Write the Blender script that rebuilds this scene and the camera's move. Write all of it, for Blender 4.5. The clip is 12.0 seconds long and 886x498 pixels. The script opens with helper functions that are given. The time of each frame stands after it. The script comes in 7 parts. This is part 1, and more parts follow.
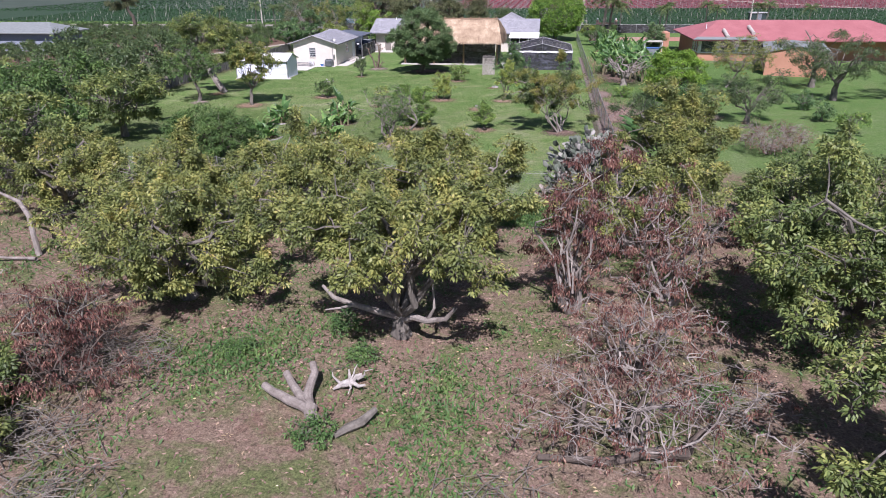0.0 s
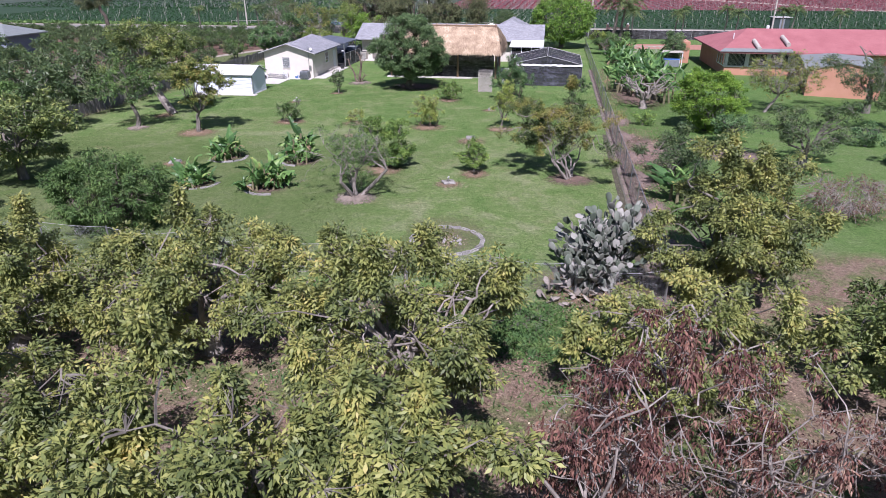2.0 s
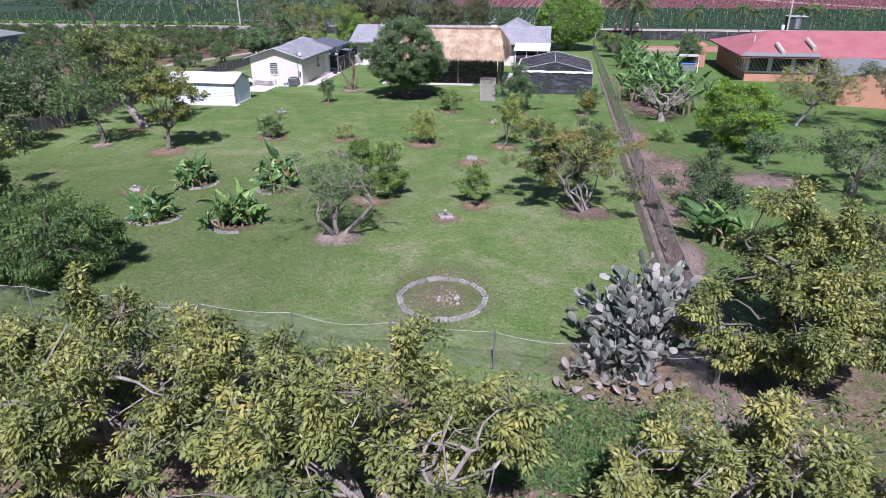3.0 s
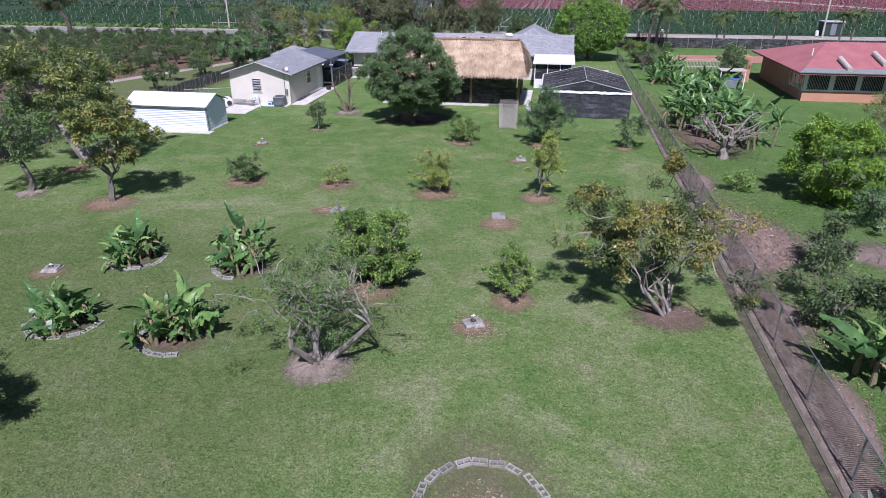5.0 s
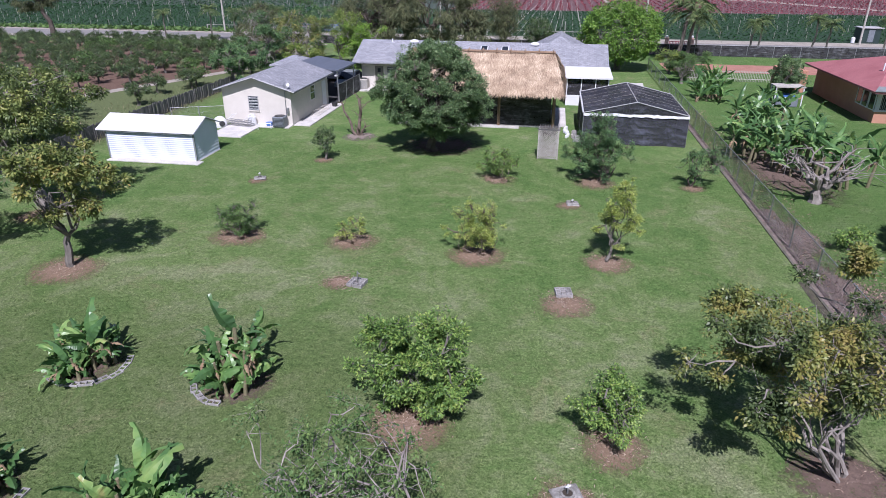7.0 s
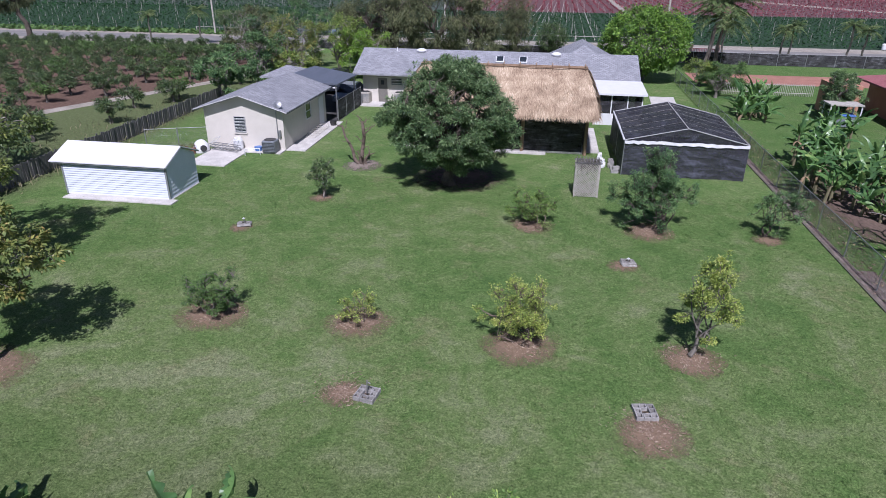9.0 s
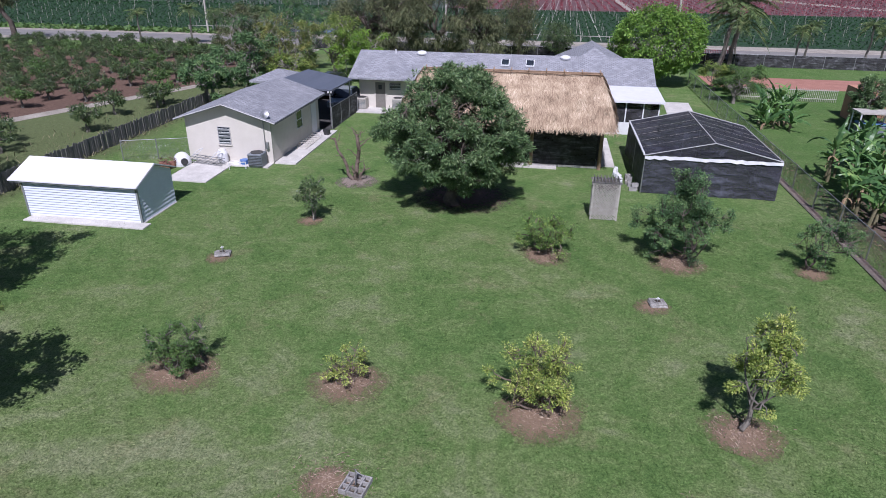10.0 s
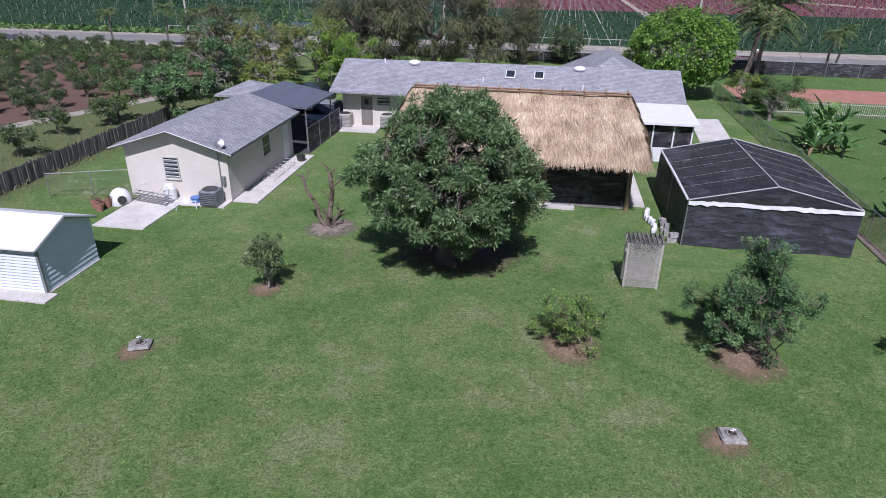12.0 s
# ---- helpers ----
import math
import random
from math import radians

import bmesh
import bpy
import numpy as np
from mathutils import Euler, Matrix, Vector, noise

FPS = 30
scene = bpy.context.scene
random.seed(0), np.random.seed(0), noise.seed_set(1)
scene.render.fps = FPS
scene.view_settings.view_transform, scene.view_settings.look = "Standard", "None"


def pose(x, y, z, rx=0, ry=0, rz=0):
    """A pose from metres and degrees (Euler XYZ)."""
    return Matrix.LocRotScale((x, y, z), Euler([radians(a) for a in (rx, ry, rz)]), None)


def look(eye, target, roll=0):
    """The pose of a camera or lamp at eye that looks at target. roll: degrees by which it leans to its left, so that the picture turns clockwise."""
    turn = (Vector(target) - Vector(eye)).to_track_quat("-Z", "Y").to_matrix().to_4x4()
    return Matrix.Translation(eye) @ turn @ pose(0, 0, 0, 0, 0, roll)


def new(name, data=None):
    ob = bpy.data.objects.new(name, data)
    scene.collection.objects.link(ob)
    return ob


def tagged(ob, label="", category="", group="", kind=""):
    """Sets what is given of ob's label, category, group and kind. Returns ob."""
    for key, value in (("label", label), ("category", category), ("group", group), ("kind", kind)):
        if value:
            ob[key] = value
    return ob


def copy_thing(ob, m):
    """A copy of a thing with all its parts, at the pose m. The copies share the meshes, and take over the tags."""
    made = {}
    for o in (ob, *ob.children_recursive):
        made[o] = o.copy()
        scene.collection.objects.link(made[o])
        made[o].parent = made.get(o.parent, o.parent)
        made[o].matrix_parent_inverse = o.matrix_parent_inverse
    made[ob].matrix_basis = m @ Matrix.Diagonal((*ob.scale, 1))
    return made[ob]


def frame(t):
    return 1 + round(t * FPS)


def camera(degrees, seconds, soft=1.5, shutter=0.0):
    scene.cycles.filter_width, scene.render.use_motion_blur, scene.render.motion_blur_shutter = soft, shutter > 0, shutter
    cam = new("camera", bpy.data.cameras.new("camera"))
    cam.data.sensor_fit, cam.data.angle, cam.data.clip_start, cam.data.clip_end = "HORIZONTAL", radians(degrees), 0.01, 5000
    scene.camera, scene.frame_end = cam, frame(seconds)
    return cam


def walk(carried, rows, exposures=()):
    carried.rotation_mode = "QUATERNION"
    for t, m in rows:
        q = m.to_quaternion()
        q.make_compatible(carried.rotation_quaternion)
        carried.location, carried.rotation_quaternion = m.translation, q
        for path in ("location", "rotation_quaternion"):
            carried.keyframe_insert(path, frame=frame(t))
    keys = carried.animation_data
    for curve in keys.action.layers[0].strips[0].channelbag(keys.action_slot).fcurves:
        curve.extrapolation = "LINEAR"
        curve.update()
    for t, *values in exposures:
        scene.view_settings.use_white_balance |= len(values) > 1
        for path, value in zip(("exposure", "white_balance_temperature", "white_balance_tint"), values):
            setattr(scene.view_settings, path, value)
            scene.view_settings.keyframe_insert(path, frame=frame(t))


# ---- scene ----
cam = camera(69.9, 12.0, soft=0.9)
PATH = [
    (0, (4.853, -60.929, 10.239), (4.557, -59.123, 9.433), -0.6),
    (0.5, (4.763, -58.534, 10.283), (4.469, -56.728, 9.475), -0.3),
    (1, (4.745, -55.855, 10.435), (4.447, -54.052, 9.624), -0.2),
    (1.5, (4.684, -53.454, 10.47), (4.385, -51.65, 9.659), -0.2),
    (2, (4.556, -51.017, 10.551), (4.254, -49.216, 9.737), -0.2),
    (2.5, (4.326, -48.495, 10.642), (4.021, -46.696, 9.823), -0.3),
    (3, (3.996, -46.023, 10.7), (3.688, -44.226, 9.877), -0.3),
    (5, (1.54, -36.976, 10.881), (1.236, -35.181, 10.053), -0.1),
    (5.5, (0.769, -35.104, 10.926), (0.466, -33.31, 10.095), -0.0),
    (6, (-0.044, -33.402, 10.974), (-0.343, -31.608, 10.142), 0.1),
    (6.5, (-0.812, -31.819, 11.045), (-1.108, -30.026, 10.211), 0.2),
    (7, (-1.528, -30.134, 11.05), (-1.823, -28.339, 10.218), 0.2),
    (9, (-3.786, -23.836, 11.171), (-4.068, -22.041, 10.335), 0.5),
    (9.5, (-4.158, -22.19, 11.168), (-4.438, -20.397, 10.329), 0.6),
    (10, (-4.47, -20.426, 11.156), (-4.75, -18.634, 10.312), 0.6),
    (10.5, (-4.723, -18.622, 11.117), (-5.002, -16.831, 10.272), 0.7),
    (11, (-4.955, -16.859, 11.09), (-5.233, -15.068, 10.245), 0.7),
    (11.5, (-5.159, -15.121, 11.06), (-5.437, -13.331, 10.212), 0.7),
    (12, (-5.343, -13.467, 11.027), (-5.619, -11.678, 10.176), 0.8),
]
walk(cam, [(t, look(eye, target, roll)) for t, eye, target, roll in PATH],
     exposures=[(0, 0.64, 6080, 28), (3, 0.62, 5850, 29), (5.5, 0.38, 5800, 26), (7, 0.40, 5780, 26), (9, 0.17, 5740, 25), (12, 0.15, 5780, 25)])

# ---- world, sun, exposure ----
SUN_ELEV, SUN_AZ = radians(52), radians(8)     # azimuth from -y towards +x
world = bpy.data.worlds.new("world")
scene.world = world
world.use_nodes = True
wn = world.node_tree.nodes
sky = wn.new("ShaderNodeTexSky")
sky.sky_type = "NISHITA"
sky.sun_disc = False
sky.sun_elevation = SUN_ELEV
sky.sun_rotation = math.pi - SUN_AZ
sky.air_density, sky.dust_density = 1.0, 0.6
world.node_tree.links.new(sky.outputs[0], wn["Background"].inputs[0])
wn["Background"].inputs[1].default_value = 0.057
sun_dir = Vector((math.sin(SUN_AZ) * math.cos(SUN_ELEV), -math.cos(SUN_AZ) * math.cos(SUN_ELEV), math.sin(SUN_ELEV)))
sun = new("sun", bpy.data.lights.new("sun", "SUN"))
sun.data.energy, sun.data.angle, sun.data.color = 5.0, radians(0.55), (1.0, 0.965, 0.92)
sun.matrix_world = look(sun_dir * 80, (0, 0, 0))


# ---- materials ----
def nodes_of(name):
    m = bpy.data.materials.new(name)
    m.use_nodes = True
    t = m.node_tree
    return m, t, t.nodes, t.nodes["Principled BSDF"]


def noise_node(t, vec, scale, detail=4.0, rough=0.6, dist=0.0):
    n = t.nodes.new("ShaderNodeTexNoise")
    n.inputs["Scale"].default_value, n.inputs["Detail"].default_value = scale, detail
    n.inputs["Roughness"].default_value, n.inputs["Distortion"].default_value = rough, dist
    t.links.new(vec, n.inputs["Vector"])
    return n.outputs["Fac"]


def ramp(t, fac, stops):
    r = t.nodes.new("ShaderNodeValToRGB")
    while len(r.color_ramp.elements) < len(stops):
        r.color_ramp.elements.new(0.5)
    for e, (p, c) in zip(r.color_ramp.elements, stops):
        e.position, e.color = p, (*c, 1) if len(c) == 3 else c
    t.links.new(fac, r.inputs[0])
    return r.outputs[0]


def step(t, fac, a, b):
    r = t.nodes.new("ShaderNodeMapRange")
    r.interpolation_type = "SMOOTHSTEP"
    r.inputs["From Min"].default_value, r.inputs["From Max"].default_value = a, b
    t.links.new(fac, r.inputs["Value"])
    return r.outputs[0]


def mix(t, fac, a, b, how="MIX"):
    n = t.nodes.new("ShaderNodeMix")
    n.data_type, n.blend_type = "RGBA", how
    for val, sock in ((fac, n.inputs[0]), (a, n.inputs[6]), (b, n.inputs[7])):
        if isinstance(val, (int, float)):
            sock.default_value = val
        elif isinstance(val, tuple):
            sock.default_value = (*val, 1)
        else:
            t.links.new(val, sock)
    return n.outputs[2]


def calc(t, op, a, b=None, c=None):
    n = t.nodes.new("ShaderNodeMath")
    n.operation = op
    for i, v in enumerate((a, b, c)):
        if v is None:
            continue
        if isinstance(v, (int, float)):
            n.inputs[i].default_value = v
        else:
            t.links.new(v, n.inputs[i])
    return n.outputs[0]


def bump(t, p, fac, strength, dist=0.02):
    b = t.nodes.new("ShaderNodeBump")
    b.inputs["Strength"].default_value, b.inputs["Distance"].default_value = strength, dist
    t.links.new(fac, b.inputs["Height"])
    t.links.new(b.outputs[0], p.inputs["Normal"])


def surf(name, a, b, scale=2.0, rough=0.8, fine=30.0, relief=0.25, metal=0.0, grain=0.35, stretch=None, island=0.0, spec=None):
    """A surface between two colours: blotches at one scale, grain at another."""
    m, t, n, p = nodes_of(name)
    co = n.new("ShaderNodeTexCoord").outputs["Object"]
    if stretch:
        mp = n.new("ShaderNodeMapping")
        mp.inputs["Scale"].default_value = stretch
        t.links.new(co, mp.inputs[0])
        co = mp.outputs[0]
    big = noise_node(t, co, scale, 5, 0.65)
    small = noise_node(t, co, fine, 3, 0.6)
    col = ramp(t, big, [(0.3, a), (0.7, b)])
    g = ramp(t, small, [(0.25, (1 - grain,) * 3), (0.75, (1 + grain * 0.3,) * 3)])
    col = mix(t, 1.0, col, g, "MULTIPLY")
    if island:
        oi = n.new("ShaderNodeObjectInfo").outputs["Random"]
        v = ramp(t, oi, [(0, (1 - island,) * 3), (1, (1 + island * 0.4,) * 3)])
        col = mix(t, 1.0, col, v, "MULTIPLY")
    t.links.new(col, p.inputs["Base Color"])
    p.inputs["Roughness"].default_value, p.inputs["Metallic"].default_value = rough, metal
    if spec is not None:
        p.inputs["Specular IOR Level"].default_value = spec
    if relief:
        bump(t, p, small, relief)
    return m


GAIN = 1.25


def leafy(name, stops, rough=0.45, through_=0.25, blotch=0.55, patch_=1.7, each=False):
    """Leaves: each leaf takes its own colour from the ramp, and lets some light through."""
    m, t, n, p = nodes_of(name)
    geo = n.new("ShaderNodeNewGeometry")
    rnd = n.new("ShaderNodeObjectInfo").outputs["Random"] if each else geo.outputs["Random Per Island"]
    big = step(t, noise_node(t, geo.outputs["Position"], patch_, 2, 0.6), 0.28, 0.72)
    fac = calc(t, "ADD", calc(t, "MULTIPLY", rnd, 1 - blotch), calc(t, "MULTIPLY", big, blotch))
    col = ramp(t, fac, [(q, tuple(v * GAIN + lift for v, lift in zip(c, (0.006, 0.003, 0.011)))) for q, c in stops])
    t.links.new(col, p.inputs["Base Color"])
    p.inputs["Roughness"].default_value = rough
    p.inputs["Specular IOR Level"].default_value = 0.35
    tr = n.new("ShaderNodeBsdfTranslucent")
    t.links.new(col, tr.inputs[0])
    mx = n.new("ShaderNodeMixShader")
    mx.inputs[0].default_value = through_
    t.links.new(p.outputs[0], mx.inputs[1])
    t.links.new(tr.outputs[0], mx.inputs[2])
    t.links.new(mx.outputs[0], n["Material Output"].inputs[0])
    return m


def veil(name, col, open_share, rough=0.8, scale=None, soft_=1.0):
    """A woven net or wire mesh that lets part of the light through."""
    m, t, n, p = nodes_of(name)
    co = n.new("ShaderNodeTexCoord").outputs["Object"]
    mp = n.new("ShaderNodeMapping")
    mp.inputs["Scale"].default_value = (0.5, 0.5, 1.8)
    t.links.new(co, mp.inputs[0])
    # stretched streaks paint the light on wrinkled cloth into the colour
    v = calc(t, "MULTIPLY", calc(t, "ADD", noise_node(t, co, 0.8, 6, 0.75, 1.2), noise_node(t, mp.outputs[0], 2.0, 4, 0.6, 0.8)), 0.5)
    t.links.new(ramp(t, v, [(0.38, tuple(c * (1 - 0.6 * soft_) for c in col)), (0.5, tuple(c * (1 - 0.1 * soft_) for c in col)), (0.56, tuple(c * (1 + soft_) for c in col)), (0.64, tuple(c * (1 + 3.5 * soft_) for c in col))]), p.inputs["Base Color"])
    p.inputs["Roughness"].default_value = rough
    if not scale:
        bump(t, p, v, 1.0, 0.25)
    tr = n.new("ShaderNodeBsdfTransparent")
    mx = n.new("ShaderNodeMixShader")
    t.links.new(tr.outputs[0], mx.inputs[2])
    t.links.new(p.outputs[0], mx.inputs[1])
    mx.inputs[0].default_value = open_share
    if scale:
        sep = n.new("ShaderNodeSeparateXYZ")
        t.links.new(co, sep.inputs[0])
        along = calc(t, "ADD", sep.outputs[0], sep.outputs[1])
        a = calc(t, "PINGPONG", calc(t, "ADD", along, sep.outputs[2]), scale)
        b = calc(t, "PINGPONG", calc(t, "SUBTRACT", along, sep.outputs[2]), scale)
        near = calc(t, "MINIMUM", a, b)
        t.links.new(calc(t, "GREATER_THAN", near, scale * (1 - open_share) * 0.5), mx.inputs[0])
    t.links.new(mx.outputs[0], n["Material Output"].inputs[0])
    return m


def lawn_tone(t, pos, X, Y):
    """Mown lawn: lush and thin patches over several metres, greener towards the house."""
    wide = noise_node(t, pos, 0.11, 4, 0.6, 0.4)
    a = noise_node(t, pos, 0.24, 6, 0.72, 0.9)
    b = noise_node(t, pos, 0.9, 5, 0.7, 0.5)
    near_house = step(t, calc(t, "ADD", Y, calc(t, "MULTIPLY", calc(t, "SUBTRACT", wide, 0.5), 26.0)), -16.0, 6.0)
    v = calc(t, "ADD", calc(t, "MULTIPLY", a, 0.62), calc(t, "MULTIPLY", b, 0.38))
    v = calc(t, "ADD", v, calc(t, "SUBTRACT", 0.035, calc(t, "MULTIPLY", near_house, 0.055)))
    col = ramp(t, v, [(0.34, (0.076, 0.148, 0.041)), (0.45, (0.106, 0.183, 0.053)), (0.54, (0.147, 0.210, 0.076)), (0.65, (0.218, 0.250, 0.134))])
    # darker olive tone towards low x and low y
    olive_west = calc(t, "MULTIPLY", step(t, calc(t, "ADD", X, calc(t, "MULTIPLY", calc(t, "SUBTRACT", wide, 0.5), 14.0)), -1.0, -8.0), step(t, Y, -9.0, -16.0))
    col = mix(t, calc(t, "MULTIPLY", olive_west, 0.55), col, (0.092, 0.128, 0.046))
    dry = step(t, noise_node(t, pos, 0.37, 6, 0.75, 0.5), 0.54, 0.68)
    col = mix(t, calc(t, "MULTIPLY", dry, 0.45), col, (0.215, 0.205, 0.115))
    next_door = step(t, calc(t, "ADD", X, calc(t, "MULTIPLY", calc(t, "SUBTRACT", b, 0.5), 1.5)), 9.2, 10.4)
    return mix(t, calc(t, "MULTIPLY", next_door, 0.55), col, (0.070, 0.140, 0.036))


def grass_material():
    m, t, n, p = nodes_of("grass_blade")
    geo = n.new("ShaderNodeNewGeometry")
    sep = n.new("ShaderNodeSeparateXYZ")
    t.links.new(geo.outputs["Position"], sep.inputs[0])
    col = lawn_tone(t, geo.outputs["Position"], sep.outputs[0], sep.outputs[1])
    col = mix(t, 1.0, col, ramp(t, geo.outputs["Random Per Island"], [(0.0, (0.55, 0.62, 0.50)), (0.5, (1.05, 1.05, 1.0)), (0.85, (1.5, 1.42, 1.45)), (1.0, (2.1, 1.85, 1.9))]), "MULTIPLY")
    t.links.new(col, p.inputs["Base Color"])
    p.inputs["Roughness"].default_value, p.inputs["Specular IOR Level"].default_value = 0.6, 0.3
    tr = n.new("ShaderNodeBsdfTranslucent")
    t.links.new(col, tr.inputs[0])
    mx = n.new("ShaderNodeMixShader")
    mx.inputs[0].default_value = 0.45
    t.links.new(p.outputs[0], mx.inputs[1])
    t.links.new(tr.outputs[0], mx.inputs[2])
    t.links.new(mx.outputs[0], n["Material Output"].inputs[0])
    return m


def ground_material():
    m, t, n, p = nodes_of("ground")
    pos = n.new("ShaderNodeNewGeometry").outputs["Position"]
    sep = n.new("ShaderNodeSeparateXYZ")
    t.links.new(pos, sep.inputs[0])
    X, Y = sep.outputs[0], sep.outputs[1]
    wide = noise_node(t, pos, 0.11, 4, 0.6, 0.4)
    mid = noise_node(t, pos, 0.7, 5, 0.65, 0.3)
    small = noise_node(t, pos, 5.0, 5, 0.75)
    fine = noise_node(t, pos, 15.0, 4, 0.85, 0.4)
    # lawn
    lawn = lawn_tone(t, pos, X, Y)
    lawn = mix(t, 1.0, lawn, ramp(t, small, [(0.28, (0.58, 0.64, 0.56)), (0.72, (1.34, 1.28, 1.34))]), "MULTIPLY")
    lawn = mix(t, 1.0, lawn, ramp(t, fine, [(0.33, (0.42, 0.49, 0.40)), (0.67, (1.56, 1.49, 1.54))]), "MULTIPLY")
    # grove floor: pinkish litter, grey soil and patches of low weeds
    litter = ramp(t, small, [(0.25, (0.098, 0.070, 0.052)), (0.5, (0.205, 0.150, 0.112)), (0.8, (0.33, 0.265, 0.205))])
    weeds = ramp(t, small, [(0.3, (0.062, 0.082, 0.034)), (0.7, (0.165, 0.190, 0.078))])
    cover = step(t, noise_node(t, pos, 0.55, 6, 0.72, 0.6), 0.44, 0.62)
    rusty = calc(t, "MULTIPLY", step(t, noise_node(t, pos, 0.9, 5, 0.7, 0.4), 0.52, 0.66), 0.6)
    litter = mix(t, rusty, litter, (0.165, 0.098, 0.076))
    grove = mix(t, cover, litter, weeds)
    grove = mix(t, 1.0, grove, ramp(t, fine, [(0.33, (0.42, 0.42, 0.42)), (0.67, (1.55, 1.55, 1.55))]), "MULTIPLY")
    edge = calc(t, "ADD", Y, calc(t, "MULTIPLY", calc(t, "SUBTRACT", mid, 0.5), 2.4))
    edge = calc(t, "ADD", edge, calc(t, "MULTIPLY", step(t, X, 9, 13), -6.0))
    col = mix(t, step(t, edge, -31.0, -32.6), lawn, grove)
    # orchard earth beyond the wooden fence, dirt verge by the road
    earth = ramp(t, small, [(0.3, (0.080, 0.050, 0.036)), (0.7, (0.195, 0.130, 0.100))])
    track = calc(t, "MINIMUM", calc(t, "ADD", calc(t, "MULTIPLY", Y, 0.441), -50.7), -34.0)
    west = calc(t, "ADD", calc(t, "SUBTRACT", X, track), calc(t, "MULTIPLY", calc(t, "SUBTRACT", mid, 0.5), 2.0))
    onx = calc(t, "MULTIPLY", step(t, west, 0.6, -0.8), step(t, Y, 2.0, 7.0))
    onx = calc(t, "MULTIPLY", onx, calc(t, "SUBTRACT", 1.0, step(t, Y, 54.0, 57.0)))
    rough_ = ramp(t, small, [(0.3, (0.080, 0.085, 0.042)), (0.55, (0.115, 0.150, 0.060)), (0.75, (0.20, 0.195, 0.112))])
    wild = calc(t, "MULTIPLY", step(t, calc(t, "ADD", X, calc(t, "MULTIPLY", calc(t, "SUBTRACT", mid, 0.5), 2.5)), -29.0, -31.5), step(t, wide, 0.2, 0.4))
    wild = calc(t, "MULTIPLY", wild, calc(t, "MULTIPLY", step(t, Y, -20.0, -12.0), step(t, Y, 58.0, 54.0)))
    col = mix(t, wild, col, rough_)
    col = mix(t, onx, col, earth)
    t.links.new(col, p.inputs["Base Color"])
    p.inputs["Roughness"].default_value, p.inputs["Specular IOR Level"].default_value = 0.95, 0.15
    bump(t, p, calc(t, "ADD", small, fine), 0.9, 0.06)
    return m


def fading(name, a, b, inner=0.25, outer=0.5, most=0.95):
    """Loose soil that thins out into the grass towards its edge."""
    m, t, n, p = nodes_of(name)
    tc = n.new("ShaderNodeTexCoord")
    small = noise_node(t, tc.outputs["Object"], 11.0, 5, 0.85, 0.6)
    mid = noise_node(t, tc.outputs["Object"], 2.4, 4, 0.75)
    t.links.new(ramp(t, small, [(0.25, a), (0.75, b)]), p.inputs["Base Color"])
    p.inputs["Roughness"].default_value, p.inputs["Specular IOR Level"].default_value = 0.97, 0.1
    bump(t, p, small, 0.7, 0.04)
    sep = n.new("ShaderNodeSeparateXYZ")
    t.links.new(tc.outputs["Generated"], sep.inputs[0])
    dx, dy = calc(t, "SUBTRACT", sep.outputs[0], 0.5), calc(t, "SUBTRACT", sep.outputs[1], 0.5)
    d = calc(t, "SQRT", calc(t, "ADD", calc(t, "MULTIPLY", dx, dx), calc(t, "MULTIPLY", dy, dy)))
    d = calc(t, "ADD", d, calc(t, "MULTIPLY", calc(t, "SUBTRACT", mid, 0.5), 0.55))
    d = calc(t, "ADD", d, calc(t, "MULTIPLY", calc(t, "SUBTRACT", small, 0.5), 1.1))
    cover = calc(t, "MULTIPLY", step(t, d, outer, inner), most)
    tr = n.new("ShaderNodeBsdfTransparent")
    mx = n.new("ShaderNodeMixShader")
    t.links.new(cover, mx.inputs[0])
    t.links.new(tr.outputs[0], mx.inputs[1])
    t.links.new(p.outputs[0], mx.inputs[2])
    t.links.new(mx.outputs[0], n["Material Output"].inputs[0])
    return m


def cactus_material():
    """Grey-green pads, each of its own tone from fresh to bleached, with scarred blotches."""
    m, t, n, p = nodes_of("cactus_pad")
    geo = n.new("ShaderNodeNewGeometry")
    tone = calc(t, "FRACT", calc(t, "ADD", n.new("ShaderNodeObjectInfo").outputs["Random"], geo.outputs["Random Per Island"]))
    big = noise_node(t, geo.outputs["Position"], 5.0, 4, 0.7)
    fac = calc(t, "ADD", calc(t, "MULTIPLY", tone, 0.65), calc(t, "MULTIPLY", big, 0.4))
    col = ramp(t, fac, [(0.12, (0.045, 0.066, 0.046)), (0.38, (0.105, 0.130, 0.098)), (0.62, (0.200, 0.212, 0.182)), (0.84, (0.31, 0.30, 0.28)), (0.95, (0.30, 0.24, 0.205))])
    t.links.new(col, p.inputs["Base Color"])
    p.inputs["Roughness"].default_value = 0.65
    bump(t, p, noise_node(t, geo.outputs["Position"], 22.0, 3, 0.6), 0.4)
    return m


M_cactus = cactus_material()
M_ground = ground_material()
M_bark = surf("grey_bark", (0.080, 0.072, 0.060), (0.225, 0.208, 0.178), 3.0, 0.9, 18, 0.6, stretch=(1, 1, 0.3))
M_bark_pale = surf("pale_bark", (0.14, 0.12, 0.105), (0.36, 0.33, 0.295), 2.5, 0.9, 18, 0.5, stretch=(1, 1, 0.4))
M_bark_dark = surf("dark_bark", (0.05, 0.04, 0.032), (0.13, 0.105, 0.085), 3.0, 0.9, 20, 0.6)
M_bark_brown = surf("brown_bark", (0.075, 0.055, 0.042), (0.215, 0.165, 0.130), 4.0, 0.9, 20, 0.6)
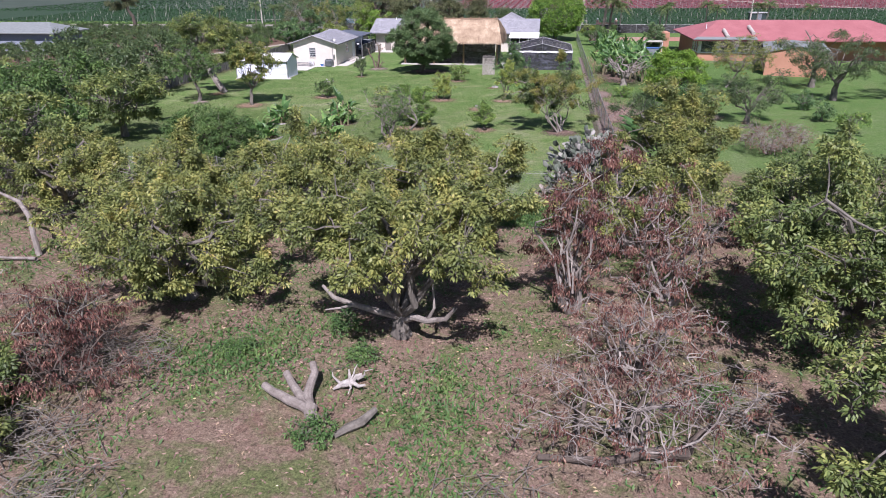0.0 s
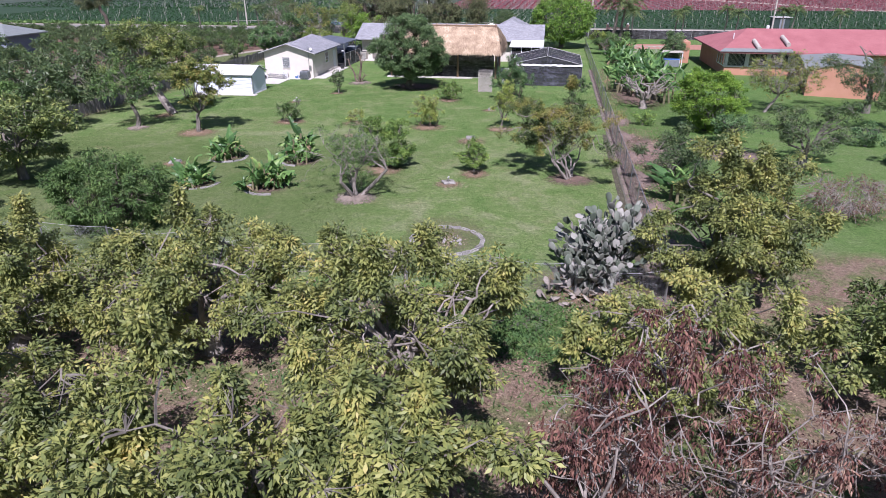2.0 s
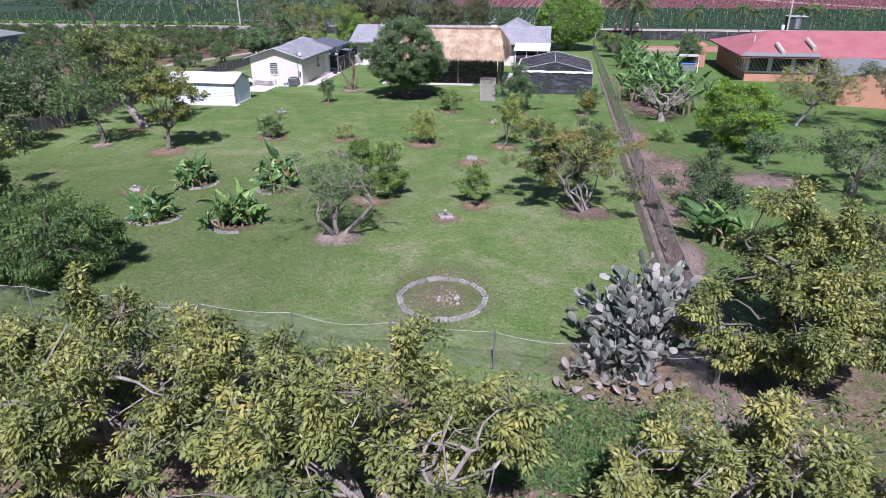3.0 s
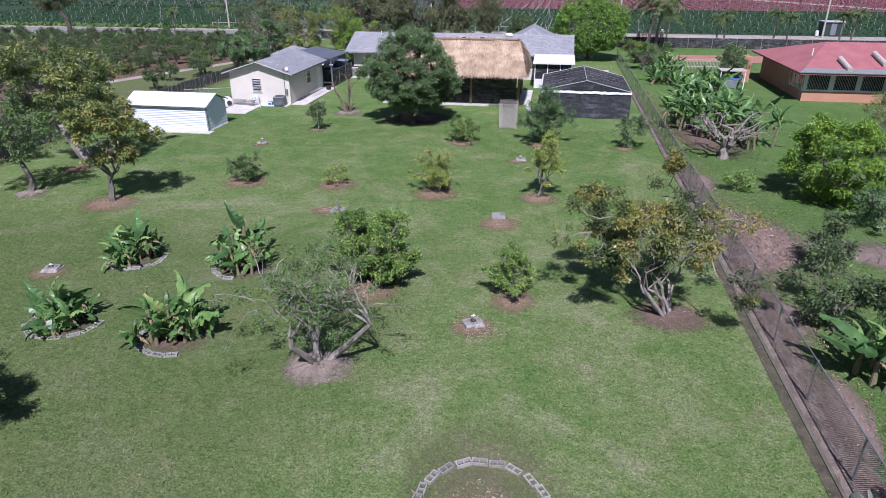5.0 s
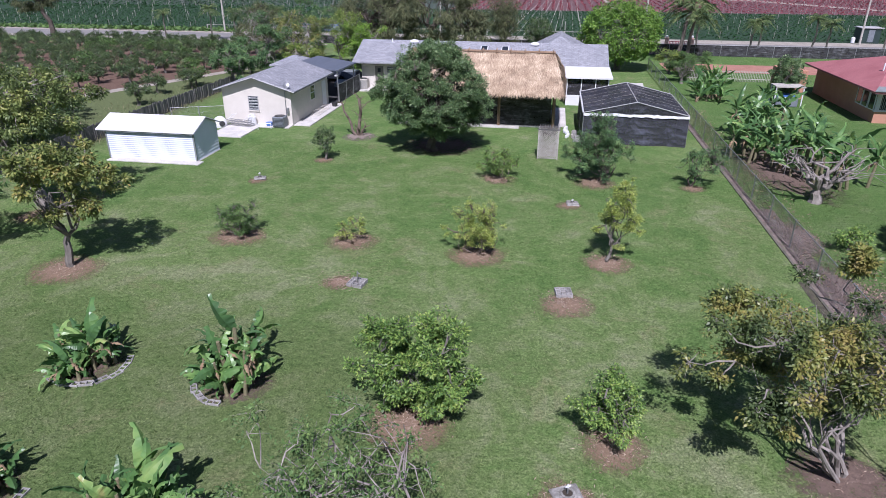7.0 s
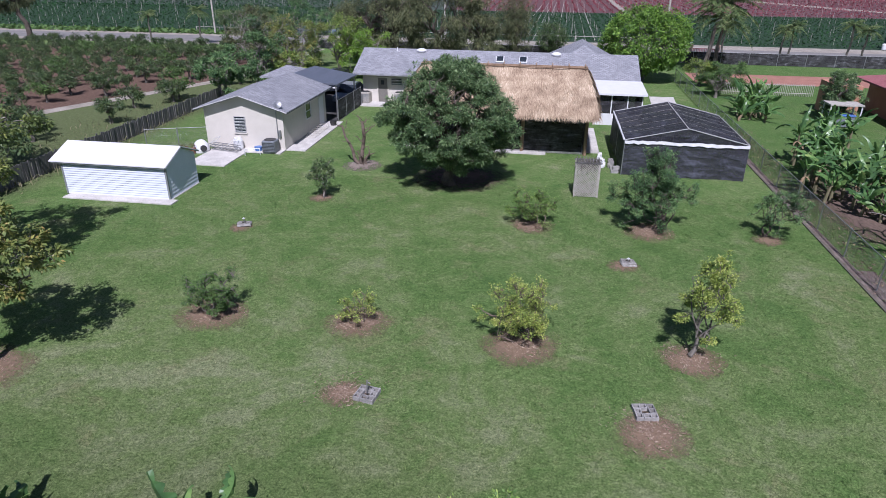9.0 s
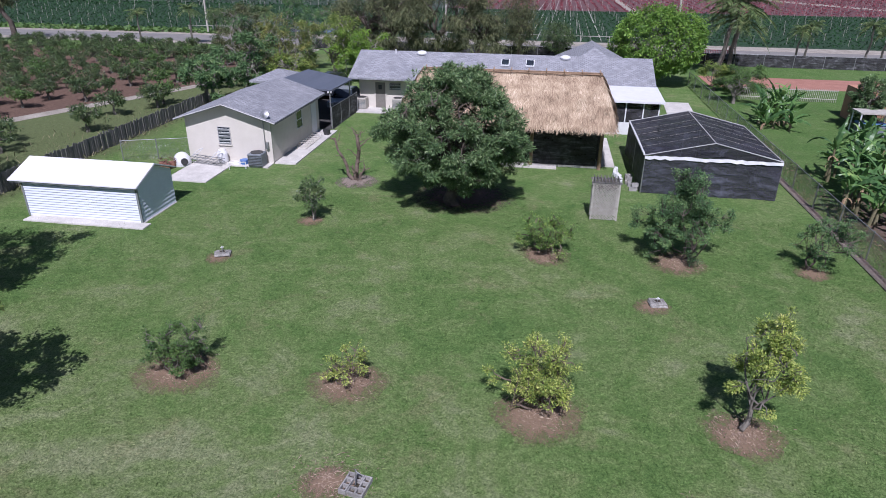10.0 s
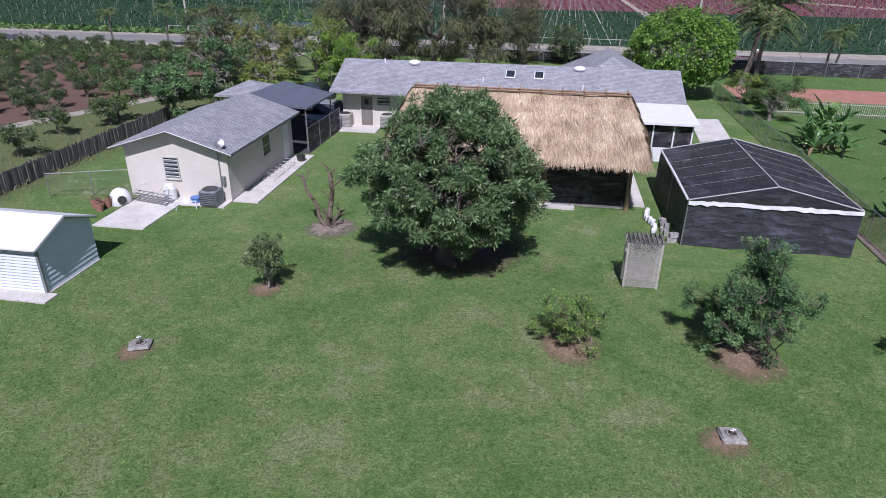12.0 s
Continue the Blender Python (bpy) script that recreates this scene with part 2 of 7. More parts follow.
M_avocado = leafy("avocado_leaf", [(0.0, (0.042, 0.066, 0.021)), (0.34, (0.115, 0.150, 0.040)), (0.64, (0.205, 0.232, 0.062)), (0.88, (0.300, 0.300, 0.085)), (1.0, (0.40, 0.31, 0.10))], 0.5, 0.3, 0.66, 1.1)
M_tall = leafy("light_green_leaf", [(0.0, (0.038, 0.076, 0.016)), (0.42, (0.118, 0.185, 0.036)), (0.75, (0.245, 0.315, 0.066)), (1.0, (0.36, 0.37, 0.10))], 0.4, 0.3)
M_weep = leafy("weeping_leaf", [(0.0, (0.024, 0.058, 0.014)), (0.5, (0.064, 0.130, 0.028)), (1.0, (0.145, 0.225, 0.056))], 0.6, 0.2)
M_avo_dark = leafy("avocado_leaf_dark", [(0.0, (0.038, 0.064, 0.019)), (0.42, (0.098, 0.146, 0.038)), (0.75, (0.185, 0.228, 0.060)), (1.0, (0.31, 0.32, 0.09))], 0.5, 0.28, 0.62, 1.1)
M_mango = leafy("mango_leaf", [(0.0, (0.032, 0.070, 0.026)), (0.45, (0.088, 0.160, 0.058)), (0.8, (0.170, 0.255, 0.100)), (1.0, (0.30, 0.37, 0.20))], 0.42, 0.3, 0.22)
M_deadleaf = leafy("dead_leaf", [(0.0, (0.040, 0.018, 0.012)), (0.4, (0.098, 0.044, 0.030)), (0.72, (0.185, 0.098, 0.064)), (1.0, (0.36, 0.28, 0.20))], 0.8, 0.15, 0.45, 0.9)
M_citrus = leafy("citrus_leaf", [(0.0, (0.028, 0.062, 0.016)), (0.4, (0.098, 0.190, 0.040)), (0.7, (0.200, 0.315, 0.066)), (1.0, (0.35, 0.41, 0.11))], 0.4, 0.35, 0.35)
M_lime = leafy("yellowing_citrus_leaf", [(0.0, (0.056, 0.101, 0.022)), (0.35, (0.190, 0.274, 0.058)), (0.7, (0.370, 0.437, 0.101)), (1.0, (0.560, 0.560, 0.179))], 0.4, 0.38, 0.3)
M_bush = leafy("bush_leaf", [(0.0, (0.028, 0.055, 0.020)), (0.5, (0.060, 0.105, 0.034)), (0.9, (0.120, 0.165, 0.055)), (1.0, (0.21, 0.22, 0.08))])
M_bright = leafy("bright_leaf", [(0.0, (0.050, 0.115, 0.012)), (0.5, (0.130, 0.245, 0.026)), (0.9, (0.225, 0.350, 0.042)), (1.0, (0.31, 0.41, 0.07))], 0.5, 0.3)
M_autumn = leafy("rusty_leaf", [(0.0, (0.050, 0.085, 0.018)), (0.45, (0.130, 0.175, 0.040)), (0.8, (0.245, 0.245, 0.062)), (1.0, (0.37, 0.23, 0.08))])
M_olive = leafy("olive_leaf", [(0.0, (0.026, 0.050, 0.015)), (0.44, (0.074, 0.112, 0.028)), (0.66, (0.180, 0.200, 0.042)), (0.9, (0.23, 0.19, 0.055)), (1.0, (0.34, 0.30, 0.08))], 0.4, 0.25, 0.75, 0.75)
M_pine = leafy("needle_leaf", [(0.0, (0.030, 0.044, 0.016)), (0.5, (0.070, 0.088, 0.032)), (1.0, (0.165, 0.165, 0.070))], 0.8, 0.1)
M_fine = leafy("fine_leaf", [(0.0, (0.022, 0.060, 0.022)), (0.5, (0.070, 0.148, 0.048)), (1.0, (0.195, 0.295, 0.105))], 0.7, 0.2)
M_banana = leafy("banana_leaf", [(0.0, (0.026, 0.067, 0.019)), (0.4, (0.065, 0.148, 0.038)), (0.75, (0.124, 0.233, 0.061)), (0.92, (0.200, 0.305, 0.084)), (1.0, (0.325, 0.283, 0.105))], 0.35, 0.3, 0.3, 2.5, True)
M_banana_dry = surf("dry_banana_leaf", (0.18, 0.12, 0.065), (0.34, 0.25, 0.15), 3, 0.85, 25, 0.4)
M_round = leafy("shade_tree_leaf", [(0.0, (0.034, 0.084, 0.013)), (0.5, (0.112, 0.224, 0.029)), (0.9, (0.213, 0.342, 0.050)), (1.0, (0.302, 0.414, 0.090))], 0.5, 0.3)
M_palm = leafy("palm_leaf", [(0.0, (0.027, 0.055, 0.016)), (0.6, (0.091, 0.142, 0.041)), (1.0, (0.238, 0.256, 0.110))], 0.4, 0.2)
M_drypad = surf("dead_cactus_pad", (0.17, 0.145, 0.12), (0.48, 0.44, 0.39), 2.0, 0.9, 18, 0.5, island=0.4)
M_concrete = surf("concrete", (0.46, 0.445, 0.415), (0.66, 0.64, 0.60), 1.2, 0.9, 25, 0.25)
M_pad = surf("grimy_concrete", (0.13, 0.125, 0.11), (0.40, 0.39, 0.365), 6, 0.95, 30, 0.5)
M_block = surf("cinder_block", (0.25, 0.245, 0.235), (0.45, 0.44, 0.42), 5, 0.95, 40, 0.5, island=0.3)
M_stucco = surf("beige_stucco", (0.55, 0.52, 0.46), (0.62, 0.59, 0.53), 1.0, 0.9, 45, 0.35, grain=0.15)
# lavender-white siding; blue skylight of the shaded gable end is put into the colour
M_siding = surf("bluish_white_siding", (0.60, 0.65, 0.75), (0.67, 0.72, 0.82), 1.5, 0.4, 30, 0.08, grain=0.08)
M_white = surf("white_paint", (0.61, 0.62, 0.64), (0.69, 0.70, 0.71), 1.5, 0.5, 30, 0.08, grain=0.08)
M_trim = surf("grey_trim", (0.16, 0.18, 0.18), (0.22, 0.245, 0.24), 2, 0.6, 30, 0.1, grain=0.15)
M_trimpale = surf("pale_grey_trim", (0.36, 0.36, 0.36), (0.45, 0.45, 0.45), 2, 0.7, 30, 0.1, grain=0.15)
M_blackmetal = surf("dark_metal", (0.02, 0.02, 0.022), (0.05, 0.05, 0.052), 3, 0.5, 30, 0.1)
M_galv = surf("galvanised_steel", (0.30, 0.31, 0.32), (0.46, 0.47, 0.48), 6, 0.45, 60, 0.1, metal=0.7)
# darker straw for the underlay: shade between the thatch strands put into the colour
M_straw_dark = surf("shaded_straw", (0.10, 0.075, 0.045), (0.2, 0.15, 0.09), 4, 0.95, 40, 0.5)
M_pole = surf("cypress_pole", (0.20, 0.13, 0.08), (0.36, 0.25, 0.16), 3, 0.85, 30, 0.4, stretch=(1, 1, 0.3))
M_net = veil("black_shade_cloth", (0.022, 0.023, 0.031), 0.2, soft_=0.5)
M_netwall = veil("black_shade_wall", (0.034, 0.036, 0.048), 0.16, soft_=0.6)
M_link = veil("chain_link", (0.15, 0.155, 0.16), 0.93, 0.5, 0.035)
M_wire = veil("weathered_chain_link", (0.17, 0.17, 0.175), 0.76, 0.6, 0.03)
M_fencescreen = veil("dark_fence_screen", (0.035, 0.036, 0.038), 0.12)
M_insect = veil("insect_screen", (0.03, 0.03, 0.034), 0.25)
M_plankgrey = surf("weathered_plank", (0.105, 0.102, 0.100), (0.26, 0.252, 0.248), 2.5, 0.95, 30, 0.5, stretch=(1, 1, 0.15), island=0.25)
M_lattice = surf("weathered_lattice", (0.34, 0.32, 0.28), (0.52, 0.50, 0.45), 4, 0.9, 40, 0.3)
M_red = surf("red_roof", (0.31, 0.105, 0.112), (0.40, 0.155, 0.160), 0.7, 0.7, 14, 0.3)
M_orange = surf("orange_stucco", (0.40, 0.205, 0.132), (0.47, 0.248, 0.168), 1.0, 0.9, 40, 0.3, grain=0.15)
M_asphalt = surf("asphalt", (0.17, 0.165, 0.155), (0.25, 0.24, 0.225), 0.4, 0.9, 20, 0.3)
M_verge = surf("sandy_verge", (0.24, 0.215, 0.175), (0.42, 0.385, 0.325), 0.6, 0.95, 14, 0.4)
M_paver = surf("red_pavers", (0.30, 0.14, 0.10), (0.42, 0.21, 0.155), 1.0, 0.9, 12, 0.3)
M_mulch = surf("mulch", (0.105, 0.080, 0.068), (0.29, 0.232, 0.20), 1.8, 0.98, 26, 0.9, grain=0.55)
M_edge = surf("damp_edge", (0.035, 0.034, 0.022), (0.13, 0.115, 0.075), 2.5, 0.97, 18, 0.8, grain=0.5)
M_thin = fading("thin_worn_earth", (0.10, 0.074, 0.056), (0.30, 0.235, 0.18), 0.02, 0.48, 0.42)
M_fade = fading("worn_soil", (0.12, 0.083, 0.058), (0.37, 0.262, 0.182), 0.12, 0.47, 0.86)
M_litter = fading("leaf_litter", (0.060, 0.044, 0.035), (0.25, 0.180, 0.148), 0.14, 0.48, 0.92)
M_mound = fading("pale_dirt", (0.12, 0.100, 0.082), (0.34, 0.29, 0.245), 0.22, 0.48, 0.95)
M_bed = fading("bark_mulch", (0.09, 0.069, 0.060), (0.34, 0.265, 0.232), 0.16, 0.48, 0.93)
M_pane = surf("dark_glass", (0.015, 0.02, 0.025), (0.04, 0.05, 0.06), 1.0, 0.08, 10, 0.0, grain=0.1, spec=0.7)
M_plastic_grey = surf("grey_plastic", (0.13, 0.15, 0.17), (0.20, 0.225, 0.25), 3, 0.5, 30, 0.05)
M_blue = surf("blue_plastic", (0.05, 0.14, 0.40), (0.09, 0.20, 0.48), 3, 0.4, 30, 0.05)
M_carpaint_dark = surf("dark_car_paint", (0.012, 0.014, 0.02), (0.02, 0.024, 0.032), 2, 0.2, 30, 0.0, spec=0.7)
M_rubber = surf("rubber", (0.015, 0.015, 0.015), (0.03, 0.03, 0.03), 5, 0.8, 40, 0.2)


def shingle_material():
    m, t, n, p = nodes_of("grey_shingle")
    co = n.new("ShaderNodeTexCoord").outputs["Object"]
    br = n.new("ShaderNodeTexBrick")
    br.inputs["Scale"].default_value = 1.0
    br.inputs["Brick Width"].default_value, br.inputs["Row Height"].default_value = 0.31, 0.145
    br.inputs["Mortar Size"].default_value = 0.012
    br.inputs["Color1"].default_value = (0.205, 0.214, 0.236, 1)
    br.inputs["Color2"].default_value = (0.30, 0.31, 0.335, 1)
    br.inputs["Mortar"].default_value = (0.12, 0.122, 0.13, 1)
    t.links.new(co, br.inputs["Vector"])
    big = noise_node(t, co, 0.5, 5, 0.7)
    col = mix(t, 1.0, br.outputs["Color"], ramp(t, big, [(0.3, (0.85, 0.85, 0.86)), (0.7, (1.15, 1.14, 1.12))]), "MULTIPLY")
    t.links.new(col, p.inputs["Base Color"])
    p.inputs["Roughness"].default_value = 0.92
    bump(t, p, br.outputs["Fac"], -0.5, 0.01)
    return m


M_shingle = shingle_material()
M_straw = leafy("straw", [(0.0, (0.135, 0.094, 0.058)), (0.35, (0.27, 0.200, 0.128)), (0.75, (0.42, 0.335, 0.228)), (1.0, (0.60, 0.52, 0.39))], 0.9, 0.1, 0.38, 0.9)
M_rowgreen = leafy("nursery_green", [(0.0, (0.004, 0.028, 0.003)), (0.6, (0.010, 0.054, 0.007)), (1.0, (0.024, 0.085, 0.014))], 0.8, 0.1)
M_rowred = leafy("nursery_red", [(0.0, (0.11, 0.026, 0.030)), (0.6, (0.19, 0.052, 0.056)), (1.0, (0.27, 0.10, 0.09))], 0.7, 0.1)


# ---- mesh helpers ----
def quad_mesh(name, V, mats):
    """A mesh of loose quads: V has shape (n, 4, 3)."""
    V = np.asarray(V, dtype=np.float32)
    n = len(V)
    me = bpy.data.meshes.new(name)
    me.vertices.add(n * 4)
    me.vertices.foreach_set("co", V.reshape(-1))
    me.loops.add(n * 4)
    me.loops.foreach_set("vertex_index", np.arange(n * 4, dtype=np.int32))
    me.polygons.add(n)
    me.polygons.foreach_set("loop_start", np.arange(n, dtype=np.int32) * 4)
    me.polygons.foreach_set("loop_total", np.full(n, 4, dtype=np.int32))
    me.update(calc_edges=True)
    me.materials.append(mats)
    return me


def put(ob, parent):
    ob.parent = parent
    return ob


def part(name, bm, material, parent=None, label=""):
    me = bpy.data.meshes.new(name)
    bm.normal_update()
    bm.to_mesh(me)
    bm.free()
    me.materials.append(material)
    ob = new(name, me)
    if parent is not None:
        ob.parent = parent
    if label:
        tagged(ob, label)
    return ob


def thing(name, x, y, z=0.0, rz=0.0, label="", category="", group="", kind=""):
    ob = new(name)
    ob.empty_display_size = 0.2
    ob.matrix_world = pose(x, y, z, 0, 0, rz)
    return tagged(ob, label, category, group, kind)


def box(bm, x0, x1, y0, y1, z0, z1, bevel=0.0):
    r = bmesh.ops.create_cube(bm, size=1.0, matrix=Matrix.Translation(((x0 + x1) / 2, (y0 + y1) / 2, (z0 + z1) / 2)) @ Matrix.Diagonal((abs(x1 - x0), abs(y1 - y0), abs(z1 - z0), 1)))
    if bevel:
        es = list({e for v in r["verts"] for e in v.link_edges})
        bmesh.ops.bevel(bm, geom=es, offset=bevel, segments=1, affect="EDGES")
    return bm


def boxes(*bs, bevel=0.0):
    bm = bmesh.new()
    for b in bs:
        box(bm, *b, bevel=bevel)
    return bm


def rod(bm, a, b, r0, r1=None, sides=8):
    a, b = Vector(a), Vector(b)
    d = b - a
    m = Matrix.Translation((a + b) / 2) @ d.to_track_quat("Z", "Y").to_matrix().to_4x4()
    bmesh.ops.create_cone(bm, cap_ends=True, segments=sides, radius1=r0, radius2=r0 if r1 is None else r1, depth=d.length, matrix=m)
    return bm


def rods(*rs, sides=8):
    bm = bmesh.new()
    for r in rs:
        rod(bm, *r, sides=sides)
    return bm


def slab(bm, corners, thick):
    """A sheet through the corners, thickened downwards."""
    top = [bm.verts.new(c) for c in corners]
    low = [bm.verts.new((c[0], c[1], c[2] - thick)) for c in corners]
    bm.faces.new(top)
    bm.faces.new(low[::-1])
    k = len(corners)
    for i in range(k):
        bm.faces.new((top[i], low[i], low[(i + 1) % k], top[(i + 1) % k]))
    return bm


def blob(r, wobble, seed, height=0.04, n=28, rings=3):
    """A low mound with an uneven outline."""
    bm = bmesh.new()
    rg = random.Random(seed)
    ph = [rg.uniform(0, 6.28) for _ in range(4)]
    loops = []
    for k in range(1, rings + 1):
        f = k / rings
        ring = []
        for i in range(n):
            a = i / n * math.tau
            w = 1 + wobble * (0.5 * math.sin(2 * a + ph[0]) + 0.4 * math.sin(3 * a + ph[1]) + 0.3 * math.sin(5 * a + ph[2]) + 0.2 * math.sin(9 * a + ph[3]))
            rr = r * f * (w if k == rings else 1 + (w - 1) * f)
            z = height * (1 - f ** 2) + (rg.uniform(-0.3, 0.3) * height if k < rings else -0.01 - height * 0.2)
            ring.append(bm.verts.new((rr * math.cos(a), rr * math.sin(a), z)))
        loops.append(ring)
    c = bm.verts.new((0, 0, height))
    for i in range(n):
        bm.faces.new((c, loops[0][i], loops[0][(i + 1) % n]))
        for k in range(rings - 1):
            bm.faces.new((loops[k][i], loops[k + 1][i], loops[k + 1][(i + 1) % n], loops[k][(i + 1) % n]))
    return bm


# ---- plants ----
def unit(v):
    return v / np.maximum(np.linalg.norm(v, axis=-1, keepdims=True), 1e-6)


def leaf_quads(rs, P, D, L, W, fold=0.12):
    """Folded, pointed leaves from base points P along D."""
    n = len(P)
    D = unit(D)
    up = unit(np.array([0, 0, 1.0]) + rs.normal(0, 0.55, (n, 3)))
    S = unit(np.cross(D, up))
    N = np.cross(S, D)
    L = np.asarray(L).reshape(-1, 1)
    W = np.asarray(W).reshape(-1, 1)
    mid = P + D * L * 0.45
    V = np.stack([P, mid + S * W * 0.5 + N * W * fold, P + D * L - N * L * 0.12, mid - S * W * 0.5 + N * W * fold], axis=1)
    return V


def tube_quads(lines, sides=5):
    """Tapered tubes along polylines: each is (points (k, 3), radii (k,))."""
    out = []
    ang = np.arange(sides) / sides * math.tau
    for P, R in lines:
        P, R = np.asarray(P, float), np.asarray(R, float)
        T = unit(np.gradient(P, axis=0))
        ref = np.array([0.31, 0.17, 0.93]) if abs(T[0][2]) < 0.8 else np.array([0.9, 0.2, 0.1])
        A = unit(np.cross(T, ref))
        B = np.cross(T, A)
        ring = P[:, None] + R[:, None, None] * (A[:, None] * np.cos(ang)[None, :, None] + B[:, None] * np.sin(ang)[None, :, None])
        nx = np.roll(ring, -1, axis=1)
        out.append(np.stack([ring[:-1], nx[:-1], nx[1:], ring[1:]], axis=2).reshape(-1, 4, 3))
    return np.concatenate(out) if out else np.zeros((0, 4, 3))


def bent(rs, a, b, k, jitter, sag=0.0):
    a, b = np.asarray(a, float), np.asarray(b, float)
    s = np.linspace(0, 1, k)[:, None]
    P = a + (b - a) * s
    j = rs.normal(0, 1, (k, 3)) * jitter * np.linalg.norm(b - a)
    if k > 4:
        j[1:-1] = j[:-2] * 0.5 + j[1:-1] + j[2:] * 0.5
    j[0] = 0
    j[-1] = 0
    P = P + j
    P[:, 2] += sag * np.sin(s[:, 0] * math.pi) * np.linalg.norm(b - a)
    return P


def grow(seed, height, crown, low=0.3, trunk=0.16, fork=0.3, limbs=6, clusters=220, per=22, leaf=(0.16, 0.055), spread=0.32,
         lean=(0, 0), stems=1, hollow=0.45, gaps=0.30, lumps=0.3, droop=0.5, twig=0.008, bare=0.0, boughs=0, bough=0.26, shoots=0, shoot=0.13, rise=(-0.25, 0.65), twigs=True, sides=6, taper=0.0, fan=3.0, tilt=(0, 0)):
    """Wood and leaves of a broad tree. crown: half widths in x and y; low: share of the height at which the crown begins."""
    rs = np.random.RandomState(seed)
    rx, ry = crown
    z0, z1 = height * low, height
    rz = (z1 - z0) / 2
    cc = np.array([lean[0], lean[1], (z0 + z1) / 2])
    lines, nodes = [], []
    for s in range(stems):
        off = rs.normal(0, 0.12, 2) * (stems > 1)
        top = np.array([lean[0] * 0.35 + off[0] * fan + tilt[0], lean[1] * 0.35 + off[1] * fan + tilt[1], height * fork * rs.uniform(0.85, 1.15)])
        tr = bent(rs, (off[0], off[1], -0.05), top, 5, 0.05)
        r0 = trunk / math.sqrt(stems)
        lines.append((tr, np.linspace(r0 * 1.25, r0 * 0.75, 5)))
        for i in range(max(2, limbs // stems)):
            a = (i + rs.uniform(-0.3, 0.3)) / max(2, limbs // stems) * math.tau + s
            q = rs.uniform(0.42, 0.72)
            end = cc + np.array([rx * q * math.cos(a), ry * q * math.sin(a), rz * rs.uniform(*rise)])
            P = bent(rs, top, end, 7, 0.07, 0.06)
            R = np.linspace(r0 * 0.46, r0 * 0.08, 7)
            lines.append((P, R))
            nodes.append(P[2:])
            for j in range(3):
                st = P[rs.randint(2, 6)]
                aa = a + rs.uniform(-1.1, 1.1)
                e2 = cc + np.array([rx * math.cos(aa), ry * math.sin(aa), rz * rs.uniform(-0.5, 0.85)]) * rs.uniform(0.45, 0.78)
                e2[:2] = cc[:2] + (e2[:2] - cc[:2])
                P2 = bent(rs, st, e2, 5, 0.08, 0.04)
                lines.append((P2, np.linspace(r0 * 0.16, r0 * 0.04, 5)))
                nodes.append(P2[1:])
    nodes = np.concatenate(nodes)
    # clusters in an uneven shell
    n = clusters * 3
    d = unit(rs.normal(0, 1, (n, 3)))
    ph = rs.uniform(0, 6.28, 6)
    az = np.arctan2(d[:, 1], d[:, 0])
    lump = 1 + lumps * (0.5 * np.sin(3 * az + ph[0]) * np.cos(2 * d[:, 2] + ph[1]) + 0.45 * np.sin(5 * az + ph[2] + 3 * d[:, 2]) + 0.35 * np.sin(8 * az + ph[3] - 5 * d[:, 2]))
    rad = (hollow + (1 - hollow) * rs.uniform(0, 1, n) ** 0.6) * lump
    keep = rs.uniform(0, 1, n) > gaps * (1 + np.sin(4 * az + ph[4]) * np.sin(5 * d[:, 2] + ph[5]))
    C = cc + d * rad[:, None] * np.array([rx, ry, rz])
    C[:, :2] = cc[:2] + (C[:, :2] - cc[:2]) * (1 - taper * np.clip((C[:, 2:3] - cc[2]) / rz, -0.3, 1))
    C = C[keep & (C[:, 2] > 0.12)][:clusters]
    if boughs:
        B = C[rs.permutation(len(C))[:boughs]]
        pick = rs.randint(0, len(B), clusters)
        size = rs.uniform(0.6, 1.35, len(B))[pick][:, None]
        off = unit(rs.normal(0, 1, (clusters, 3))) * rs.uniform(0, 1, (clusters, 1)) ** 0.45 * size
        C = B[pick] + off * np.array([rx * bough, ry * bough, (rx + ry) * 0.5 * bough * 0.62])
        if shoots:
            k = clusters // 30
            ends = rs.randint(0, len(B), shoots)
            for e in ends:
                up = np.linspace(0, 1, k)[:, None] * np.array([rs.normal(0, 0.15), rs.normal(0, 0.15), height * shoot])
                C = np.concatenate([C, B[e] + up + rs.normal(0, 0.1, (k, 3))])
                lines.append((np.stack([B[e], B[e] + up[k // 2], B[e] + up[-1]]), np.array([twig * 2.5, twig * 2, twig])))
        C = C[C[:, 2] > 0.12]
        rs.shuffle(C)
    leaves, thin = [], []
    if boughs:
        for b in B:
            k = np.argmin(((nodes - b) ** 2).sum(1))
            thin.append((bent(rs, nodes[k], b, 5, 0.08, 0.05), np.linspace(twig * 3.2, twig * 1.2, 5)))
        nodes = np.concatenate([nodes, B])
    for c in C:
        dist = ((nodes - c) ** 2).sum(1)
        k = np.argmin(dist)
        if dist[k] < (0.9 if boughs else 9.0):
            P = bent(rs, nodes[k], c, 3, 0.09, 0.05)
            if twigs:
                thin.append((P, np.linspace(twig * 1.3, twig * 0.4, 3)))
    m = int(len(C) * (1 - bare))
    if m and per:
        idx = np.repeat(np.arange(m), per)
        off = unit(rs.normal(0, 1, (len(idx), 3))) * (0.12 + 0.55 * rs.uniform(0, 1, (len(idx), 1))) * spread
        off[:, 2] *= 0.75
        P = C[idx] + off
        D = unit(off) * 1.2 + rs.normal(0, 0.25, P.shape) + 0.35 * unit(C[idx] - cc)
        D[:, 2] -= droop * rs.uniform(0.2, 1.4, len(idx))
        L = leaf[0] * rs.uniform(0.65, 1.25, len(idx))
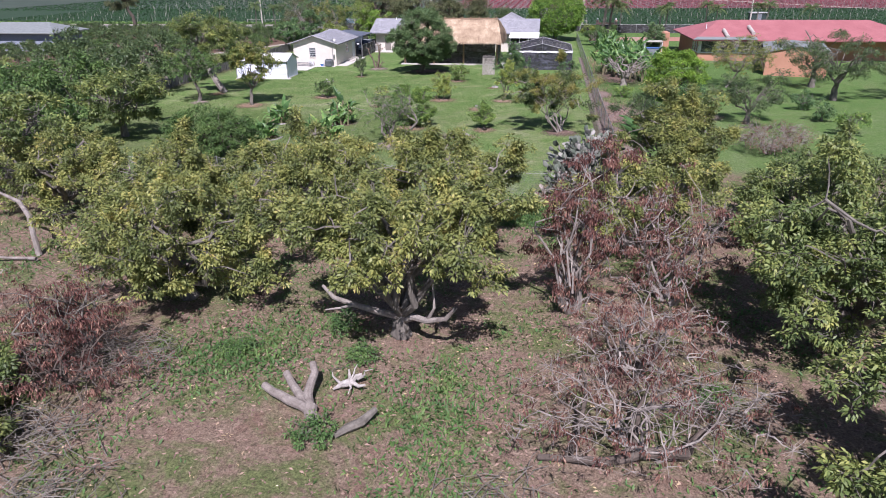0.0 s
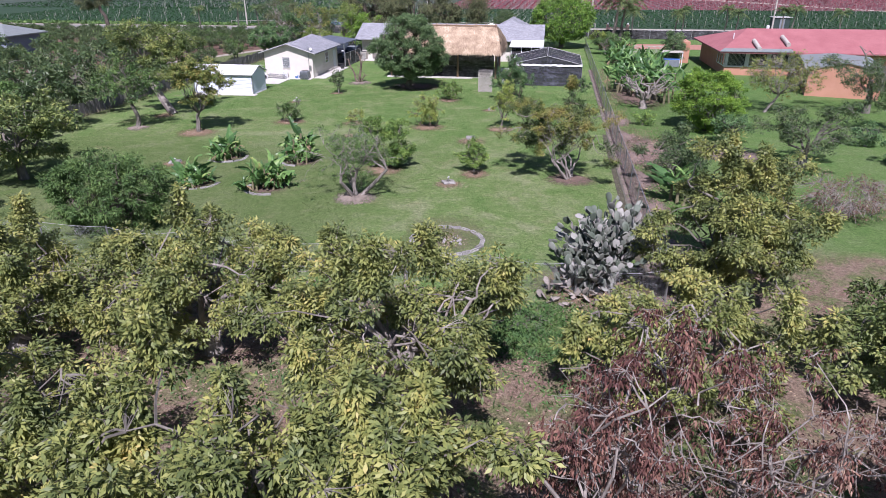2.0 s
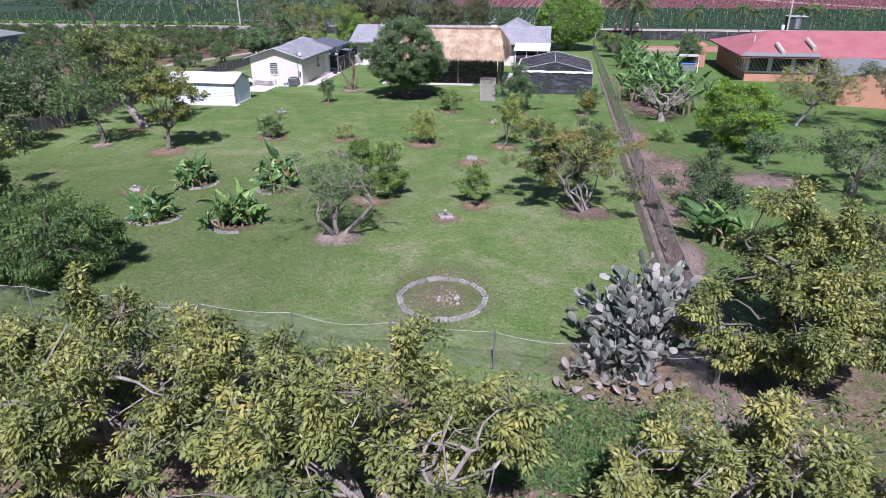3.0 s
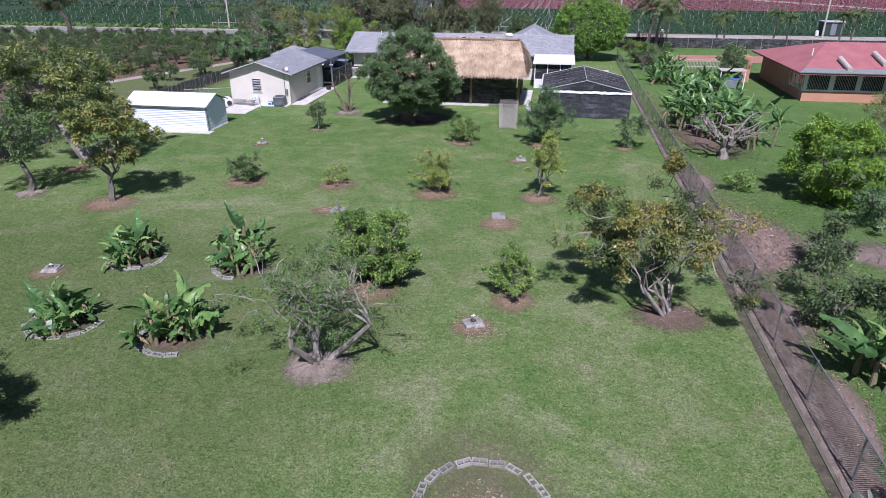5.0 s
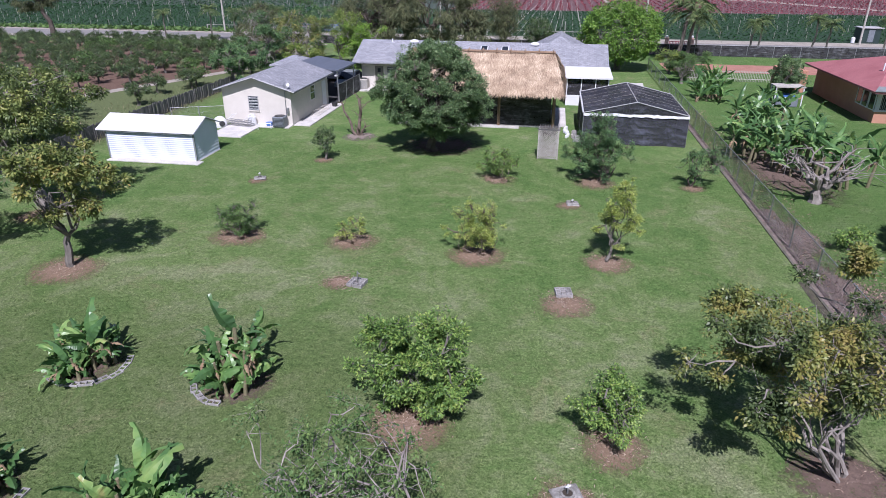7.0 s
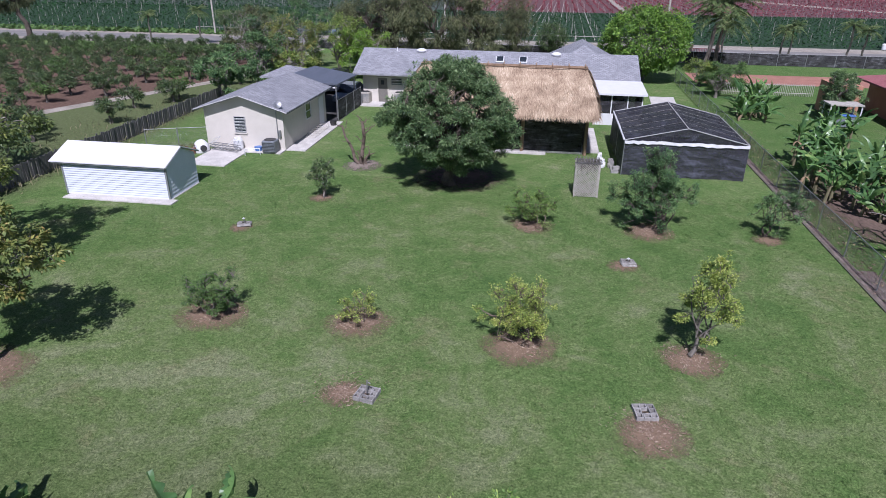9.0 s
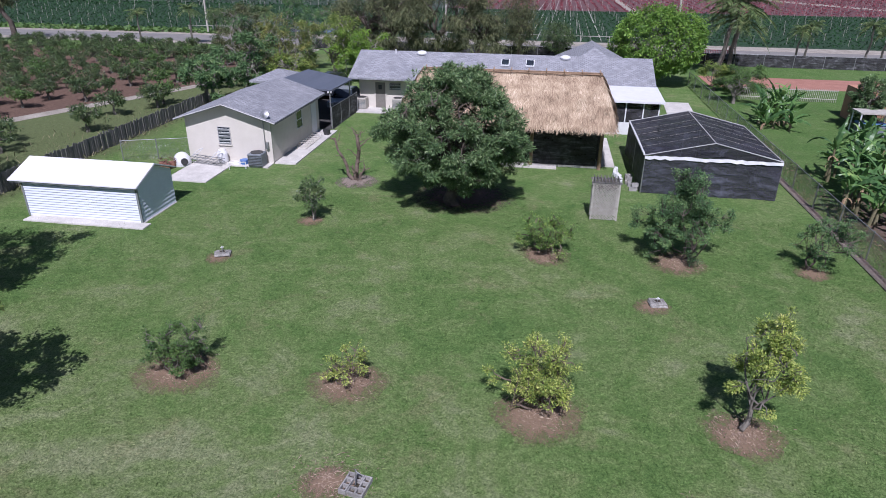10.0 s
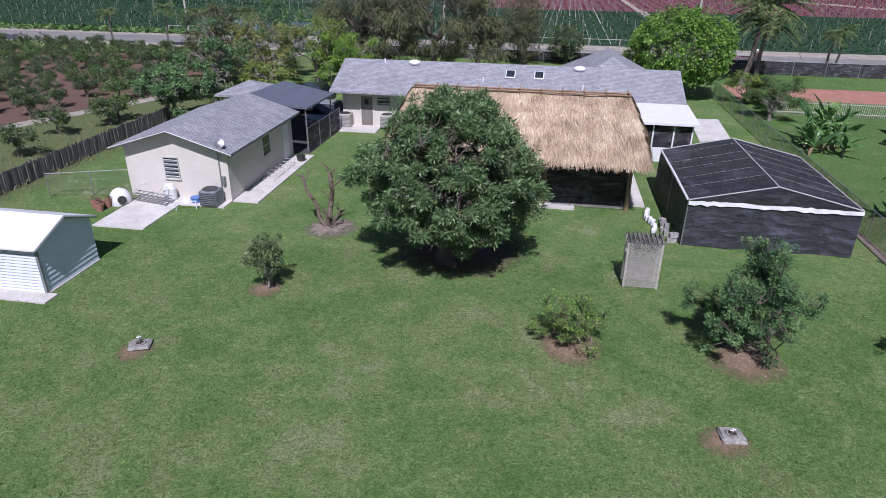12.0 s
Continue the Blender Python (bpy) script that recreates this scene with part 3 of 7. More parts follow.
        leaves = leaf_quads(rs, P, D, L, L * (leaf[1] / leaf[0]) * rs.uniform(0.8, 1.2, len(idx)))
        leaves = leaves[leaves[:, :, 2].min(1) > 0.01]
    wood = [tube_quads(lines, sides)]
    if thin:
        wood.append(tube_quads(thin, 3))
    return np.concatenate(wood), leaves


def tree(name, x, y, label, category, leaf_mat, bark=None, group="", turn=0.0, **kw):
    wood, leaves = grow(**kw)
    t = thing(name, x, y, 0, turn, label, category, group)
    put(new("trunk", quad_mesh("trunk", wood, bark or M_bark)), t)
    if len(leaves):
        put(new("crown", quad_mesh("crown", leaves, leaf_mat)), t)
    return t


# ---- ground and roads ----
def sheet(name, x0, x1, y0, y1, z, mat, label="", kind="structure", nx=1, ny=1):
    bm = bmesh.new()
    bmesh.ops.create_grid(bm, x_segments=nx, y_segments=ny, size=0.5, matrix=Matrix.Translation(((x0 + x1) / 2, (y0 + y1) / 2, z)) @ Matrix.Diagonal((x1 - x0, y1 - y0, 1, 1)))
    return tagged(part(name, bm, mat), label, "", "", kind)


sheet("ground", -2500, 2500, -2500, 2500, 0.0, M_ground, "mown green lawn running into a littered grove floor")
sheet("road", -400, 400, 64.0, 71.0, 0.012, M_asphalt, "pale worn asphalt country road")
sheet("road_verge_near", -400, 400, 61.5, 64.0, 0.006, M_verge, "sandy verge along the road")
sheet("road_verge_far", -400, 400, 71.0, 75.5, 0.006, M_verge, "sandy verge beside the nursery field")
bm = slab(bmesh.new(), [(-45.4, 14, 0.02), (-43.8, 14, 0.02), (-34.0, 37, 0.02), (-33.0, 60, 0.02), (-34.3, 60, 0.02), (-35.3, 37, 0.02)], 0.03)
tagged(part("farm_track", bm, M_verge), "sandy farm track beside the young orchard", "", "", "structure")
bm = slab(bmesh.new(), [(4.9, 28.9, 0.03), (7.1, 30.2, 0.03), (7.5, 35.6, 0.03), (5.4, 35.5, 0.03)], 0.05)
tagged(part("patio_slab", bm, M_concrete), "pale concrete slab beside the house", "", "", "structure")
sheet("paver_drive", 11, 40, 44, 50, 0.01, M_paver, "red paver driveway next door")

# nursery field: dark cloth, rows of potted plants, thin stakes
sheet("field_green", -300, 300, 75.5, 132, 0.008, surf("field_cloth", (0.008, 0.033, 0.009), (0.015, 0.051, 0.015), 0.2, 0.9, 6, 0.3), "dark ground cloth of a plant nursery")
sheet("field_red", -27, 300, 132, 340, 0.012, surf("field_cloth_red", (0.085, 0.035, 0.038), (0.15, 0.075, 0.075), 0.15, 0.9, 4, 0.3), "reddish ground cloth of a plant nursery")
sheet("field_far", -300, -27, 132, 340, 0.010, surf("field_cloth_far", (0.022, 0.040, 0.026), (0.05, 0.075, 0.05), 0.1, 0.9, 4, 0.3), "dark green nursery beds in the distance")


def row_plants(name, mat, x0, x1, y0, y1, pitch, step_, size, label, seed, skip=0.0):
    rs = np.random.RandomState(seed)
    xs = np.arange(x0, x1, pitch)
    ys = np.arange(y0, y1, step_)
    X, Y = np.meshgrid(xs, ys)
    P = np.stack([X.ravel(), Y.ravel(), np.zeros(X.size)], 1)
    P = P[rs.uniform(0, 1, len(P)) > skip]
    P[:, :2] += rs.normal(0, 0.2, (len(P), 2))
    P = np.repeat(P, 3, axis=0)
    D = unit(rs.normal(0, 1, P.shape)) * np.array([1, 1, 0.3]) + np.array([0, 0, 0.25])
    P[:, 2] += 0.05
    L = size * rs.uniform(0.7, 1.3, len(P))
    tagged(new(name, quad_mesh(name, leaf_quads(rs, P, D, L, L * 0.85), mat)), label, "plants", "", "stuff")


row_plants("nursery_rows", M_rowgreen, -130, 110, 77, 131, 0.95, 0.7, 0.25, "rows of low green potted plants", 11)
row_plants("red_nursery_rows", M_rowred, -26, 160, 133, 215, 2.0, 0.75, 0.36, "rows of red-leaved potted plants", 12, 0.1)
row_plants("far_nursery_rows", M_rowgreen, -170, -42, 123, 215, 1.8, 1.2, 0.45, "rows of dark green potted plants", 13, 0.1)
rs = np.random.RandomState(5)
sx, sy = np.meshgrid(np.arange(-120, 110, 4.0), np.arange(79, 210, 6.5))
sp = np.stack([sx.ravel() + rs.normal(0, 0.4, sx.size), sy.ravel(), np.zeros(sx.size)], 1)
stakes = tube_quads([((p, p + np.array([0, 0, 1.15])), (0.028, 0.024)) for p in sp], 4)
tagged(new("irrigation_stakes", quad_mesh("irrigation_stakes", stakes, M_lattice)), "thin pale irrigation stakes in the nursery rows", "stakes", "", "stuff")
tracks = bmesh.new()
for x, w in ((-9.0, 0.13), (-7.4, 0.05), (-6.2, 0.07), (-5.0, 0.09), (-3.8, 0.06), (-2.6, 0.10), (-1.4, 0.06), (0.2, 0.05), (1.6, 0.05), (3.0, 0.12)):
    s_ = 3.2 - 0.16 * (x + 9)
    w *= 0.6
    slab(tracks, [(x - w, 77, 0.03), (x + w, 77, 0.03), (x + w + s_, 170, 0.03), (x - w + s_, 170, 0.03)], 0.012)
lane = slab(bmesh.new(), [(12.6, 120, 0.025), (14.6, 120, 0.025), (14.4, 215, 0.025), (12.2, 215, 0.025)], 0.01)
tagged(part("field_lane", lane, M_verge), "pale dirt lane across the nursery field", "", "", "structure")
lane = slab(bmesh.new(), [(90, 120, 0.025), (90, 126, 0.025), (58, 188, 0.025), (40, 196, 0.025), (40, 191, 0.025), (55, 182, 0.025)], 0.01)
tagged(part("field_lane", lane, M_verge), "pale dirt lane across the nursery field", "", "", "structure")
tagged(part("white_field_path", tracks, M_lattice), "narrow white ground cloth strips between nursery rows", "", "", "structure")


# ---- buildings ----
def gable_roof(name, x0, x1, y0, y1, ze, zr, along, mat, parent, thick=0.12, label=""):
    """Two slopes; along: the axis of the ridge."""
    bm = bmesh.new()
    if along == "y":
        xm = (x0 + x1) / 2
        slab(bm, [(x0, y0, ze), (xm, y0, zr), (xm, y1, zr), (x0, y1, ze)], thick)
        slab(bm, [(xm, y0, zr), (x1, y0, ze), (x1, y1, ze), (xm, y1, zr)], thick)
    else:
        ym = (y0 + y1) / 2
        slab(bm, [(x0, y0, ze), (x1, y0, ze), (x1, ym, zr), (x0, ym, zr)], thick)
        slab(bm, [(x0, ym, zr), (x1, ym, zr), (x1, y1, ze), (x0, y1, ze)], thick)
    return part(name, bm, mat, parent, label)


def hip_roof(name, x0, x1, y0, y1, ze, zr, inset, mat, parent, thick=0.14, label="", along="x"):
    bm = bmesh.new()
    if along == "x":
        ym = (y0 + y1) / 2
        a, b = (x0 + inset, ym, zr), (x1 - inset, ym, zr)
    else:
        xm = (x0 + x1) / 2
        a, b = (xm, y0 + inset, zr), (xm, y1 - inset, zr)
    c = [(x0, y0, ze), (x1, y0, ze), (x1, y1, ze), (x0, y1, ze)]
    if along == "x":
        fs = [(c[0], c[1], b, a), (c[1], c[2], b), (c[2], c[3], a, b), (c[3], c[0], a)]
    else:
        fs = [(c[0], c[1], a), (c[1], c[2], b, a), (c[2], c[3], b), (c[3], c[0], a, b)]
    for f in fs:
        slab(bm, list(f), thick)
    return part(name, bm, mat, parent, label)


def pent_wall(x0, x1, y0, y1, h, zr, th=0.2):
    """A gable wall standing across y0..y1 thickness, peaked in the middle of x0..x1."""
    bm = bmesh.new()
    prof = [(x0, 0), (x1, 0), (x1, h), ((x0 + x1) / 2, zr), (x0, h)]
    a = [bm.verts.new((x, y0, z)) for x, z in prof]
    b = [bm.verts.new((x, y1, z)) for x, z in prof]
    bm.faces.new(a)
    bm.faces.new(b[::-1])
    for i in range(5):
        bm.faces.new((a[i], b[i], b[(i + 1) % 5], a[(i + 1) % 5]))
    return bm


def window_y(parent, x0, x1, y, z0, z1, slats=4):
    """A louvred window in a wall that faces -y."""
    w = part("window", boxes((x0, x1, y - 0.01, y + 0.03, z0, z1)), M_pane, parent, "dark louvred window")
    f = 0.035
    part("window_frame", boxes((x0 - f, x0, y - 0.05, y + 0.02, z0 - f, z1 + f), (x1, x1 + f, y - 0.05, y + 0.02, z0 - f, z1 + f), (x0, x1, y - 0.05, y + 0.02, z1, z1 + f)), M_trimpale, w, "grey metal window frame")
    part("window_sill", boxes((x0 - 0.06, x1 + 0.06, y - 0.08, y + 0.02, z0 - 0.07, z0 - 0.01)), M_stucco, w)
    for k in range(slats):
        z = z0 + (z1 - z0) * (k + 0.5) / slats
        part("slat", boxes((x0, x1, y - 0.04, y - 0.018, z - 0.012, z + 0.012)), M_white, w)
        part("louvre_pane", boxes((x0, x1, y - 0.03, y - 0.015, z - 0.10, z - 0.03)), M_trim, w)


def window_x(parent, y0, y1, x, z0, z1):
    w = part("window", boxes((x - 0.03, x + 0.01, y0, y1, z0, z1)), M_pane, parent, "dark window")
    f = 0.05
    part("window_frame", boxes((x - 0.02, x + 0.04, y0 - f, y0, z0 - f, z1 + f), (x - 0.02, x + 0.04, y1, y1 + f, z0 - f, z1 + f), (x - 0.02, x + 0.04, y0, y1, z1, z1 + f), (x - 0.02, x + 0.05, y0, y1, z0 - f, z0)), M_white, w)
    part("mullion", boxes((x + 0.011, x + 0.03, y0, y1, (z0 + z1) / 2 - 0.02, (z0 + z1) / 2 + 0.02)), M_white, w)


# cottage
cottage = thing("cottage", -22.3, 17.5, label="beige stucco cottage with a grey shingled gable roof", category="house")
CX, CY = -22.3, 17.5


def loc(x0, x1, y0, y1, z0, z1):
    return (x0 - CX, x1 - CX, y0 - CY, y1 - CY, z0, z1)


part("gable_wall", pent_wall(-24.9 - CX, -19.7 - CX, 13.1 - CY, 13.3 - CY, 2.54, 3.32), M_stucco, cottage)
part("gable_wall", pent_wall(-24.9 - CX, -19.7 - CX, 20.9 - CY, 21.1 - CY, 2.54, 3.32), M_stucco, cottage)
part("side_wall", boxes(loc(-19.9, -19.7, 13.3, 20.9, 0, 2.54)), M_stucco, cottage)
part("side_wall", boxes(loc(-24.9, -24.7, 13.3, 20.9, 0, 2.54)), M_stucco, cottage)
gable_roof("roof", -25.3 - CX, -19.2 - CX, 12.6 - CY, 21.3 - CY, 2.53, 3.48, "y", M_shingle, cottage)
window_y(cottage, -22.9 - CX, -22.2 - CX, 13.1 - CY, 1.02, 2.02, 5)
window_x(cottage, 17.0 - CY, 17.9 - CY, -19.7 - CX, 1.1, 2.1)
part("door", boxes(loc(-19.71, -19.66, 19.6, 20.5, 0.02, 2.05)), M_white, cottage, "plain pale door")
part("fascia", bmesh.new() and rods(((-25.3 - CX, 12.58 - CY, 2.47), (-22.25 - CX, 12.58 - CY, 3.42), 0.035), ((-22.25 - CX, 12.58 - CY, 3.42), (-19.2 - CX, 12.58 - CY, 2.47), 0.035), sides=4), M_trimpale, cottage)
part("conduit", rods(((-20.1 - CX, 13.06 - CY, 0.3), (-20.1 - CX, 13.06 - CY, 2.6), 0.03), ((-19.95 - CX, 13.02 - CY, 0.9), (-19.95 - CX, 13.02 - CY, 1.3), 0.09)), M_galv, cottage)

# carport and second small roof
carport = thing("carport", -21.3, 25.4, label="open carport with a dark flat metal roof", category="carport")
bm = slab(bmesh.new(), [(-2.7, -3.3, 2.75), (2.3, -3.4, 2.6), (2.5, 1.0, 2.6), (-1.9, 3.6, 2.75)], 0.1)
part("roof", bm, surf("carport_metal", (0.095, 0.11, 0.14), (0.135, 0.15, 0.185), 1, 0.45, 10, 0.1, stretch=(4, 0.2, 1)), carport)
for px, py in ((-2.5, -3.1), (2.1, -3.2), (2.3, 0.8), (-1.8, 3.4)):
    part("post", rods(((px, py, 0), (px, py, 2.58), 0.05)), M_galv, carport)
sheet("carport_floor", -24.6, -18.8, 21.4, 36.0, 0.016, surf("dark_asphalt", (0.035, 0.035, 0.036), (0.065, 0.064, 0.062), 0.6, 0.9, 20, 0.3), "dark asphalt under the carport")
shack = thing("outbuilding", -25.0, 27.6, label="small pale outbuilding with a grey shingled hip roof", category="house")
part("wall", boxes((-1.35, 1.35, -1.5, 1.5, 0, 2.3)), M_stucco, shack)
hip_roof("roof", -1.75, 1.75, -1.9, 1.9, 2.3, 2.95, 1.6, M_shingle, shack)

# main house
HX, HY = -8.0, 31.5
house = thing("main_house", HX, HY, label="long beige ranch house with a grey shingled roof", category="house")
part("wall", boxes((-10.9, 10.9, -3.0, -2.8, 0, 2.6)), M_stucco, house)
part("wall", boxes((-10.9, 10.9, 2.8, 3.0, 0, 2.6)), M_stucco, house)
part("gable_wall", boxes((-10.9, -10.7, -2.8, 2.8, 0, 2.9)), M_stucco, house)
part("gable_wall", boxes((10.7, 10.9, -2.8, 2.8, 0, 2.9)), M_stucco, house)
gable_roof("roof", -11.5, 11.45, -4.0, 4.0, 2.5, 4.05, "x", M_shingle, house)
part("front_wing_wall", boxes((4.2, 10.2, 3.0, 9.0, 0, 2.5)), M_stucco, house)
hip_roof("front_wing_roof", 3.6, 10.8, -1.5, 9.6, 2.5, 4.55, 3.4, M_shingle, house, along="y")
door = part("door", boxes((-9.6, -8.8, -3.04, -2.99, 0.05, 2.05)), surf("grey_door", (0.16, 0.15, 0.13), (0.2, 0.19, 0.17), 2, 0.6), house, "grey back door with a small window")
part("door_window", boxes((-9.35, -9.08, -3.06, -3.035, 1.5, 1.85)), M_pane, door)
part("door_frame", boxes((-9.68, -9.6, -3.07, -2.99, 0.05, 2.13), (-8.8, -8.72, -3.07, -2.99, 0.05, 2.13), (-9.6, -8.8, -3.07, -2.99, 2.05, 2.13)), M_stucco, door)
window_y(house, -8.45, -7.6, -3.0, 1.5, 2.0, 2)
for vx, vy, r in ((-6.4, -0.35, 0.2), (4.9, -0.35, 0.22)):
    z = 2.5 + (vy + 4.0) / 4.0 * 1.55
    bm = bmesh.new()
    bmesh.ops.create_uvsphere(bm, u_segments=16, v_segments=8, radius=1.0, matrix=Matrix.Translation((vx, vy, z + 0.05)) @ Matrix.Diagonal((0.42, 0.42, 0.2, 1)))
    part("roof_vent", bm, M_white, house, "white domed roof vent")
for vx in (0.35, 2.25):
    vy = -1.35
    z = 2.5 + (vy + 4.0) / 4.0 * 1.55
    tilt = math.atan2(1.55, 4.0)
    sk = part("skylight", boxes((-0.33, 0.33, -0.46, 0.46, 0, 0.1), bevel=0.02), M_white, house, "white framed skylight")
    sk.matrix_local = Matrix.Translation((vx, vy, z + 0.03)) @ Matrix.Rotation(tilt, 4, "X")
    g = part("pane", boxes((-0.27, 0.27, -0.39, 0.39, 0.1, 0.112)), M_pane, sk)
for vx, vy in ((-1.4, -2.2), (5.1, -2.6), (-8.5, -0.4)):
    z = 2.5 + (vy + 4.0) / 4.0 * 1.55
    part("vent_pipe", rods(((vx, vy, z - 0.05), (vx, vy, z + 0.3), 0.05)), M_white, house)

# screened porch with a white roof
porch = thing("screened_porch", 1.6, 25.7, label="screened porch with white panels and a white metal roof", category="porch")
bm = slab(bmesh.new(), [(-1.9, -2.1, 2.35), (1.9, -2.1, 2.35), (1.9, 2.0, 2.6), (-1.9, 2.0, 2.6)], 0.12)
part("roof", bm, M_white, porch)
part("kick_panel", boxes((-1.7, 1.65, -1.75, -1.7, 0, 0.85)), M_white, porch)
part("kick_panel", boxes((1.6, 1.65, -1.7, 1.9, 0, 0.85)), M_white, porch)
for px in (-1.7, -0.55, 0.6, 1.62):
    part("post", boxes((px - 0.04, px + 0.04, -1.78, -1.7, 0, 2.3)), M_white, porch)
part("screen", boxes((-1.7, 1.62, -1.73, -1.72, 0.85, 2.3)), M_insect, porch)
part("screen", boxes((1.61, 1.62, -1.7, 1.9, 0.85, 2.35)), M_insect, porch)

# shed
SX, SY = -24.7, 5.0
shed = thing("garden_shed", SX, SY, label="white metal storage shed with lap siding and a bright white roof", category="shed")
part("core", boxes((-2.87, 2.77, -1.48, 1.28, 0.02, 1.74)), M_white, shed)
part("gable", pent_wall(-1.28, 1.48, 2.7, 2.77, 1.74, 2.34), M_siding, shed).matrix_local = Matrix.Rotation(radians(-90), 4, "Z")
part("gable", pent_wall(-1.48, 1.28, 2.8, 2.87, 1.74, 2.34), M_siding, shed).matrix_local = Matrix.Rotation(radians(90), 4, "Z")
n_lap = 14
for k in range(n_lap):
    z0, z1 = 0.06 + k * 1.68 / n_lap, 0.06 + (k + 1) * 1.68 / n_lap
    bm = slab(bmesh.new(), [(-2.89, -1.522, z0 + 0.004), (2.79, -1.522, z0 + 0.004), (2.79, -1.485, z1 + 0.012), (-2.89, -1.485, z1 + 0.012)], 0.02)
    part("siding_board", bm, M_siding, shed)
for k in range(12):
    z0, z1 = 0.06 + k * 0.186, 0.06 + (k + 1) * 0.186
    w = 1.40 if z1 < 1.74 else max(0.05, 1.40 * (2.38 - z1) / 0.62)
    bm = slab(bmesh.new(), [(2.80, -w - 0.1, z0 + 0.004), (2.80, w - 0.1, z0 + 0.004), (2.775, w - 0.1, z1 + 0.012), (2.775, -w - 0.1, z1 + 0.012)], 0.02)
    part("siding_board", bm, M_siding, shed)
gable_roof("roof", -3.36, 2.95, -1.72, 1.52, 1.78, 2.42, "x", M_white, shed, 0.05, "smooth white metal roof")
part("eave_trim", boxes((-3.3, 2.85, -1.68, -1.53, 1.66, 1.72)), M_trim, shed, "dark grey eave trim")
for cx_ in (-2.87, 2.77):
    part("corner_trim", boxes((cx_ - 0.04, cx_ + 0.055, -1.53, -1.45, 0.03, 1.74)), M_trim, shed)
part("rake_trim", rods(((2.93, -1.72, 1.73), (2.93, -0.1, 2.36), 0.04), ((2.93, -0.1, 2.36), (2.93, 1.52, 1.73), 0.04), sides=4), M_trim, shed)
tagged(part("shed_pad", boxes((-27.4, -21.5, 2.85, 3.5, 0.0, 0.06), (-27.5, -21.85, 3.5, 6.3, 0, 0.04)), M_concrete), "concrete pad under the shed", "", "", "structure")

# thatched pavilion
TX, TY = -6.6, 17.8
hut = thing("thatched_pavilion", TX, TY, label="open palm-thatched pavilion on cypress poles", category="pavilion")


def thatch(rx0, rx1, ex0, ex1, ye, ze, zr, seed, n):
    """Strands of straw on four slopes of a hipped roof, slightly bulged."""
    rs = np.random.RandomState(seed)
    out = []
    faces = [((rx0, 0, zr), (rx1, 0, zr), (ex0, -ye, ze), (ex1, -ye, ze), 0.40), ((rx0, 0, zr), (rx1, 0, zr), (ex0, ye, ze), (ex1, ye, ze), 0.30),
             ((rx1, -0.05, zr), (rx1, 0.05, zr), (ex1, -ye, ze), (ex1, ye, ze), 0.17), ((rx0, -0.05, zr), (rx0, 0.05, zr), (ex0, -ye, ze), (ex0, ye, ze), 0.13)]
    for a, b, c, d, share in faces:
        k = int(n * share)
        a, b, c, d = (np.array(v, float) for v in (a, b, c, d))
        v = rs.uniform(-0.03, 1.0, k) ** 1.0
        v = np.where(v < 0, 0, v)
        u = rs.uniform(0, 1, k)
        top = a + (b - a) * u[:, None]
        low = c + (d - c) * u[:, None]
        P = top + (low - top) * v[:, None]
        D = unit(low - top)
        nrm = unit(np.cross(np.broadcast_to(b - a + (d - c), D.shape), D))
        nrm = np.where(nrm[:, 2:3] < 0, -nrm, nrm)
        P = P + nrm * (0.05 + 0.16 * np.sin(np.clip(v, 0, 1) * math.pi)[:, None] + 0.07 * rs.uniform(0, 1, (k, 1)) + 0.05 * (np.sin(P[:, :1] * 2.3 + 3 * v[:, None]) * np.sin(v[:, None] * 14 + P[:, :1] * 1.1)))
        side = unit(np.cross(D, nrm))
        D = unit(D + side * rs.normal(0, 0.24, (k, 1)) + nrm * rs.normal(0.0, 0.08, (k, 1)) + np.array([0, 0, -0.10]))
        L = rs.uniform(0.20, 0.70, k)[:, None]
        W = rs.uniform(0.006, 0.020, k)[:, None]
        out.append(np.stack([P - side * W, P + side * W, P + D * L + side * W * 0.3, P + D * L - side * W * 0.3], 1))
    return np.concatenate(out)


put(new("thatch", quad_mesh("thatch", thatch(-5.1, 5.3, -5.9, 6.05, 3.7, 2.72, 4.85, 3, 130000), M_straw)), hut)
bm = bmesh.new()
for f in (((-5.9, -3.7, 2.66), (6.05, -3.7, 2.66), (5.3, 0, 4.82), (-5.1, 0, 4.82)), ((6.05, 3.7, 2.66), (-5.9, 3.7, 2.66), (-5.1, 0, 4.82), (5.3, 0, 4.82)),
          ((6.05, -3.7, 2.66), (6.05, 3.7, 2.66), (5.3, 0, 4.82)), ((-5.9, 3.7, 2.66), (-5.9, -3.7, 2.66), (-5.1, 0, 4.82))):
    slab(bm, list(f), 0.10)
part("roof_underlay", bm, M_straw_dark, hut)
for px in (-5.4, -1.9, 1.6, 5.5):
    for py in (-2.3, 2.6):
        part("post", rods(((px, py, 0), (px, py, 3.2), 0.11, 0.09)), M_pole, hut)
part("beam", rods(((-5.8, -2.3, 2.95), (5.9, -2.3, 2.95), 0.08), ((-5.8, 2.6, 2.95), (5.9, 2.6, 2.95), 0.08)), M_pole, hut)
part("ridge_pole", rods(((-5.2, -0.25, 4.98), (5.35, -0.25, 4.98), 0.045), ((-5.2, 0.25, 4.98), (5.35, 0.25, 4.98), 0.045)), M_pole, hut)
for k in range(11):
    px = -5.0 + k * 1.02
    part("ridge_peg", rods(((px, -0.36, 4.86), (px, 0.36, 5.12), 0.035), ((px, 0.36, 4.86), (px, -0.36, 5.12), 0.035)), M_pole, hut)
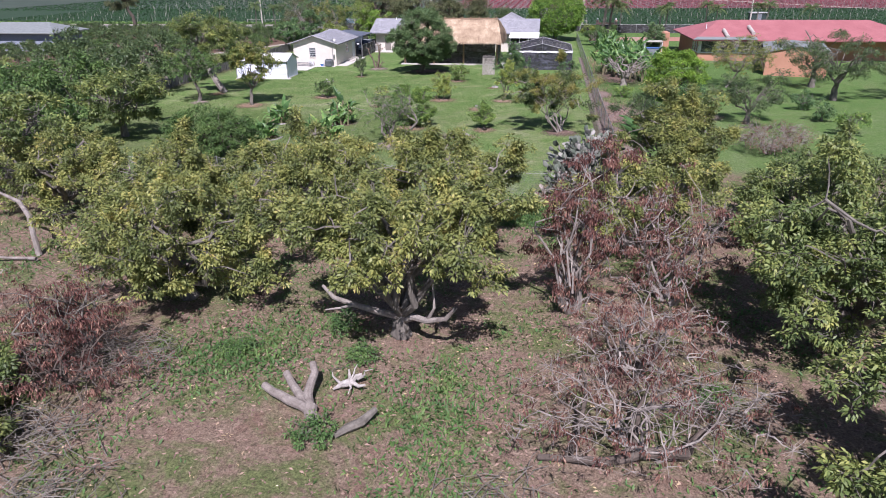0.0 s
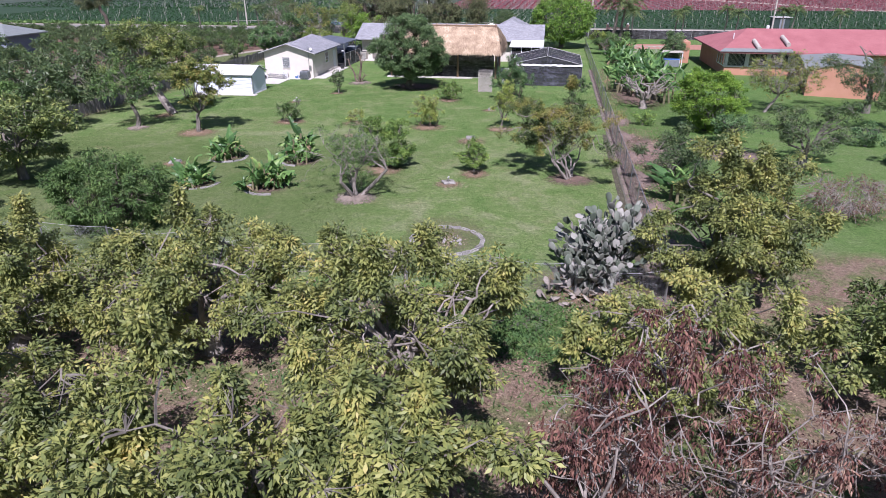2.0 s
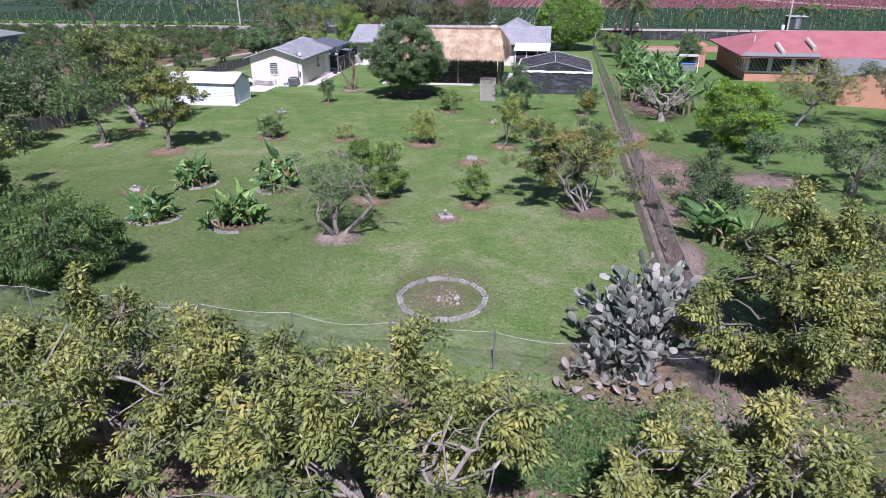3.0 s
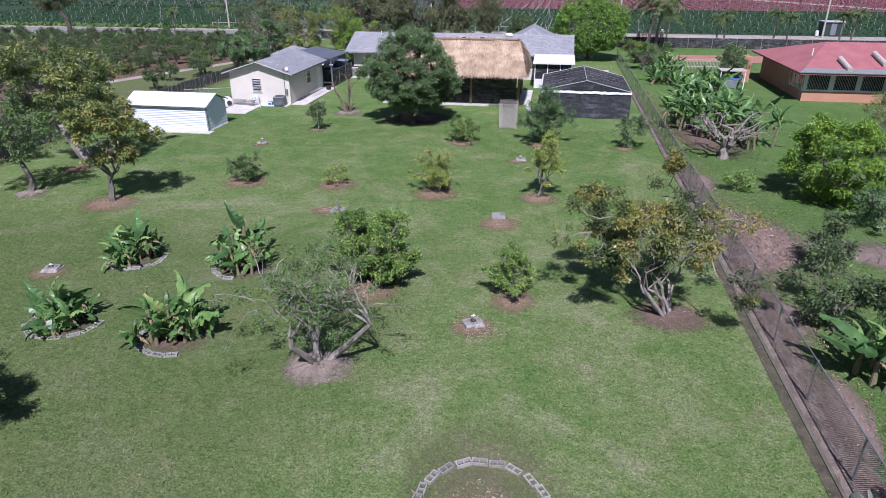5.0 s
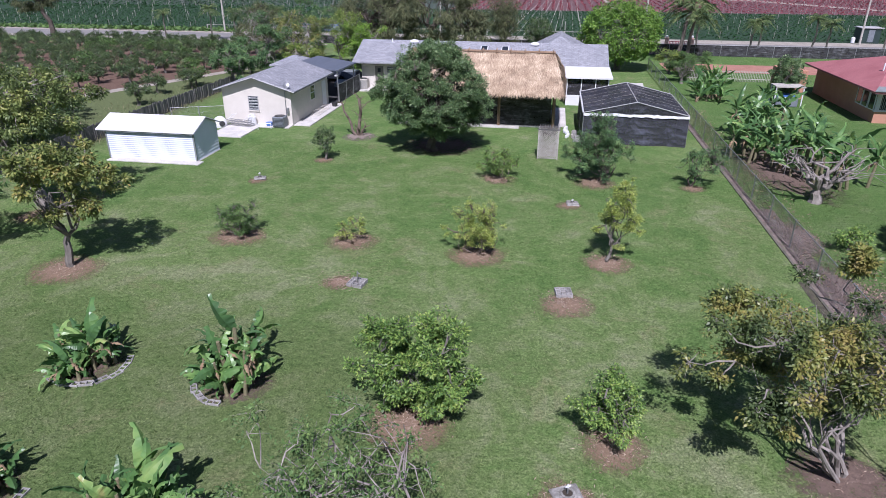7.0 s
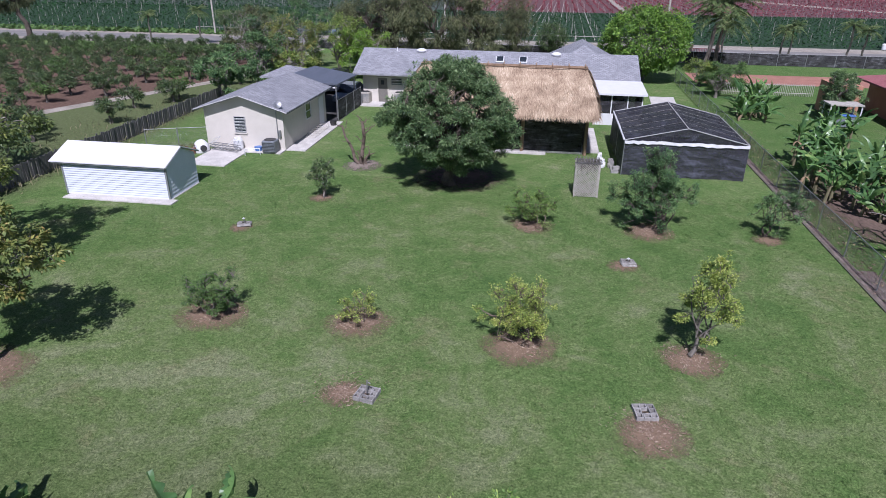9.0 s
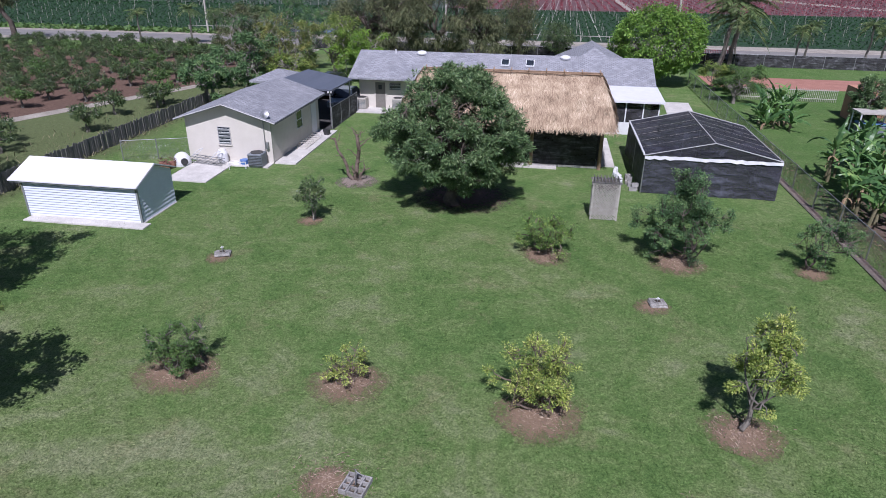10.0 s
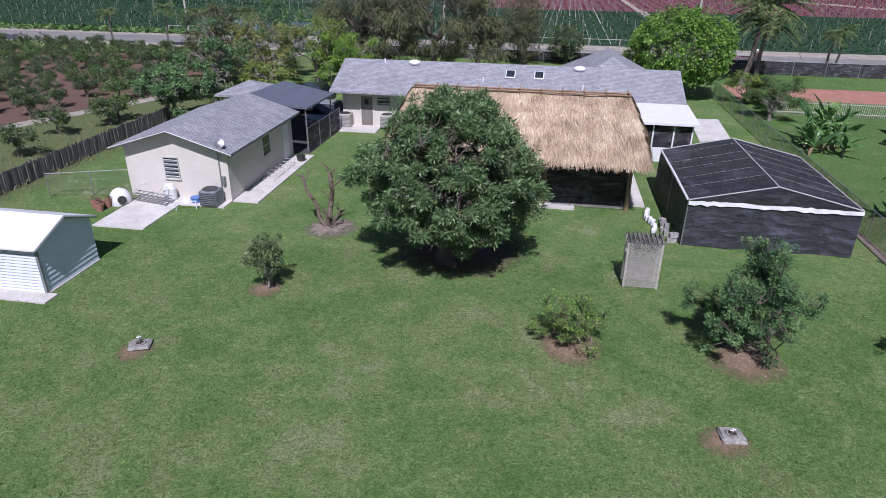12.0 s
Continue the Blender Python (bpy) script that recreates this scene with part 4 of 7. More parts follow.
for px0, px1 in ((-5.3, -1.95), (-1.85, 1.55), (1.65, 5.3)):
    part("screen_curtain", boxes((px0, px1, -2.02, -2.0, 0.1, 2.75)), M_fencescreen, hut, "black screen curtain")
part("screen_curtain", boxes((5.45, 5.47, -1.9, 2.5, 0.1, 2.75)), M_fencescreen, hut, "black screen curtain")
tagged(part("pavilion_slab", boxes((-12.4, -3.5, 15.1, 15.7, 0, 0.1), (-12.4, -1.2, 15.7, 21.4, 0, 0.096)), M_concrete), "pale concrete floor of the pavilion", "", "", "structure")
tagged(part("pavilion_walk", boxes((-1.16, -0.15, 16.1, 22.5, 0, 0.07)), M_concrete), "concrete walk beside the pavilion", "", "", "structure")

# shade house
cage = thing("shade_house", 4.09, 15.6, label="gabled plant shade house clad in black shade cloth", category="shade house")
bm = bmesh.new()
rg = random.Random(8)
for s in (-1, 1):
    rows_ = []
    for i in range(15):
        f = i / 14
        y = -3.67 + 7.34 * f
        row_ = []
        for j in range(11):
            g = j / 10
            sag = 0.05 * math.sin(g * math.pi) * abs(math.sin(f * 7 * math.pi)) + rg.uniform(-0.012, 0.012) * (0 < g < 1)
            row_.append(bm.verts.new((s * 3.29 * (1 - g), y, 2.02 + 0.76 * g - sag)))
        rows_.append(row_)
    for i in range(14):
        for j in range(10):
            q = (rows_[i][j], rows_[i + 1][j], rows_[i + 1][j + 1], rows_[i][j + 1])
            bm.faces.new(q if s > 0 else q[::-1])
part("roof_cloth", bm, M_net, cage, "sagging black shade cloth roof")
for name, pts in (("wall_cloth", ((-3.29, -3.69), (3.29, -3.69))), ("wall_cloth", ((-3.29, 3.69), (3.29, 3.69))), ("wall_cloth", ((-3.31, -3.67), (-3.31, 3.67))), ("wall_cloth", ((3.31, -3.67), (3.31, 3.67)))):
    bm = bmesh.new()
    rg = random.Random(len(bpy.data.objects))
    (ax, ay), (bx, by) = pts
    cols = []
    for i in range(25):
        f = i / 24
        sway = 0.05 * math.sin(f * 17 + rg.uniform(0, 1)) + rg.uniform(-0.02, 0.02)
        nx_, ny_ = (0, sway) if ay == by else (sway, 0)
        cols.append([bm.verts.new((ax + (bx - ax) * f + nx_ * w, ay + (by - ay) * f + ny_ * w, z)) for z, w in ((0.02, 1), (0.7, 0.7), (1.4, 0.5), (2.0, 0))])
    for i in range(24):
        for j in range(3):
            bm.faces.new((cols[i][j], cols[i + 1][j], cols[i + 1][j + 1], cols[i][j + 1]))
    part(name, bm, M_netwall, cage)
for s in (-1, 1):
    bm = bmesh.new()
    vs = [bm.verts.new(v) for v in ((-3.29, s * 3.67, 2.02), (3.29, s * 3.67, 2.02), (0, s * 3.67, 2.78))]
    bm.faces.new(vs)
    part("gable_cloth", bm, M_net, cage)
bm = bmesh.new()
rg = random.Random(4)
prev = None
for i in range(28):
    f = i / 27
    z = 1.98 + rg.uniform(-0.03, 0.03)
    cur = [bm.verts.new((-3.3 + 6.6 * f, -3.74 + rg.uniform(-0.015, 0.015), z + 0.05)), bm.verts.new((-3.3 + 6.6 * f, -3.76 + rg.uniform(-0.015, 0.015), z - 0.10 - 0.05 * rg.random()))]
    if prev:
        bm.faces.new((prev[0], prev[1], cur[1], cur[0]))
    prev = cur
part("rolled_sheet", bm, M_white, cage, "rolled white plastic sheet along the eave")
part("rolled_sheet", rods(((-3.33, -3.6, 2.04), (-3.33, 0.0, 2.06), 0.05, 0.06), ((-3.33, 0.0, 2.06), (-3.33, 3.6, 2.04), 0.06, 0.04)), M_white, cage, "rolled white plastic sheet along the eave")
tubes = []
for s in (-1, 1):
    tubes += [((s * 3.3, -3.67, 2.03), (0, -3.67, 2.80), 0.025), ((s * 3.3, 3.67, 2.03), (0, 3.67, 2.80), 0.025), ((s * 3.3, -3.67, 2.03), (s * 3.3, 3.67, 2.03), 0.025)]
tubes.append(((0, -3.67, 2.80), (0, 3.67, 2.80), 0.025))
part("roof_frame", rods(*tubes), M_trimpale, cage, "galvanised roof tubes")
for k in range(1, 6):
    y = -3.67 + k * 1.2 + 0.15 * math.sin(k * 3)
    part("cord", rods(((-3.25, y + 0.3, 2.05), (0, y + 0.35, 2.815), 0.004), ((0, y + 0.35, 2.815), (3.25, y + 0.2, 2.055), 0.004), sides=4), M_lattice, cage, "pale cord across the roof cloth")
    part("purlin", rods(((-3.3, y, 2.035), (0, y, 2.8), 0.006), ((0, y, 2.8), (3.3, y, 2.035), 0.006)), M_blackmetal, cage)
for sx_ in (-3.29, 0, 3.29):
    for sy_ in (-3.66, 0, 3.66):
        if sx_ == 0 and sy_ < 0:
            continue
        part("post", rods(((sx_, sy_, 0), (sx_, sy_, 2.02 if sx_ else 2.78), 0.03)), M_galv, cage)

# lattice arbour
arbour = thing("lattice_arbour", -1.36, 8.0, label="weathered white lattice garden arbour", category="arbour")
for y in (-0.28, 0.34):
    for px in (-0.62, 0.55):
        part("side_post", boxes((px, px + 0.07, y, y + 0.05, 0, 1.85)), M_lattice, arbour)
    k = -1.6
    slats_a, slats_b = [], []
    while k < 3.4:
        for sgn, store in ((1, slats_a), (-1, slats_b)):
            z0, z1 = max(0.03, k), min(1.78, k + 1.12)
            if z1 - z0 > 0.05:
                xa, xb = -0.56 + (z0 - k), -0.56 + (z1 - k)
                store.append(((sgn * xa, y + 0.015 + 0.015 * (sgn > 0), z0), (sgn * xb, y + 0.015 + 0.015 * (sgn > 0), z1), 0.02))
        k += 0.125
    part("lattice_panel", rods(*slats_a, *slats_b, sides=4), M_lattice, arbour, "diagonal lattice slats")
for k in range(8):
    part("top_slat", boxes((-0.56 + k * 0.155, -0.53 + k * 0.155, -0.4, 0.48, 1.85, 1.94)), M_plankgrey, arbour)
part("top_rail", boxes((-0.68, 0.68, -0.29, -0.24, 1.78, 1.85), (-0.68, 0.68, 0.35, 0.4, 1.78, 1.85)), M_plankgrey, arbour)

rs = np.random.RandomState(77)
vine = [(bent(rs, (rs.uniform(-0.62, 0.62), rs.uniform(-0.4, 0.45), rs.uniform(1.45, 1.95)), (rs.uniform(-0.68, 0.68), rs.uniform(-0.45, 0.5), rs.uniform(1.2, 2.0)), 4, 0.15), np.linspace(0.012, 0.005, 4)) for _ in range(90)]
put(new("dead_vine", quad_mesh("dead_vine", tube_quads(vine, 4), M_bark)), arbour)

# walks by the cottage and house
tagged(part("cottage_walk", boxes((-19.66, -18.4, 13.1, 21.0, 0, 0.07)), M_concrete), "concrete walk along the cottage", "", "", "structure")
tagged(part("cottage_pad", boxes((-24.3, -21.9, 9.2, 13.3, 0, 0.06), (-21.9, -19.7, 12.2, 13.3, 0, 0.055)), M_concrete), "concrete pad in front of the cottage", "", "", "structure")
tagged(part("house_pad", boxes((-19.2, -16.2, 26.7, 28.5, 0, 0.07)), M_concrete), "concrete stoop behind the house", "", "", "structure")

# red-roofed neighbour
nb = thing("neighbour_house", 33.0, 27.5, label="orange stucco house with a red hip roof", category="house")
part("wall", boxes((-10.6, 13, -4.8, 6.3, 0, 2.5)), M_orange, nb)
hip_roof("roof", -11.5, 14, -7.3, 7.2, 2.5, 4.2, 4.1, M_red, nb)
part("porch_floor", boxes((-10.44, -2.2, -5.84, -4.81, 0, 0.25)), M_concrete, nb)
part("porch_wall", boxes((-10.6, -2.2, -6.0, -5.85, 0, 0.85)), M_orange, nb)
part("porch_wall", boxes((-10.6, -10.45, -5.85, -4.8, 0, 0.85)), M_orange, nb)
part("window_sill", boxes((-10.66, -2.2, -6.08, -5.84, 0.85, 0.97)), M_white, nb, "white painted sill")
for k in range(4):
    wx = -10.6 + k * 2.08
    w = part("window", boxes((wx + 0.28, wx + 1.98, -5.93, -5.90, 0.97, 2.3)), M_pane, nb, "dark barred window")
    part("window_frame", boxes((wx, wx + 0.28, -6.0, -5.85, 0.97, 2.42), (wx + 1.98, wx + 2.08, -6.0, -5.85, 0.97, 2.42), (wx + 0.28, wx + 1.98, -6.0, -5.85, 2.3, 2.42)), M_white, w, "white window frame")
    for j in range(14):
        bx_ = wx + 0.34 + j * 0.122
        part("window_bar", boxes((bx_, bx_ + 0.022, -5.985, -5.965, 0.97, 2.3)), M_trimpale, w, "thin white bar")
part("fascia", boxes((-11.45, 13.9, -7.28, -7.22, 2.34, 2.5)), M_trimpale, nb, "pale grey gutter board")
for y0_, y1_ in ((-5.75, -4.9), (-4.65, -3.75), (-3.6, -2.7)):
    x_ = -10.6
    w = part("window", boxes((x_ - 0.04, x_ - 0.002, y0_, y1_, 0.95, 2.2)), M_pane, nb, "dark window pane")
    xw = x_ - 0.07
    part("window_frame", boxes((xw, xw + 0.05, y0_ - 0.07, y0_, 0.88, 2.27), (xw, xw + 0.05, y1_, y1_ + 0.07, 0.88, 2.27), (xw, xw + 0.05, y0_, y1_, 2.2, 2.27), (xw, xw + 0.05, y0_, y1_, 0.88, 0.95)), M_white, w, "white window frame")
part("vent_pipe", rods(((-9.4, -3.0, 3.1), (-9.4, -3.0, 3.95), 0.05)), M_white, nb)
part("porch_roof", slab(bmesh.new(), [(-11.55, -7.4, 2.58), (-4.5, -7.4, 2.58), (-4.5, -6.5, 2.77), (-11.0, -6.5, 2.77)], 0.06), M_trim, nb, "grey lower roof band")
wing = part("wing_wall", pent_wall(0.3, 5.9, 0.35, 9.6, 2.2, 2.4), M_orange, nb)
wing.matrix_local = pose(-6.6, -17.3, 0, 0, 0, -14.9)
bm = slab(bmesh.new(), [(0, 0, 2.32), (3.1, 0, 3.02), (3.1, 11.0, 2.55), (0, 11.0, 2.32)], 0.1)
slab(bm, [(3.1, 0, 3.02), (6.2, 0, 2.32), (6.2, 11.0, 2.32), (3.1, 11.0, 2.55)], 0.1)
wing = part("wing_roof", bm, M_trim, nb, "dark grey low roof of the front wing")
wing.matrix_local = pose(-6.6, -17.3, 0, 0, 0, -14.9)
wing = part("gable_panel", pent_wall(0.3, 5.9, 0.15, 0.34, 2.28, 2.9), M_orange, nb)
wing.matrix_local = pose(-6.6, -17.3, 0, 0, 0, -14.9)
for vx, vy in ((-7.7, -7.0), (-4.6, -5.7)):
    zf = 2.5 + 0.234 * (vy + 7.3) + 0.2
    c = part("roof_light", rods(((vx, vy, zf), (vx, vy + 2.5, zf + 0.585), 0.21), sides=12), M_lattice, nb, "long pale rounded roof light")
cont = thing("orange_container", 19.4, 31.7, label="orange ribbed steel container with a flat top", category="container")
part("body", boxes((-1.0, 1.0, -1.5, 1.5, 0, 2.4)), M_orange, cont)
for k in range(9):
    part("rib", boxes((-0.98 + k * 0.225, -0.9 + k * 0.225, -1.54, -1.5, 0.05, 2.35)), M_orange, cont)

# far house on the open side
fh = thing("far_house", -71, 27, label="low blue-grey house with a dark roof", category="house")
part("wall", boxes((-7, 6, -3, 3, 0, 2.6)), surf("blue_grey_wall", (0.22, 0.26, 0.33), (0.28, 0.32, 0.39), 1, 0.9), fh)
hip_roof("roof", -7.8, 6.8, -3.8, 3.8, 2.6, 3.8, 3.5, M_trim, fh)


# ---- fences ----
def link_fence(name, ax, ay, bx, by, h, gap, label, mat=None, rail=True):
    L = math.hypot(bx - ax, by - ay)
    f = thing(name, ax, ay, 0, math.degrees(math.atan2(by - ay, bx - ax)), label, "fence")
    part("mesh_panel", boxes((0, L, -0.004, 0.004, 0.03, h - 0.02)), mat or M_link, f)
    n = int(L / gap)
    post = rods(((0, 0, 0), (0, 0, h + 0.05), 0.03))
    p0 = part("post", post, M_galv, f)
    for i in range(1, n + 1):
        o = new("post", p0.data)
        o.parent = f
        o.location = (i * L / n, 0, 0)
    if rail == "wire":
        for i in range(n):
            x0, x1 = i * L / n, (i + 1) * L / n
            sag = 0.05 + 0.06 * ((i * 37) % 5)
            ls = [(x0 + (x1 - x0) * q / 6, 0, h - sag * math.sin(q / 6 * math.pi)) for q in range(7)]
            part("top_wire", rods(*[(a, b, 0.007) for a, b in zip(ls, ls[1:])], sides=5), M_trimpale, f)
    elif rail:
        part("top_rail", rods(((0, 0, h), (L, 0, h), 0.018)), M_galv, f)
    return f


link_fence("chain_link_fence", 8.95, -30.5, 8.95, 44.0, 1.25, 2.9, "galvanised chain-link fence between two yards", M_wire)
link_fence("chain_link_fence", -30.5, -30.0, 8.9, -30.9, 1.25, 3.0, "sagging chain-link fence between lawn and grove", None, "wire")
link_fence("chain_link_fence", -28.5, 12.0, -24.9, 13.4, 1.2, 1.8, "short chain-link fence by the cottage")
link_fence("carport_fence", -18.9, 21.5, -18.7, 27.0, 1.5, 1.4, "chain-link fence with dark screen by the carport", M_fencescreen)
link_fence("road_fence", 10, 57.2, 60, 57.2, 1.35, 3.0, "chain-link fence lined with dark screen", M_fencescreen)
link_fence("road_fence", -34, 61, 10, 60.0, 1.1, 3.0, "chain-link fence along the road", M_fencescreen)
guard = thing("guard_rail", -60, 76.2, 0, 0, "low white pipe rail with posts beside the road", "rail")
part("rail", rods(((0, 0, 0.75), (72, 0, 0.75), 0.035)), M_lattice, guard)
gp = part("post", rods(((0, 0, 0), (0, 0, 0.8), 0.07)), M_lattice, guard)
for k in range(1, 19):
    o = new("post", gp.data)
    o.parent = guard
    o.location = (k * 4.0, 0, 0)
picket = thing("picket_fence", 12.0, 38.3, label="pale weathered picket fence", category="fence")
part("rail", boxes((0, 8, -0.02, 0.02, 0.25, 0.3), (0, 8, -0.02, 0.02, 0.95, 1.0)), M_lattice, picket)
for k in range(54):
    part("picket", boxes((k * 0.15, k * 0.15 + 0.03, -0.015, 0.015, 0.02, 1.1)), M_lattice, picket)
wood = thing("plank_fence", -31.0, -12.0, label="weathered grey plank fence", category="fence")
pm = None
rg = random.Random(9)
for k in range(230):
    y = k * 0.17
    if pm is None:
        o = part("plank", boxes((-0.012, 0.012, 0, 0.155, 0.03, 1.06)), M_plankgrey, wood)
        pm = o.data
    else:
        o = new("plank", pm)
        o.parent = wood
    o.location = (rg.uniform(-0.015, 0.015), y, rg.uniform(-0.04, 0.02))
    o.rotation_euler = (rg.uniform(-0.015, 0.015), rg.uniform(-0.02, 0.02), 0)
    o.scale = (1, 1, rg.uniform(0.94, 1.05))
part("rail", boxes((-0.06, -0.02, 0, 39.2, 0.32, 0.40), (-0.06, -0.02, 0, 39.2, 0.86, 0.94)), M_plankgrey, wood)


# ---- soil beds ----
def patch(name, x, y, r, mat, label, h=0.05, wob=0.25, sx=1.0, sy=1.0, seed=None):
    ob = part(name, blob(r, wob, seed if seed is not None else int(x * 7 + y * 13), h), mat)
    ob.matrix_world = pose(x, y, 0.004) @ Matrix.Diagonal((sx, sy, 1, 1))
    return tagged(ob, label, "soil", "", "structure")


for x, y, r in ((-3.94, -6.5, 0.95), (-14.5, -6.4, 0.95), (-9.35, -6.1, 0.85), (1.25, -6.45, 0.75), (-3.9, 3.55, 0.8), (1.35, 3.7, 0.9), (6.35, 3.7, 0.55), (-14.6, 5.3, 0.5), (0.62, -17.2, 0.7),
                (-19.6, -10.6, 1.1), (-4.6, -17.2, 0.9), (-8.75, -9.85, 0.5), (-0.45, -10.2, 0.75), (-0.15, -0.1, 0.5), (-16.9, 1.0, 0.45), (-17.05, -17.9, 0.55), (-0.5, -19.2, 0.55)):
    patch("dirt_patch", x, y - 0.1, r * 1.55, M_fade, "worn brown dirt patch in the lawn", 0.02, 0.2)
patch("dirt_mound", -14.05, 10.9, 1.31, M_mound, "pale mulch mound round a dead trunk", 0.12, 0.1)
patch("dirt_mound", -4.75, -22.2, 1.2, M_mound, "pale dirt mound round a bare tree", 0.12, 0.15)
patch("dirt_patch", -25.0, -6.0, 1.1, M_fade, "worn brown dirt under a leaning tree", 0.02, 0.25)
patch("dirt_mound", -24.5, -10.0, 0.94, M_mound, "pale dirt mound round a tree", 0.1, 0.15)
patch("dirt_patch", 5.9, -17.6, 1.45, M_litter, "brown leaf litter under a tree", 0.05, 0.3)
patch("dirt_patch", -8.3, 9.6, 3.0, M_litter, "dark leaf litter under the mango tree", 0.05, 0.15)
patch("mulch_bed", 10.8, -10.6, 1.9, M_bed, "pinkish brown bark mulch beside the fence", 0.05, 0.3, 1.0, 2.1)
patch("mulch_bed", 15.6, -11.2, 2.2, M_bed, "bare pinkish soil bed with dry sticks", 0.05, 0.35, 1.2, 0.9)
patch("mulch_bed", 12.2, 8.0, 2.8, M_litter, "brown mulch and dry leaves under banana plants", 0.08, 0.25, 0.95, 2.3)
bm = boxes((8.52, 8.62, -31, 23, 0, 0.045))
tagged(part("kerb_strip", bm, surf("mossy_kerb", (0.07, 0.068, 0.05), (0.17, 0.155, 0.125), 2, 0.95, 20, 0.5)), "low dark concrete kerb along the fence", "", "", "structure")
sheet("soil_edge", 8.24, 8.52, -31, -7, 0.014, M_edge, "dark damp soil edge beside the kerb")
sheet("mulch_strip", 8.62, 9.6, -33, 1, 0.012, M_mulch, "pinkish brown mulch strip under the fence")
sheet("mulch_strip", 8.62, 8.96, 1, 23, 0.012, M_mulch, "brown mulch strip under the fence")
for i in range(7):
    patch("mulch_bed", 9.75, -31.5 + i * 4.8, 1.15, M_bed, "loose pinkish mulch thinning into the grass", 0.04, 0.3, 0.75, 2.0, seed=60 + i)


# ---- concrete blocks ----
def block_mesh():
    return boxes((-0.195, 0.195, -0.095, -0.065, 0, 0.19), (-0.195, 0.195, 0.065, 0.095, 0, 0.19), (-0.195, -0.165, -0.065, 0.065, 0, 0.19), (-0.015, 0.015, -0.065, 0.065, 0, 0.19), (0.165, 0.195, -0.065, 0.065, 0, 0.19))


BLOCK = None


def blocks(parent, places):
    global BLOCK
    for x, y, z, rz, *tip in places:
        if BLOCK is None:
            o = part("block", block_mesh(), M_block, parent)
            BLOCK = o.data
        else:
            o = new("block", BLOCK)
            o.parent = parent
        o.matrix_local = pose(x, y, z, tip[0] if tip else 0, 0, rz)


ring = thing("block_ring", 0.68, -26.85, label="fire ring of grey concrete blocks on bare earth", category="fire ring")
rg = random.Random(2)
blocks(ring, [(1.48 * math.cos(a), 1.48 * math.sin(a), -0.12 + rg.uniform(-0.04, 0.04), math.degrees(a) + 90 + rg.uniform(-12, 12)) for a in [i / 22 * math.tau + rg.uniform(-0.03, 0.03) for i in range(22)]])
patch("dirt_patch", 0.5, -26.6, 3.0, M_thin, "thin worn earth round the block ring", 0.012, 0.35, seed=77)
stones = thing("scattered_stones", 0.85, -27.0, label="small pale stones inside the block ring", category="stones")
for i in range(14):
    bm = bmesh.new()
    bmesh.ops.create_icosphere(bm, subdivisions=1, radius=rg.uniform(0.04, 0.08))
    for v in bm.verts:
        v.co *= rg.uniform(0.7, 1.2)
    o = part("stone", bm, M_block, stones)
    o.location = (rg.gauss(0.05, 0.3), rg.gauss(0, 0.3), 0.06)
M_litter_dark = surf("dark_soil", (0.03, 0.024, 0.018), (0.07, 0.055, 0.04), 4, 0.95, 30, 0.5)
for x, y, kind in ((-0.5, -9.45, 4), (-8.08, -9.95, 3)):
    b = thing("block_stack", x, y, 0, 8 if kind == 4 else -10, "low stack of grey concrete blocks in the grass", "blocks", "block stacks")
    blocks(b, [(-0.105, 0.2, -0.06, 2), (0.2, 0.105, -0.06, 92), (0.105, -0.2, -0.06, -1), (-0.2, -0.105, -0.05, 89)])
    # soil floor, dark enough to hold the shade of the deep cells in its colour
    part("soil", boxes((-0.28, 0.28, -0.28, 0.28, 0.0, 0.02)), M_litter_dark, b, "dark soil in the cells")
    if kind == 3:
        part("spigot", rods(((0.0, 0, 0.1), (0.02, 0, 0.55), 0.02), ((0.02, 0, 0.5), (0.12, 0, 0.45), 0.015)), M_galv, b, "metal garden spigot")


def ring_mesh(r0, r1, z0, z1, sides=16):
    """A short open collar with a wall thickness."""
    bm = bmesh.new()
    rows = [(r1, z0), (r1, z1), (r0, z1), (r0, z0)]
    vs = [[bm.verts.new((r * math.cos(i / sides * math.tau), r * math.sin(i / sides * math.tau), z)) for i in range(sides)] for r, z in rows]
    for k in range(4):
        for i in range(sides):
            bm.faces.new((vs[k][i], vs[k][(i + 1) % sides], vs[(k + 1) % 4][(i + 1) % sides], vs[(k + 1) % 4][i]))
    bmesh.ops.recalc_face_normals(bm, faces=bm.faces)
    return bm


